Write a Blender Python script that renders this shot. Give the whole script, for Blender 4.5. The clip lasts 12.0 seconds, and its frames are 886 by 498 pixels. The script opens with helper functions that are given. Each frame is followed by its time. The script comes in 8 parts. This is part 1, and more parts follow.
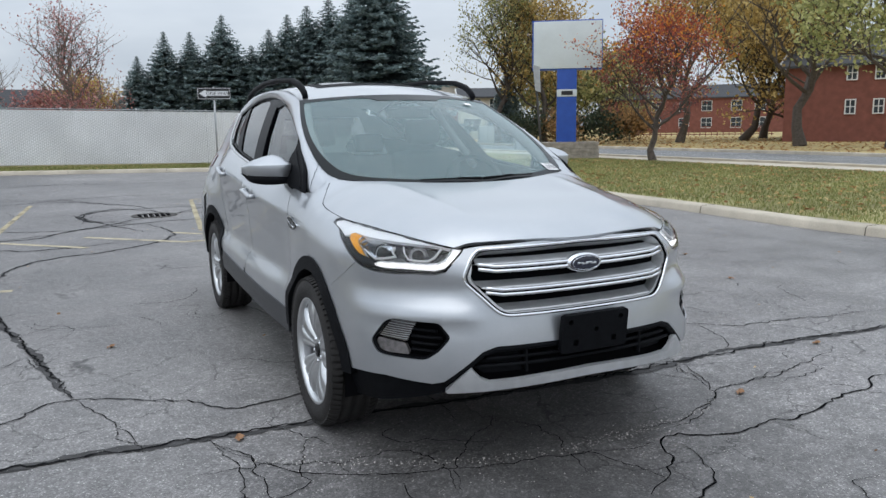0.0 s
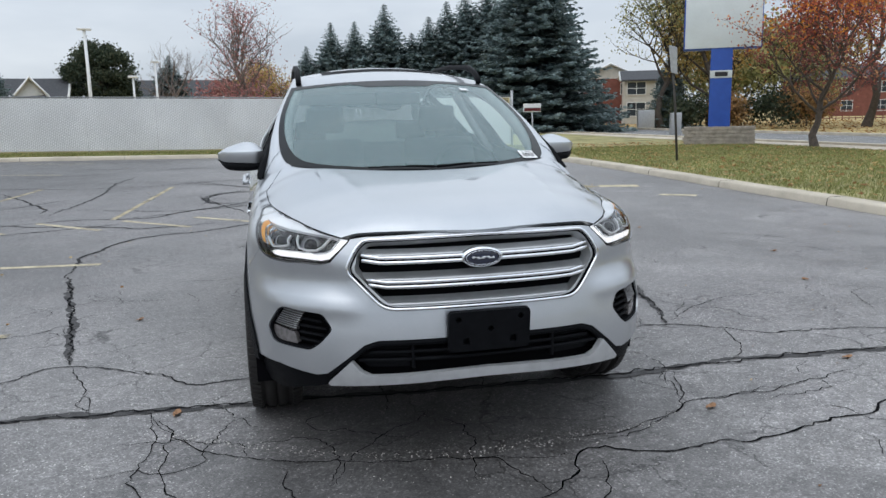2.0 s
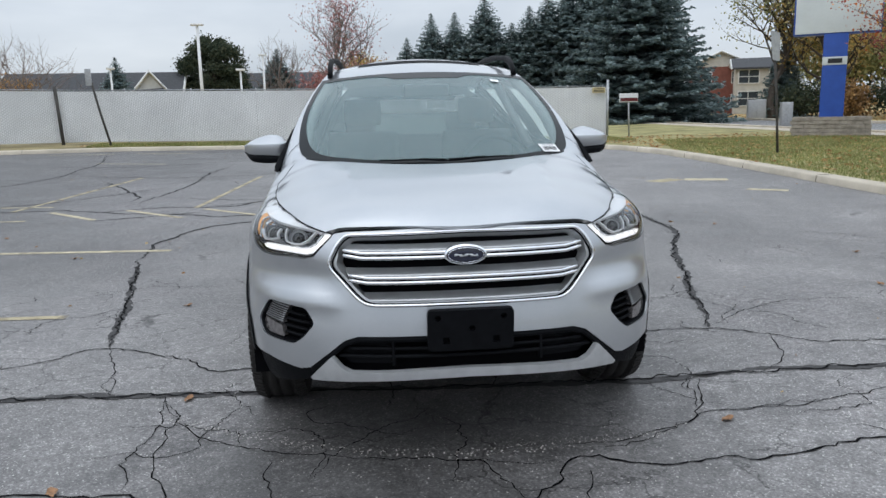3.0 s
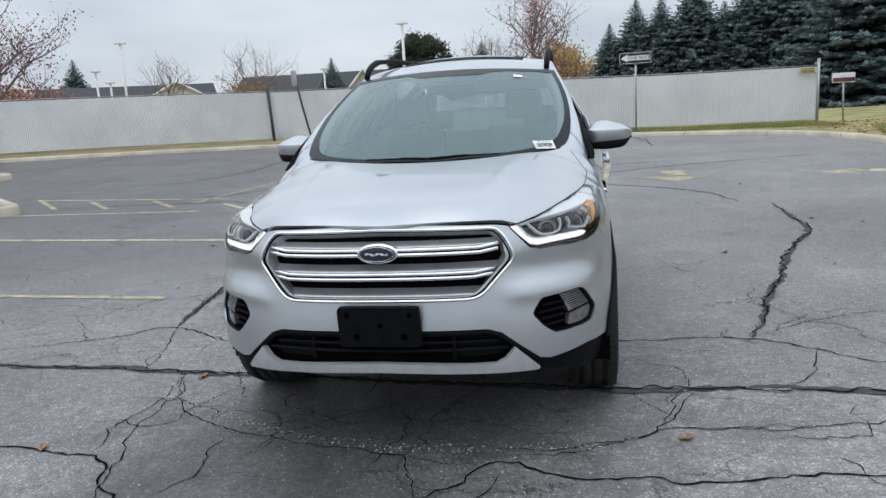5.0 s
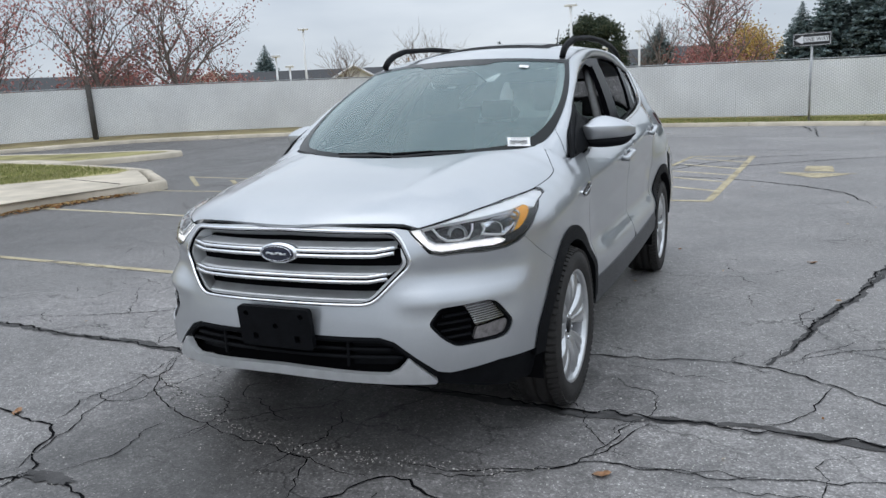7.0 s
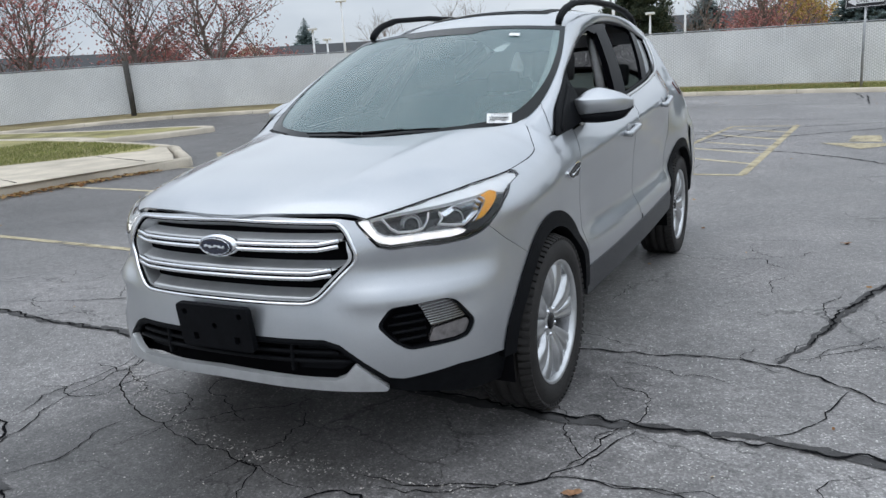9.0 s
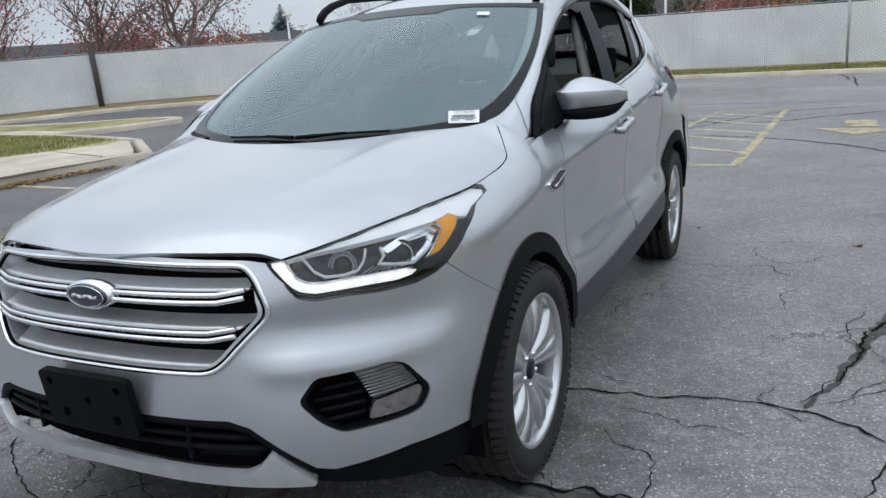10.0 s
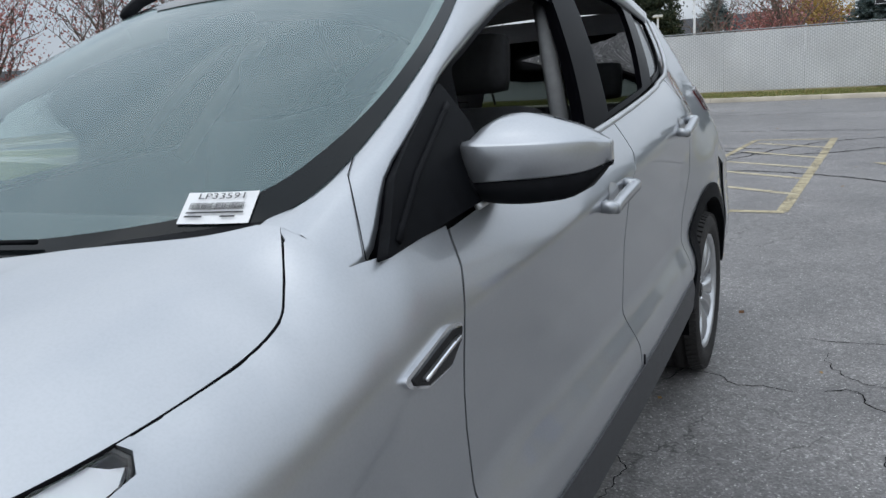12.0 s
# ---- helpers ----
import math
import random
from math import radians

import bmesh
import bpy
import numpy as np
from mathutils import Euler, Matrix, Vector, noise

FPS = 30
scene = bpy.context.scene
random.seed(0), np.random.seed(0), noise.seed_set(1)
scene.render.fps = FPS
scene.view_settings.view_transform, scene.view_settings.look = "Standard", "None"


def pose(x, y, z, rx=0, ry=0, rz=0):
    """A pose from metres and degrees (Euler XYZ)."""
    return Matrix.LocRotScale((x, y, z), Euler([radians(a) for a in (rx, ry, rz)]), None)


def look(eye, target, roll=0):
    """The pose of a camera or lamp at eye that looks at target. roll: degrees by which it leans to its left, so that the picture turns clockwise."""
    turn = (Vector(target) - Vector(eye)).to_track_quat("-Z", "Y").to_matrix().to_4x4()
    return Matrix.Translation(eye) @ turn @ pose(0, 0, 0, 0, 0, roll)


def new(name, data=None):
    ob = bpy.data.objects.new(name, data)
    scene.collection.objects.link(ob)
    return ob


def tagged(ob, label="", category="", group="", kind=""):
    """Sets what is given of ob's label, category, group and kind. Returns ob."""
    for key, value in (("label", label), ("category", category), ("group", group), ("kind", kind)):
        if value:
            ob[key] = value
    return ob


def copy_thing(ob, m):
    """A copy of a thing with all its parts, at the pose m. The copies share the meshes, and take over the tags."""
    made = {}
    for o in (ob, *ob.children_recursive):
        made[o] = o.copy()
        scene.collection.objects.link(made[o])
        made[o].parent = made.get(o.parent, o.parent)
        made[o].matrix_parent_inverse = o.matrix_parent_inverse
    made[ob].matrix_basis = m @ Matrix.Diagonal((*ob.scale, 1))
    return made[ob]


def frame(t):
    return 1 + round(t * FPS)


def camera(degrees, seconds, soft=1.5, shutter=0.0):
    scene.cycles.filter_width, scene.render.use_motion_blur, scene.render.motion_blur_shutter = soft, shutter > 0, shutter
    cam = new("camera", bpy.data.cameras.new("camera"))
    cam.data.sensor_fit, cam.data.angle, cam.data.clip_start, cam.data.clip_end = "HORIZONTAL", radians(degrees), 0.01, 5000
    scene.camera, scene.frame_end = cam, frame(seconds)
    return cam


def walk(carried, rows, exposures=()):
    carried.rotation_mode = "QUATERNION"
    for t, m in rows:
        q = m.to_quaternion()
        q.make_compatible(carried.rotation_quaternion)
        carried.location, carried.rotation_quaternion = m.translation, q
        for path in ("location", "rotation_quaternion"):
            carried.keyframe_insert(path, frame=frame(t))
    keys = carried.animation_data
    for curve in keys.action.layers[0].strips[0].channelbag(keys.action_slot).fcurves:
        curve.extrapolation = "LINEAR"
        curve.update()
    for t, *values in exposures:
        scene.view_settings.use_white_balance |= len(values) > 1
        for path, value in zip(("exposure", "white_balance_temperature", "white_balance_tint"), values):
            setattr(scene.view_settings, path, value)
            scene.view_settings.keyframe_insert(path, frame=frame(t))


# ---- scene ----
cam = camera(60.8, 12.0)
PATH = [
    (0, (-1.759, -3.244, 1.312), (-0.905, -1.464, 0.994), -0.8),
    (0.5, (-1.502, -3.365, 1.309), (-0.733, -1.547, 0.987), -1.1),
    (1, (-1.259, -3.382, 1.291), (-0.587, -1.527, 0.962), -1.1),
    (1.5, (-1.049, -3.391, 1.311), (-0.487, -1.501, 0.973), -1.1),
    (2, (-0.756, -3.498, 1.301), (-0.314, -1.578, 0.952), -1.2),
    (2.5, (-0.53, -3.503, 1.277), (-0.217, -1.56, 0.915), -1.2),
    (3, (-0.32, -3.5, 1.301), (-0.143, -1.542, 0.934), -1.4),
    (3.2, (-0.207, -3.514, 1.296), (-0.086, -1.552, 0.928), -1.5),
    (5, (0.76, -3.49, 1.303), (0.384, -1.561, 0.932), -3.2),
    (5.5, (0.992, -3.38, 1.288), (0.49, -1.48, 0.916), -3.4),
    (6, (1.22, -3.254, 1.31), (0.606, -1.388, 0.935), -3.4),
    (6.5, (1.488, -3.197, 1.311), (0.773, -1.368, 0.93), -3.2),
    (7, (1.648, -3.059, 1.301), (0.841, -1.271, 0.911), -2.8),
    (7.5, (1.836, -2.968, 1.308), (0.951, -1.219, 0.909), -2.7),
    (7.7, (1.91, -2.941, 1.301), (1.009, -1.201, 0.897), -2.6),
    (9.5, (1.711, -2.428, 1.292), (0.815, -0.704, 0.815), -4.3),
    (10, (1.61, -2.085, 1.294), (0.743, -0.352, 0.8), -4.4),
    (10.5, (1.495, -1.73, 1.292), (0.623, -0.001, 0.792), -4.2),
    (11, (1.473, -1.331, 1.277), (0.6, 0.397, 0.774), -3.7),
    (11.5, (1.443, -0.96, 1.266), (0.545, 0.76, 0.783), -3.7),
    (12, (1.349, -0.551, 1.245), (0.417, 1.165, 0.812), -4.4),
]
walk(cam, [(t, look(eye, target, roll)) for t, eye, target, roll in PATH], [(0, 0.05), (9.5, 0.08), (10.5, -0.02), (12, -0.12)])

from mathutils.geometry import delaunay_2d_cdt

# ---- light ----
world = bpy.data.worlds.new("world")
scene.world = world
world.use_nodes = True
wn = world.node_tree
wn.nodes.clear()
w_out = wn.nodes.new("ShaderNodeOutputWorld")
w_bg = wn.nodes.new("ShaderNodeBackground")
w_co = wn.nodes.new("ShaderNodeTexCoord")
w_map = wn.nodes.new("ShaderNodeMapping")
w_map.inputs["Scale"].default_value = (1.0, 1.0, 3.5)
w_noise = wn.nodes.new("ShaderNodeTexNoise")
w_noise.inputs["Scale"].default_value = 2.4
w_noise.inputs["Detail"].default_value = 5.0
w_noise.inputs["Roughness"].default_value = 0.5
w_ramp = wn.nodes.new("ShaderNodeValToRGB")
w_ramp.color_ramp.elements[0].position = 0.32
w_ramp.color_ramp.elements[0].color = (0.46, 0.52, 0.60, 1)
w_ramp.color_ramp.elements[1].position = 0.68
w_ramp.color_ramp.elements[1].color = (0.70, 0.755, 0.82, 1)
wn.links.new(w_co.outputs["Generated"], w_map.inputs["Vector"])
wn.links.new(w_map.outputs["Vector"], w_noise.inputs["Vector"])
wn.links.new(w_noise.outputs["Fac"], w_ramp.inputs["Fac"])
w_sky = wn.nodes.new("ShaderNodeTexSky")
w_sky.sky_type, w_sky.sun_disc, w_sky.sun_elevation, w_sky.sun_rotation = "NISHITA", False, radians(50), radians(200)
w_dim = wn.nodes.new("ShaderNodeVectorMath")
w_dim.operation = "SCALE"
w_dim.inputs["Scale"].default_value = 0.08
w_mix = wn.nodes.new("ShaderNodeMix")
w_mix.data_type = "RGBA"
w_mix.inputs[0].default_value = 0.92
wn.links.new(w_sky.outputs["Color"], w_dim.inputs[0])
wn.links.new(w_dim.outputs["Vector"], w_mix.inputs[6])
wn.links.new(w_ramp.outputs["Color"], w_mix.inputs[7])
# an overcast sky is brighter overhead than at the horizon
w_sep = wn.nodes.new("ShaderNodeSeparateXYZ")
wn.links.new(w_co.outputs["Generated"], w_sep.inputs["Vector"])
w_up = wn.nodes.new("ShaderNodeMath")
w_up.operation, w_up.use_clamp = "MAXIMUM", False
w_up.inputs[1].default_value = 0.0
wn.links.new(w_sep.outputs["Z"], w_up.inputs[0])
w_rise = wn.nodes.new("ShaderNodeMath")
w_rise.operation = "MULTIPLY_ADD"
w_rise.inputs[1].default_value, w_rise.inputs[2].default_value = 1.05, 0.72
wn.links.new(w_up.outputs["Value"], w_rise.inputs[0])
w_cie = wn.nodes.new("ShaderNodeVectorMath")
w_cie.operation = "SCALE"
wn.links.new(w_mix.outputs[2], w_cie.inputs[0])
wn.links.new(w_rise.outputs["Value"], w_cie.inputs["Scale"])
wn.links.new(w_cie.outputs["Vector"], w_bg.inputs["Color"])
w_bg.inputs["Strength"].default_value = 1.35
wn.links.new(w_bg.outputs["Background"], w_out.inputs["Surface"])
sun = new("sun", bpy.data.lights.new("sun", "SUN"))
sun.data.energy, sun.data.angle, sun.data.color = 0.5, radians(60), (1.0, 0.98, 0.95)
sun.matrix_world = look((0, 0, 20), (6, 9, 0))

# ---- materials ----
def nodes_of(name):
    m = bpy.data.materials.new(name)
    m.use_nodes = True
    return m, m.node_tree.nodes, m.node_tree.links, m.node_tree.nodes["Principled BSDF"]


def noise_node(nt, scale, detail=4.0, rough=0.55, space="Object"):
    co = nt.nodes.new("ShaderNodeTexCoord")
    n = nt.nodes.new("ShaderNodeTexNoise")
    n.inputs["Scale"].default_value, n.inputs["Detail"].default_value, n.inputs["Roughness"].default_value = scale, detail, rough
    nt.links.new(co.outputs[space], n.inputs["Vector"])
    return n


def ramp_node(nt, source, stops):
    r = nt.nodes.new("ShaderNodeValToRGB")
    el = r.color_ramp.elements
    while len(el) < len(stops):
        el.new(0.5)
    for e, (p, c) in zip(el, stops):
        e.position, e.color = p, (*c, 1) if len(c) == 3 else c
    nt.links.new(source, r.inputs["Fac"])
    return r


def mix_node(nt, fac, a, b, blend="MIX"):
    m = nt.nodes.new("ShaderNodeMix")
    m.data_type, m.blend_type = "RGBA", blend
    for key, v in (("Factor", fac), ("A", a), ("B", b)):
        sock = [i for i in m.inputs if i.name == key and i.enabled][0]
        if isinstance(v, (int, float)):
            sock.default_value = v
        elif isinstance(v, tuple):
            sock.default_value = (*v, 1) if len(v) == 3 else v
        else:
            nt.links.new(v, sock)
    return [o for o in m.outputs if o.enabled][0]


def bump_node(nt, height, strength, distance=0.01):
    b = nt.nodes.new("ShaderNodeBump")
    b.inputs["Strength"].default_value, b.inputs["Distance"].default_value = strength, distance
    nt.links.new(height, b.inputs["Height"])
    return b.outputs["Normal"]


def simple(name, colour, rough=0.5, metal=0.0, vary=0.15, scale=8.0, bump=0.0, coat=0.0, spec=0.5, fine=None, space="Object"):
    """A surface with a base colour that varies at two scales, and a little relief."""
    m, n, l, p = nodes_of(name)
    nt = m.node_tree
    a = noise_node(nt, scale, space=space)
    b = noise_node(nt, fine or scale * 14, 2.0, space=space)
    dark = tuple(c * (1 - vary) for c in colour)
    light = tuple(min(1, c * (1 + vary)) for c in colour)
    r = ramp_node(nt, a.outputs["Fac"], [(0.3, dark), (0.7, light)])
    r2 = ramp_node(nt, b.outputs["Fac"], [(0.3, (1 - vary * 0.6,) * 3), (0.7, (1.0,) * 3)])
    l.new(mix_node(nt, 1.0, r.outputs["Color"], r2.outputs["Color"], "MULTIPLY"), p.inputs["Base Color"])
    p.inputs["Roughness"].default_value, p.inputs["Metallic"].default_value = rough, metal
    p.inputs["Coat Weight"].default_value, p.inputs["Specular IOR Level"].default_value = coat, spec
    p.inputs["Coat Roughness"].default_value = 0.04
    if bump:
        l.new(bump_node(nt, b.outputs["Fac"], bump), p.inputs["Normal"])
    return m


def glass(name, tint, index=1.5, rough=0.0, dust_haze=0.0):
    """A thin pane: it lets light through by its tint and mirrors by the angle, under a haze of light painted as a
    diffuse film.
    """
    m, n, l, p = nodes_of(name)
    n.remove(p)
    t = n.new("ShaderNodeBsdfTransparent")
    t.inputs["Color"].default_value = (*tint, 1)
    g = n.new("ShaderNodeBsdfGlossy")
    g.inputs["Roughness"].default_value = rough
    g.inputs["Color"].default_value = (1, 1, 1, 1)
    f = n.new("ShaderNodeFresnel")
    f.inputs["IOR"].default_value = index
    mx = n.new("ShaderNodeMixShader")
    l.new(f.outputs["Fac"], mx.inputs["Fac"])
    l.new(t.outputs["BSDF"], mx.inputs[1])
    l.new(g.outputs["BSDF"], mx.inputs[2])
    last = mx.outputs["Shader"]
    if dust_haze:
        # an even teal diffuse layer paints the hazy sheen on the pane
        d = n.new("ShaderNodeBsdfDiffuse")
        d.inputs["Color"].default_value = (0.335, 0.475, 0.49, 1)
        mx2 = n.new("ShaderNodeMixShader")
        mx2.inputs["Fac"].default_value = dust_haze
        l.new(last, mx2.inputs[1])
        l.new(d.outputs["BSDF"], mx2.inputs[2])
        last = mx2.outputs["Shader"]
    l.new(last, n["Material Output"].inputs["Surface"])
    return m


def emitter(name, colour, strength):
    m, n, l, p = nodes_of(name)
    p.inputs["Base Color"].default_value = (*colour, 1)
    p.inputs["Emission Color"].default_value = (*colour, 1)
    p.inputs["Emission Strength"].default_value = strength
    return m


def paint_material():
    """Silver metallic paint under clear lacquer, with a film of road dust and dried drops."""
    m, n, l, p = nodes_of("silver paint")
    nt = m.node_tree
    dust_haze = noise_node(nt, 5.0, 6.0, 0.6)
    speck = noise_node(nt, 260.0, 2.0)
    r = ramp_node(nt, dust_haze.outputs["Fac"], [(0.3, (0.442, 0.462, 0.488)), (0.7, (0.49, 0.505, 0.527))])
    r2 = ramp_node(nt, speck.outputs["Fac"], [(0.25, (0.95, 0.95, 0.95)), (0.6, (1, 1, 1))])
    l.new(mix_node(nt, 1.0, r.outputs["Color"], r2.outputs["Color"], "MULTIPLY"), p.inputs["Base Color"])
    p.inputs["Metallic"].default_value = 0.82
    rr = ramp_node(nt, dust_haze.outputs["Fac"], [(0.3, (0.32,) * 3), (0.75, (0.40,) * 3)])
    l.new(rr.outputs["Color"], p.inputs["Roughness"])
    p.inputs["Coat Weight"].default_value, p.inputs["Coat Roughness"].default_value = 1.0, 0.02
    return m


PAINT = paint_material()
BLACK = simple("black plastic", (0.006, 0.0065, 0.008), 0.55, 0, 0.25, 30, 0.15, 0, 0.07)
CLADDING = simple("grey-black cladding", (0.040, 0.042, 0.046), 0.42, 0, 0.2, 30, 0.1, 0, 0.4)
PILLAR_BLACK = simple("satin black", (0.003, 0.003, 0.004), 0.10, 0, 0.2, 20, 0, 0, 0.008)
FRIT = simple("black glass edge", (0.007, 0.009, 0.010), 0.08, 0, 0.1, 20, 0, 0, 0.16)
BLACK_GLOSS = simple("gloss black", (0.008, 0.008, 0.009), 0.12, 0, 0.2, 20, 0, 0, 0.3)
SATIN = simple("satin silver plastic", (0.58, 0.59, 0.60), 0.36, 0.6, 0.08, 20)
CHROME = simple("chrome", (0.80, 0.81, 0.83), 0.08, 1.0, 0.05, 20)
# matte white painted for the sky mirrored in the lamps' chrome
SATIN_BRIGHT = simple("sky-white reflector", (0.94, 0.945, 0.95), 0.30, 0.0, 0.02, 20)
RUBBER = simple("tyre rubber", (0.017, 0.015, 0.014), 0.75, 0, 0.35, 12, 0.25)
RIM = simple("machined alloy", (0.62, 0.63, 0.64), 0.28, 0.85, 0.12, 15)
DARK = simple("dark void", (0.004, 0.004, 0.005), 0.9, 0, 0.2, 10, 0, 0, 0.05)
FOG_GLASS = simple("lamp glass over a reflector", (0.24, 0.225, 0.225), 0.18, 0.6, 0.35, 45)
BARREL = simple("shaded inner rim", (0.34, 0.34, 0.35), 0.4, 0.8, 0.2, 12)
TRIM = simple("dark cloth", (0.022, 0.022, 0.024), 0.8, 0, 0.25, 40, 0.2)
DASH = simple("dashboard", (0.03, 0.031, 0.033), 0.6, 0, 0.2, 40, 0.2)
GREYTRIM = simple("grey interior trim", (0.30, 0.30, 0.30), 0.7, 0, 0.1, 30)
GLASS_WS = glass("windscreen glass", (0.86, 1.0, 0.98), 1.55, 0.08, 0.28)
GLASS_SIDE = glass("side glass", (0.80, 0.88, 0.87), 1.42)
GLASS_DARK = glass("privacy glass", (0.13, 0.155, 0.15), 1.5)
LENS = glass("lamp lens", (0.92, 0.93, 0.94), 1.45)
AMBER = simple("amber reflector", (1.0, 0.43, 0.010), 0.35, 0, 0.12, 40, 0.1, 0.0, 0.2)
BLUE_ENAMEL = simple("dark blue enamel", (0.004, 0.009, 0.032), 0.15, 0, 0.1, 30, 0, 1.0)
RED_LENS = simple("red lens", (0.10, 0.006, 0.008), 0.12, 0, 0.15, 30, 0, 1.0)
WHITE_CARD = simple("white card", (0.80, 0.80, 0.80), 0.6, 0, 0.05, 30)
INK = simple("ink", (0.02, 0.02, 0.022), 0.7, 0, 0.1, 30)
LED = emitter("running light", (0.92, 0.91, 0.90), 0.55)
LED_SPOT = emitter("running light diode", (1.0, 0.98, 0.95), 1.6)


# ---- mesh helpers ----
def finish(name, bm, material, parent=None, label="", smooth=True):
    me = bpy.data.meshes.new(name)
    for f in bm.faces:
        f.smooth = smooth
    bm.to_mesh(me)
    bm.free()
    for mm in material if isinstance(material, (list, tuple)) else (material,):
        me.materials.append(mm)
    ob = new(name, me)
    if parent:
        ob.parent = parent
    if label:
        ob["label"] = label
    return ob


def part(name, bm, material, parent, label="", smooth=True):
    return finish(name, bm, material, parent, label, smooth)


def empty(name, place=(0, 0, 0), turn=0.0):
    ob = new(name)
    ob.matrix_world = pose(*place, 0, 0, turn)
    return ob


def add_box(bm, lo, hi, bevel=0.0, m=None):
    r = bmesh.ops.create_cube(bm, size=1.0)
    c = [(a + b) / 2 for a, b in zip(lo, hi)]
    d = [b - a for a, b in zip(lo, hi)]
    bmesh.ops.transform(bm, matrix=Matrix.Translation(c) @ Matrix.Diagonal((*d, 1)), verts=r["verts"])
    vs = r["verts"]
    if bevel:
        es = list({e for v in vs for e in v.link_edges})
        g = bmesh.ops.bevel(bm, geom=es, offset=bevel, segments=2, affect="EDGES", profile=0.7)
        vs = list({v for f in g["faces"] for v in f.verts} | {v for v in vs if v.is_valid})
        if m:
            vs = list({v for v in vs if v.is_valid})
    if m:
        bmesh.ops.transform(bm, matrix=m, verts=vs)
    return vs


def box(lo, hi, bevel=0.0):
    bm = bmesh.new()
    add_box(bm, lo, hi, bevel)
    return bm


def add_tube(bm, pts, radii, sides=8, cap=True, profile=None, up=None):
    """A tube along points; radii one or many; profile: a closed outline (across, up) in place of a circle."""
    pts = [Vector(p) for p in pts]
    rings = []
    last = None
    for i, p in enumerate(pts):
        t = (pts[min(i + 1, len(pts) - 1)] - pts[max(i - 1, 0)])
        t = t.normalized() if t.length > 1e-9 else Vector((0, 0, 1))
        u = up[i] if isinstance(up, list) else up
        if u is None:
            u = last if last is not None else (Vector((0, 0, 1)) if abs(t.z) < 0.9 else Vector((1, 0, 0)))
        u = Vector(u)
        a = t.cross(u)
        a = a.normalized() if a.length > 1e-6 else t.orthogonal().normalized()
        b = a.cross(t).normalized()
        last = b
        r = radii[i] if isinstance(radii, (list, tuple)) else radii
        shape = profile or [(math.cos(2 * math.pi * k / sides), math.sin(2 * math.pi * k / sides)) for k in range(sides)]
        rings.append([bm.verts.new(p + a * (c * r) + b * (d * r)) for c, d in shape])
    k = len(rings[0])
    for r0, r1 in zip(rings, rings[1:]):
        for j in range(k):
            bm.faces.new((r0[j], r0[(j + 1) % k], r1[(j + 1) % k], r1[j]))
    if cap:
        bm.faces.new(rings[0][::-1])
        bm.faces.new(rings[-1])
    return rings


def tube(pts, radii, sides=8, profile=None, up=None):
    bm = bmesh.new()
    add_tube(bm, pts, radii, sides, True, profile, up)
    return bm


def add_loft(bm, rows, closed=False):
    g = [[bm.verts.new(p) for p in row] for row in rows]
    for a, b in zip(g, g[1:]):
        n = len(a)
        for j in range(n if closed else n - 1):
            bm.faces.new((a[j], a[(j + 1) % n], b[(j + 1) % n], b[j]))
    return g


def loft(rows, closed=False):
    bm = bmesh.new()
    add_loft(bm, rows, closed)
    return bm


def add_lathe(bm, prof, sides, axis="x", centre=(0, 0, 0)):
    """Turn a profile of (along, radius) about an axis."""
    rows = []
    for k in range(sides):
        a = 2 * math.pi * k / sides
        row = []
        for h, r in prof:
            c, s = r * math.cos(a), r * math.sin(a)
            v = (h, c, s) if axis == "x" else (c, s, h)
            row.append(Vector(v) + Vector(centre))
        rows.append(row)
    rows.append(None)
    g = [[bm.verts.new(p) for p in row] for row in rows[:-1]]
    for i in range(sides):
        a, b = g[i], g[(i + 1) % sides]
        for j in range(len(prof) - 1):
            bm.faces.new((a[j], a[j + 1], b[j + 1], b[j]))
    return g


def lathe(prof, sides=32, axis="z", centre=(0, 0, 0)):
    bm = bmesh.new()
    add_lathe(bm, prof, sides, axis, centre)
    bmesh.ops.recalc_face_normals(bm, faces=bm.faces)
    return bm


# ---- body surface functions: x to the car's left, y to its tail, z up ----
def curve(xs, ys, v):
    """Smooth curve through a few stations."""
    n = len(xs)
    if v <= xs[0]:
        return ys[0]
    if v >= xs[-1]:
        return ys[-1]
    i = 0
    while v > xs[i + 1]:
        i += 1
    h = xs[i + 1] - xs[i]
    d = (ys[i + 1] - ys[i]) / h
    m0 = d if i == 0 else 0.5 * (d + (ys[i] - ys[i - 1]) / (xs[i] - xs[i - 1]))
    m1 = d if i == n - 2 else 0.5 * (d + (ys[i + 2] - ys[i + 1]) / (xs[i + 2] - xs[i + 1]))
    u = (v - xs[i]) / h
    return ((2 * u**3 - 3 * u**2 + 1) * ys[i] + (u**3 - 2 * u**2 + u) * h * m0
            + (3 * u**2 - 2 * u**3) * ys[i + 1] + (u**3 - u**2) * h * m1)


def step(a, b, v):
    u = min(1.0, max(0.0, (v - a) / (b - a)))
    return u * u * (3 - 2 * u)


REF_W, NOSE, NOSE_L, POWER, TAIL = 0.86, -0.88, 0.75, 2.6, 3.05


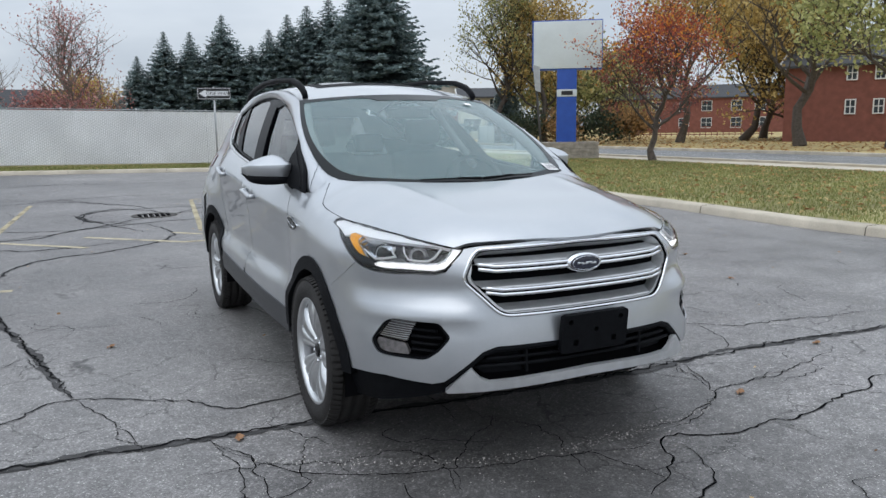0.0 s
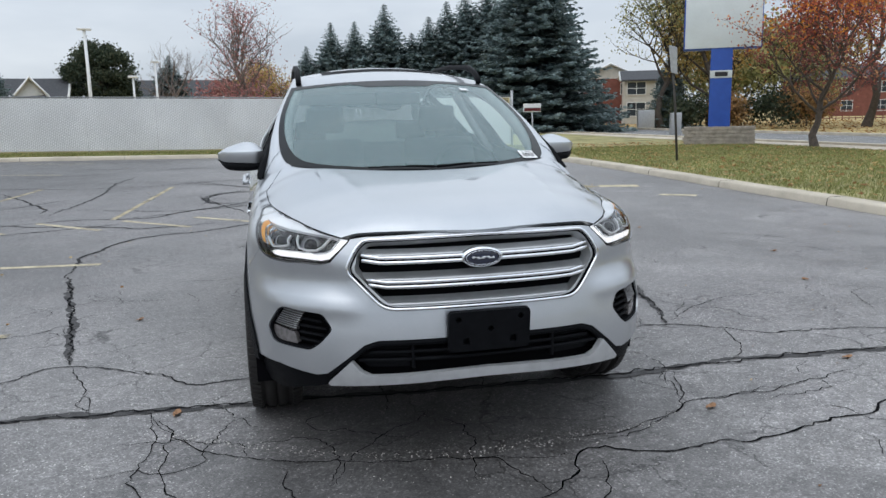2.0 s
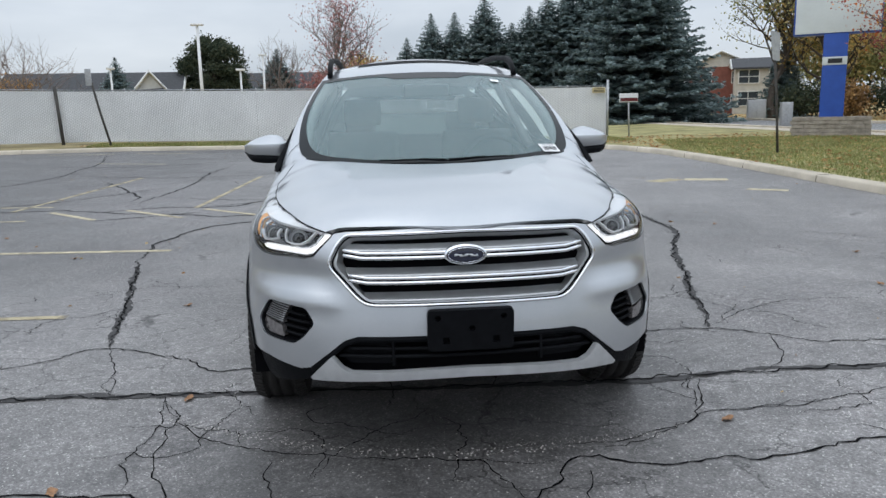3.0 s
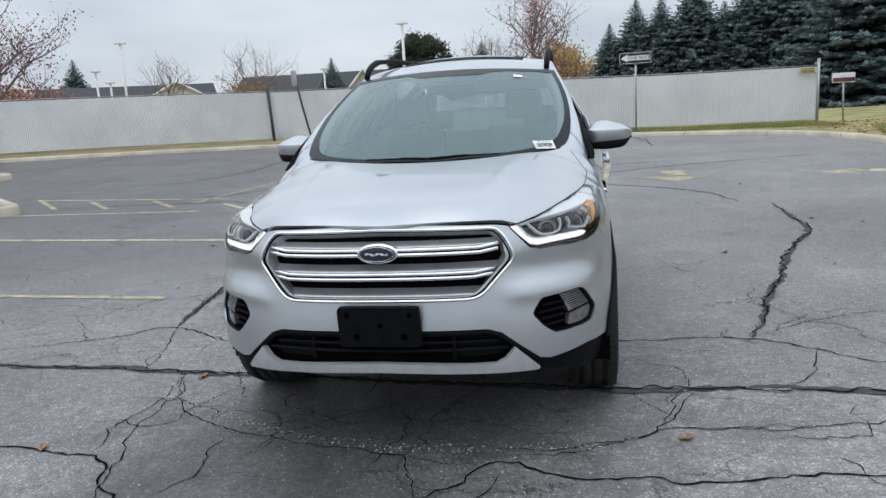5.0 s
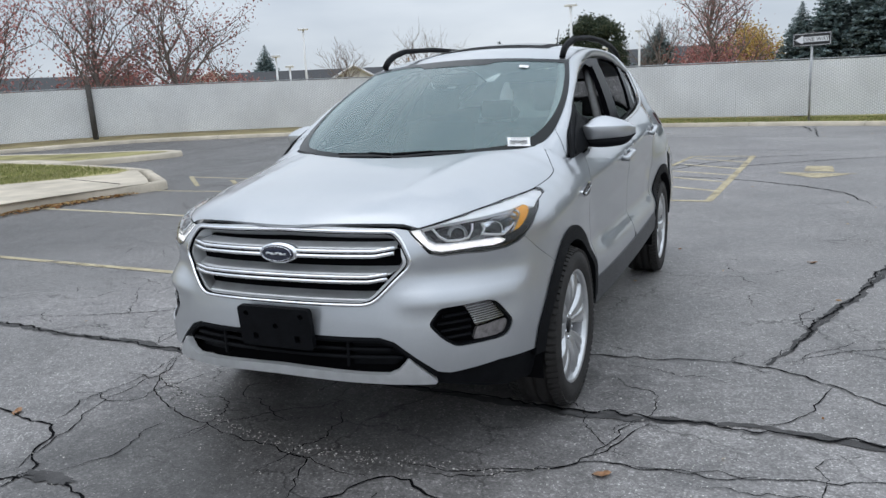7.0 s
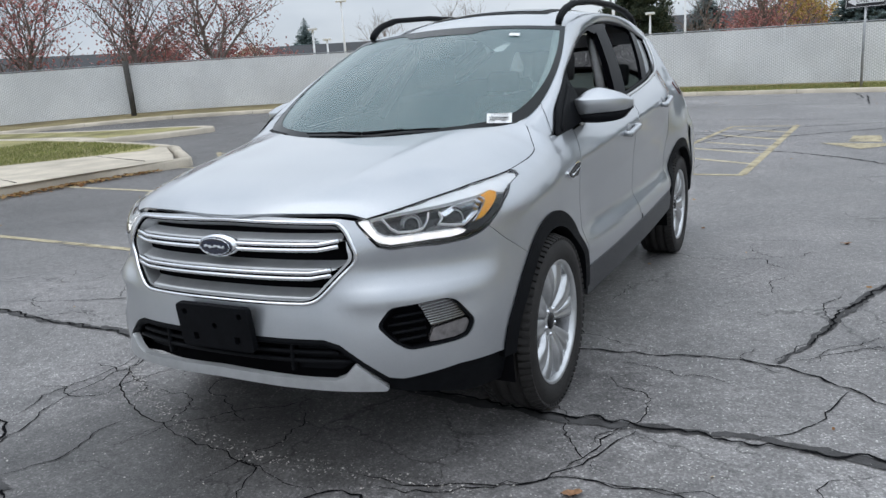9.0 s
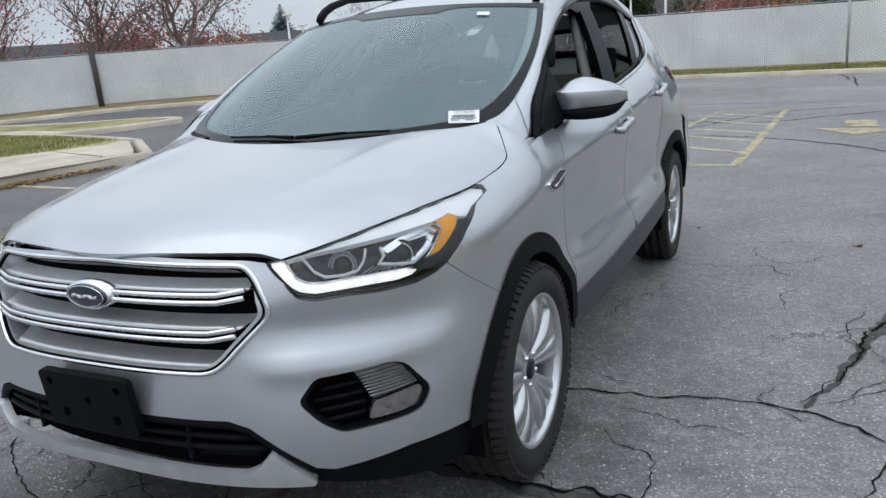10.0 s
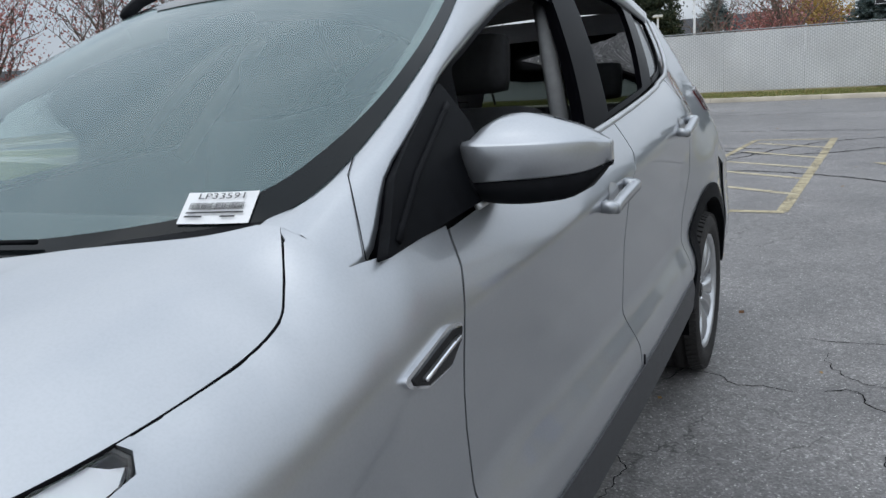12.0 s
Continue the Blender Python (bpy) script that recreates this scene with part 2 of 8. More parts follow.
def outline():
    """The reference outline in plan, from the nose's middle round one side to the tail, with its length along the curve."""
    pts = []
    for i in range(161):
        a = math.pi / 2 * i / 160
        x = REF_W * math.sin(a) ** (2 / POWER)
        y = NOSE + NOSE_L * (1 - math.cos(a) ** (2 / POWER))
        pts.append((x, y))
    for i in range(1, 61):
        pts.append((REF_W, NOSE + NOSE_L + (TAIL - NOSE - NOSE_L) * i / 60))
    for i in range(1, 61):
        a = math.pi / 2 * i / 60
        pts.append((REF_W * math.cos(a) ** (2 / 3.0), TAIL + 0.55 * math.sin(a) ** (2 / 3.0)))
    out = [(0.0, *pts[0])]
    for p, q in zip(pts, pts[1:]):
        out.append((out[-1][0] + math.hypot(q[0] - p[0], q[1] - p[1]), *q))
    return np.array(out)


PLAN = outline()


def ref(s):
    return float(np.interp(s, PLAN[:, 0], PLAN[:, 1])), float(np.interp(s, PLAN[:, 0], PLAN[:, 2]))


def s_at_y(y):
    """Length along the outline of a place on the side at y."""
    return float(np.interp(y, PLAN[:281, 2], PLAN[:281, 0]))


def half_width(z, y):
    w = curve((0.15, 0.22, 0.30, 0.40, 0.50, 0.60, 0.70, 0.80, 0.88, 0.95, 1.02, 1.10, 1.20, 1.30, 1.45),
              (0.80, 0.845, 0.872, 0.884, 0.886, 0.876, 0.868, 0.868, 0.862, 0.843, 0.815, 0.785, 0.738, 0.685, 0.595), z)
    plain = w
    w -= 0.022 * step(1.0, 0.1, y)
    w -= 0.028 * step(1.4, 2.9, y) + 0.03 * step(2.2, 3.4, y) * step(1.0, 1.2, z)
    w += 0.014 * step(0.45, 0.15, abs(y - 2.69)) * step(1.0, 0.7, z)
    w += 0.014 * step(0.5, 0.2, abs(y)) * step(0.85, 0.6, z)
    for y0 in (0.0, 2.69):
        r = math.hypot(y - y0, z - 0.32)
        w += 0.009 * step(0.70, 0.50, r) * step(0.42, 0.58, z)
    door = step(-0.15, 0.75, y) * step(2.80, 2.30, y) * step(0.47, 0.53, z)
    if door > 0:
        # doors: a sharp shoulder line, a hollow below it, and a flare towards the sill
        rise = z - (0.855 + 0.095 * y - 0.006 * y * y)
        if rise > 0:
            d = 0.862 - (0.30 + 0.20 * step(0.3, 1.0, y)) * rise - rise * rise
        else:
            d = 0.862 + 0.11 * max(rise, -0.18) + 0.03 * min(0.0, rise + 0.18) + 0.050 * step(0.62, 0.50, z)
        w += (d - plain) * door
    return w


def nose(z):
    return curve((0.18, 0.24, 0.32, 0.40, 0.50, 0.58, 0.66, 0.78, 0.86, 0.92, 1.0),
                 (-0.80, -0.868, -0.897, -0.905, -0.90, -0.888, -0.872, -0.848, -0.812, -0.775, -0.70), z)


def hood_edge(y):
    return curve((-0.82, -0.74, -0.45, -0.14, 0.05, 0.09, 0.125, 0.16, 0.20, 0.235, 0.26), (0.30, 0.475, 0.658, 0.742, 0.757, 0.757, 0.748, 0.727, 0.699, 0.671, 0.648), y)


def hood(x, y):
    """The bonnet's height."""
    zc = curve((-0.825, -0.78, -0.70, -0.4, 0.0, 0.3), (0.877, 0.909, 0.943, 1.000, 1.054, 1.098), y)
    e = abs(x) / hood_edge(y)
    z = zc - (0.074 + 0.013 * step(-0.75, -0.4, y) + 0.016 * step(-0.42, -0.13, y) * step(0.16, 0.02, y)) * (1 - 0.8 * step(0.12, 0.25, y)) * e ** (4.4 + 1.8 * step(-0.3, 0.15, y))
    z += 0.009 * math.exp(-abs(abs(x) - 0.40 - 0.12 * (y + 0.4)) / 0.030) * step(-0.8, -0.4, y) * step(0.15, -0.15, y)
    return Vector((x, y, z))


def wall(s, z):
    """The painted wall of the body at length s along its outline (negative on the car's right) and height z."""
    x, y = ref(abs(s))
    fade = step(-0.13, -0.8, y)
    yy = y + (nose(z) - NOSE) * fade
    if y > TAIL:
        yy = TAIL + (y - TAIL) * curve((0.3, 0.6, 0.95, 1.2), (0.95, 1.0, 0.9, 0.75), z)
    xx = x / REF_W * half_width(z, yy)
    swell = step(0.42, 0.58, abs(s)) * step(1.06, 0.88, abs(s))
    if swell > 0:
        yy += swell * (0.026 * math.exp(-(((z - 0.70) / 0.045) ** 2)) - 0.022 * math.exp(-(((z - 0.612) / 0.020) ** 2)))
    k = step(0.34, 0.24, yy) * step(-0.82, -0.7, yy)
    if k > 0 and z > 0.80:
        yc = min(yy, 0.235)
        he = hood_edge(yc)
        ze = hood(he, yc)[2]
        if xx > he:
            q = max(0.0, 1 - (min(1.0, (z - 0.80) / (ze - 0.80))) ** (2.2 + 2.2 * step(0.0, 0.235, yc))) ** 0.5
            xx = xx * (1 - k) + (he + (xx - he) * q) * k
    return Vector((math.copysign(xx, s), yy, z))


def s_wall(y, z):
    """Length along the outline where the wall at height z reaches y."""
    lo, hi = 0.0, s_at_y(1.0)
    for _ in range(40):
        m = (lo + hi) / 2
        if wall(m, z)[1] < y:
            lo = m
        else:
            hi = m
    return lo


def cabin(y, z):
    """Half width of the cabin's side above the belt line."""
    w = curve((0.95, 1.05, 1.15, 1.25, 1.35, 1.45, 1.52, 1.58), (0.842, 0.805, 0.762, 0.712, 0.655, 0.592, 0.54, 0.47), z)
    return w - 0.05 * step(2.2, 3.4, y) - 0.02 * step(1.0, 0.3, y)


# ---- panels on the body's surfaces ----
def rounded(pts, r, k=4):
    """A polygon with its corners rounded."""
    out = []
    n = len(pts)
    for i in range(n):
        p, a, b = Vector(pts[i]), Vector(pts[i - 1]), Vector(pts[(i + 1) % n])
        da, db = (a - p), (b - p)
        ra, rb = min(r, da.length * 0.45), min(r, db.length * 0.45)
        pa, pb = p + da.normalized() * ra, p + db.normalized() * rb
        for j in range(k + 1):
            u = j / k
            out.append(tuple(pa * (1 - u) ** 2 + p * (2 * u * (1 - u)) + pb * u**2))
    return out


def resample(pts, h, closed=True):
    out = []
    n = len(pts)
    for i in range(n if closed else n - 1):
        p, q = Vector(pts[i]), Vector(pts[(i + 1) % n])
        c = max(1, int(math.ceil((q - p).length / h)))
        out += [tuple(p.lerp(q, j / c)) for j in range(c)]
    if not closed:
        out.append(tuple(pts[-1]))
    return out


def within(poly, x, y):
    """Which points lie inside a polygon."""
    poly = np.array(poly)
    hit = np.zeros(len(x), bool)
    for (x0, y0), (x1, y1) in zip(poly, np.roll(poly, -1, 0)):
        c = (y0 > y) != (y1 > y)
        hit ^= c & (x < (x1 - x0) * (y - y0) / ((y1 - y0) if y1 != y0 else 1e-12) + x0)
    return hit


def near_edge(poly, x, y, d):
    poly = np.array(poly)
    close = np.zeros(len(x), bool)
    for p, q in zip(poly, np.roll(poly, -1, 0)):
        v = q - p
        u = np.clip(((x - p[0]) * v[0] + (y - p[1]) * v[1]) / max(1e-12, v @ v), 0, 1)
        close |= np.hypot(x - p[0] - u * v[0], y - p[1] - u * v[1]) < d
    return close


def grid_fill(poly, holes=(), h=0.03):
    """Triangles that fill a flat polygon with holes."""
    rings = [resample(poly, h)] + [resample(q, h) for q in holes]
    a = np.array(rings[0])
    xs, ys = np.meshgrid(np.arange(a[:, 0].min(), a[:, 0].max(), h), np.arange(a[:, 1].min(), a[:, 1].max(), h))
    xs, ys = xs.ravel() + 0.31 * h, ys.ravel() + 0.37 * h
    ok = within(rings[0], xs, ys)
    for q in rings:
        ok &= ~near_edge(q, xs, ys, 0.45 * h)
    for q in rings[1:]:
        ok &= ~within(q, xs, ys)
    verts, edges = [], []
    for q in rings:
        b = len(verts)
        verts += [Vector(p) for p in q]
        edges += [(b + i, b + (i + 1) % len(q)) for i in range(len(q))]
    verts += [Vector(p) for p in zip(xs[ok], ys[ok])]
    v, e, f, *_ = delaunay_2d_cdt(verts, edges, [], 0, 1e-7)
    c = np.array([[sum(v[i].x for i in t) / 3, sum(v[i].y for i in t) / 3] for t in f])
    keep = within(rings[0], c[:, 0], c[:, 1])
    for q in rings[1:]:
        keep &= ~within(q, c[:, 0], c[:, 1])
    return v, [t for t, k in zip(f, keep) if k]


MIDDLE = Vector((0, 1.3, 0.62))


def sheet(poly, surface, holes=(), h=0.03, flange=0.012, lift=0.0, middle=MIDDLE):
    """A panel: a flat polygon laid on a surface, with edges turned inwards."""
    v, f = grid_fill(poly, holes, h)
    bm = bmesh.new()
    vs = [bm.verts.new(surface(p.x, p.y)) for p in v]
    for t in f:
        try:
            bm.faces.new([vs[i] for i in t])
        except ValueError:
            pass
    bmesh.ops.delete(bm, geom=[q for q in bm.verts if not q.link_faces], context="VERTS")
    bmesh.ops.recalc_face_normals(bm, faces=bm.faces)
    bm.normal_update()
    if sum(q.normal.dot(q.calc_center_median() - middle) * q.calc_area() for q in bm.faces) < 0:
        bmesh.ops.reverse_faces(bm, faces=bm.faces)
    bm.normal_update()
    if lift:
        for q, n in [(q, q.normal.copy()) for q in bm.verts]:
            q.co += n * lift
    if flange:
        border = [e for e in bm.edges if e.is_boundary]
        normals = {q: q.normal.copy() for e in border for q in e.verts}
        made = bmesh.ops.extrude_edge_only(bm, edges=border)["geom"]
        fresh = [g for g in made if isinstance(g, bmesh.types.BMVert)]
        for q in fresh:
            src = [e.other_vert(q) for e in q.link_edges if e.other_vert(q) in normals]
            if src:
                q.co -= normals[src[0]] * flange
        for e in border:
            e.smooth = False
    return bm


def surface_normal(surface, u, v, middle=MIDDLE):
    d = 0.004
    p = Vector(surface(u, v))
    n = (Vector(surface(u + d, v)) - Vector(surface(u - d, v))).cross(Vector(surface(u, v + d)) - Vector(surface(u, v - d)))
    n = n.normalized() if n.length > 1e-12 else (p - middle).normalized()
    return n if n.dot(p - middle) > 0 else -n


def on_surface(surface, line, h=0.03, lift=0.0, closed=False):
    """Points and normals of a flat line laid on a surface."""
    pts = resample(line, h, closed)
    if closed:
        pts.append(pts[0])
    out, ups = [], []
    for u, v in pts:
        n = surface_normal(surface, u, v)
        out.append(Vector(surface(u, v)) + n * lift)
        ups.append(n)
    return out, ups


def strip(surface, line, width, height, lift=0.0, h=0.03, closed=False):
    """A raised strip along a line on a surface, with a softened top."""
    pts, ups = on_surface(surface, line, h, lift, closed)
    w, t = width / 2, height
    prof = [(-w, -t), (w, -t), (w, t * 0.4), (w * 0.7, t), (-w * 0.7, t), (-w, t * 0.4)]
    bm = bmesh.new()
    add_tube(bm, pts, 1.0, 6, not closed, prof, ups)
    bmesh.ops.recalc_face_normals(bm, faces=bm.faces)
    return bm


def seam(surface, line, r=0.0028, h=0.03):
    pts, ups = on_surface(surface, line, h, 0.0)
    return tube(pts, r, 6)




# ---- ground ----
def ground_z(x, y):
    """The lot is level round the car and rises a little towards its far side."""
    return -0.015 + 0.017 * min(34.0, max(0.0, 4.0 - x)) * step(4, 24, y) - 0.028 * step(0.7, 2.4, y) * step(5.6, 3.2, y)


def asphalt_material(name, base, wet):
    m, n, l, p = nodes_of(name)
    nt = m.node_tree
    big = noise_node(nt, 0.35, 5, 0.6)
    mid = noise_node(nt, 2.2, 5, 0.65)
    grit = noise_node(nt, 95.0, 3, 0.6)
    vor = nt.nodes.new("ShaderNodeTexVoronoi")
    vor.inputs["Scale"].default_value = 150.0
    sep = nt.nodes.new("ShaderNodeSeparateColor")
    nt.links.new(big.inputs["Vector"].links[0].from_socket, vor.inputs["Vector"])
    a = ramp_node(nt, big.outputs["Fac"], [(0.3, tuple(c * 0.72 for c in base)), (0.7, tuple(c * 1.25 for c in base))])
    b = ramp_node(nt, mid.outputs["Fac"], [(0.3, (0.66,) * 3), (0.7, (1.16,) * 3)])
    c = ramp_node(nt, grit.outputs["Fac"], [(0.3, (0.66,) * 3), (0.55, (1.0,) * 3), (0.75, (1.32,) * 3)])
    nt.links.new(vor.outputs["Color"], sep.inputs["Color"])
    s = ramp_node(nt, sep.outputs["Red"], [(0.0, (0.72,) * 3), (0.6, (0.98,) * 3), (0.88, (1.12,) * 3), (0.965, (1.7,) * 3)])
    x = mix_node(nt, 1.0, a.outputs["Color"], b.outputs["Color"], "MULTIPLY")
    x = mix_node(nt, 1.0, x, c.outputs["Color"], "MULTIPLY")
    x = mix_node(nt, 1.0, x, s.outputs["Color"], "MULTIPLY")
    # pale stones, and a net of hairline cracks that comes and goes
    stone = nt.nodes.new("ShaderNodeTexVoronoi")
    stone.inputs["Scale"].default_value = 62.0
    nt.links.new(big.inputs["Vector"].links[0].from_socket, stone.inputs["Vector"])
    pick = nt.nodes.new("ShaderNodeSeparateColor")
    nt.links.new(stone.outputs["Color"], pick.inputs["Color"])
    chosen = ramp_node(nt, pick.outputs["Green"], [(0.78, (0, 0, 0)), (0.81, (1, 1, 1))])
    core = ramp_node(nt, stone.outputs["Distance"], [(0.17, (1, 1, 1)), (0.23, (0, 0, 0))])
    grain = mix_node(nt, 1.0, chosen.outputs["Color"], core.outputs["Color"], "MULTIPLY")
    x = mix_node(nt, grain, x, (0.66, 0.645, 0.61))
    bend = nt.nodes.new("ShaderNodeVectorMath")
    bend.operation = "MULTIPLY_ADD"
    bend.inputs[1].default_value = (0.5, 0.5, 0)
    nt.links.new(mid.outputs["Color"], bend.inputs[0])
    nt.links.new(big.inputs["Vector"].links[0].from_socket, bend.inputs[2])
    net = nt.nodes.new("ShaderNodeTexVoronoi")
    net.feature = "DISTANCE_TO_EDGE"
    net.inputs["Scale"].default_value = 1.7
    nt.links.new(bend.outputs["Vector"], net.inputs["Vector"])
    hair = ramp_node(nt, net.outputs["Distance"], [(0.004, (0.40,) * 3), (0.011, (1.0,) * 3)])
    where = ramp_node(nt, noise_node(nt, 0.55, 3, 0.6).outputs["Fac"], [(0.48, (0, 0, 0)), (0.58, (1, 1, 1))])
    x = mix_node(nt, where.outputs["Color"], x, mix_node(nt, 1.0, x, hair.outputs["Color"], "MULTIPLY"))
    lump = noise_node(nt, 24.0, 3, 0.6)
    lr = ramp_node(nt, lump.outputs["Fac"], [(0.3, (0.80,) * 3), (0.7, (1.18,) * 3)])
    x = mix_node(nt, 1.0, x, lr.outputs["Color"], "MULTIPLY")
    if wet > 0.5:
        # damp and the car's shade, painted dark round its nose with a ragged edge
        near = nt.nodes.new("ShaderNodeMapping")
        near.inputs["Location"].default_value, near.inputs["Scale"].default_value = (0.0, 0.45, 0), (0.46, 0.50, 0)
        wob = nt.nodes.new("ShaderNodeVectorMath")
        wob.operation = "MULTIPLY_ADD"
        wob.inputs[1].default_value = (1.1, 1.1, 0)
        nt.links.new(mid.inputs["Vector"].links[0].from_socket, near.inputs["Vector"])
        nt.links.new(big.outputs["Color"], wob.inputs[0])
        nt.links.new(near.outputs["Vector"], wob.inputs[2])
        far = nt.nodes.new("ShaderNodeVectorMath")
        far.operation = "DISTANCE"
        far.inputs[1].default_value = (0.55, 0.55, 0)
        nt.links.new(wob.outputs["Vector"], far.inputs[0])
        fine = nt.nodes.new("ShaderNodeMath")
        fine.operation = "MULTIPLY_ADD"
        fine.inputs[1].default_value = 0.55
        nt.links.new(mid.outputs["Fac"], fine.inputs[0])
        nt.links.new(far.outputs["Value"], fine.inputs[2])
        damp_shade = ramp_node(nt, fine.outputs["Value"], [(0.50, (0.34,) * 3), (0.95, (0.66,) * 3), (1.0, (1.0,) * 3)])
        damp_shade.color_ramp.elements[1].position = 0.80
        x = mix_node(nt, 1.0, x, damp_shade.outputs["Color"], "MULTIPLY")
        # darker towards the island's side of the lot, with a ragged edge
        side = nt.nodes.new("ShaderNodeSeparateXYZ")
        nt.links.new(mid.inputs["Vector"].links[0].from_socket, side.inputs["Vector"])
        ragged = nt.nodes.new("ShaderNodeMath")
        ragged.operation = "MULTIPLY_ADD"
        ragged.inputs[1].default_value = 3.0
        nt.links.new(big.outputs["Fac"], ragged.inputs[0])
        nt.links.new(side.outputs["X"], ragged.inputs[2])
        span = nt.nodes.new("ShaderNodeMapRange")
        span.inputs["From Min"].default_value, span.inputs["From Max"].default_value = -4.2, 0.4
        nt.links.new(ragged.outputs["Value"], span.inputs["Value"])
        side_tone = ramp_node(nt, span.outputs["Result"], [(0.0, (0.54,) * 3), (1.0, (1.0,) * 3)])
        x = mix_node(nt, 1.0, x, side_tone.outputs["Color"], "MULTIPLY")
        # a little paler in front, darker towards the far side
        drift = nt.nodes.new("ShaderNodeMath")
        drift.operation = "MULTIPLY_ADD"
        drift.inputs[1].default_value = 2.4
        nt.links.new(big.outputs["Fac"], drift.inputs[0])
        nt.links.new(side.outputs["Y"], drift.inputs[2])
        reach_y = nt.nodes.new("ShaderNodeMapRange")
        reach_y.inputs["From Min"].default_value, reach_y.inputs["From Max"].default_value = 0.9, 4.2
        nt.links.new(drift.outputs["Value"], reach_y.inputs["Value"])
        far_tone = ramp_node(nt, reach_y.outputs["Result"], [(0.0, (1.05,) * 3), (1.0, (0.94, 0.935, 0.93))])
        x = mix_node(nt, 1.0, x, far_tone.outputs["Color"], "MULTIPLY")
    l.new(x, p.inputs["Base Color"])
    r = ramp_node(nt, mid.outputs["Fac"], [(0.3, (0.42 + 0.3 * (1 - wet),) * 3), (0.7, (0.64 + 0.2 * (1 - wet),) * 3)])
    l.new(r.outputs["Color"], p.inputs["Roughness"])
    p.inputs["Specular IOR Level"].default_value = 0.42
    h = mix_node(nt, 0.5, grit.outputs["Color"], vor.outputs["Color"])
    l.new(bump_node(nt, h, 0.7, 0.006), p.inputs["Normal"])
    return m


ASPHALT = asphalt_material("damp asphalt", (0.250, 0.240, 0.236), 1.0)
ROAD = asphalt_material("road asphalt", (0.24, 0.24, 0.24), 0.3)
TAR = simple("tar", (0.012, 0.012, 0.013), 0.6, 0, 0.3, 20, 0.2, 0, 0.12)
CONCRETE = simple("kerb concrete", (0.54, 0.48, 0.39), 0.85, 0, 0.22, 1.5, 0.25, 0, 0.3, 60)


def worn_paint(name, colour, bare):
    """Road paint that has flaked off the stones here and there."""
    m = simple(name, colour, 0.75, 0, 0.3, 9, 0.1, 0, 0.3, 70)
    nt = m.node_tree
    p = nt.nodes["Principled BSDF"]
    patch, fleck = noise_node(nt, 3.2, 4, 0.6), noise_node(nt, 55.0, 3, 0.7)
    both = nt.nodes.new("ShaderNodeMath")
    both.operation = "MULTIPLY_ADD"
    both.inputs[1].default_value = 1.3
    half = nt.nodes.new("ShaderNodeMath")
    half.operation = "MULTIPLY"
    half.inputs[1].default_value = 0.5
    nt.links.new(patch.outputs["Fac"], both.inputs[0])
    nt.links.new(fleck.outputs["Fac"], both.inputs[2])
    nt.links.new(both.outputs["Value"], half.inputs[0])
    gone = ramp_node(nt, half.outputs["Value"], [(bare, (0.75,) * 3), (bare + 0.11, (0.06,) * 3)])
    see = nt.nodes.new("ShaderNodeBsdfTransparent")
    mx = nt.nodes.new("ShaderNodeMixShader")
    nt.links.new(gone.outputs["Color"], mx.inputs["Fac"])
    nt.links.new(p.outputs["BSDF"], mx.inputs[1])
    nt.links.new(see.outputs["BSDF"], mx.inputs[2])
    nt.links.new(mx.outputs["Shader"], nt.nodes["Material Output"].inputs["Surface"])
    return m


BOARD_YELLOW = simple("weathered yellow sheet", (0.55, 0.455, 0.25), 0.7, 0, 0.3, 12, 0.1)
YELLOW = worn_paint("worn yellow paint", (0.47, 0.405, 0.265), 0.45)
PALE = worn_paint("worn pale paint", (0.56, 0.49, 0.34), 0.425)
GRASS = simple("autumn lawn", (0.33, 0.30, 0.14), 0.9, 0, 0.45, 0.8, 0.5, 0, 0.2, 45)
VERGE = simple("thin verge turf", (0.27, 0.225, 0.12), 0.9, 0, 0.4, 0.8, 0.5, 0, 0.2, 40)
LAWN_FAR = simple("leaf-strewn lawn", (0.46, 0.36, 0.17), 0.9, 0, 0.4, 0.5, 0.5, 0, 0.2, 30)
VINYL = simple("white privacy slats", (0.86, 0.87, 0.88), 0.55, 0, 0.10, 0.7, 0, 0, 0.4, 9)


def wire_pattern(m):
    """The diamond wire woven over the slats, as fine darker diagonals."""
    nt = m.node_tree
    p = nt.nodes["Principled BSDF"]
    base = p.inputs["Base Color"].links[0].from_socket
    co = nt.nodes.new("ShaderNodeTexCoord")
    for sx in (1.0, -1.0):
        mp = nt.nodes.new("ShaderNodeMapping")
        mp.inputs["Scale"].default_value = (sx, sx * 0.5, 1.6)
        nt.links.new(co.outputs["Object"], mp.inputs["Vector"])
        wv = nt.nodes.new("ShaderNodeTexWave")
        wv.bands_direction = "DIAGONAL"
        wv.inputs["Scale"].default_value, wv.inputs["Distortion"].default_value = 4.2, 0.6
        nt.links.new(mp.outputs["Vector"], wv.inputs["Vector"])
        r = ramp_node(nt, wv.outputs["Fac"], [(0.02, (0.80,) * 3), (0.30, (1.0,) * 3)])
        base = mix_node(nt, 1.0, base, r.outputs["Color"], "MULTIPLY")
    nt.links.new(base, p.inputs["Base Color"])


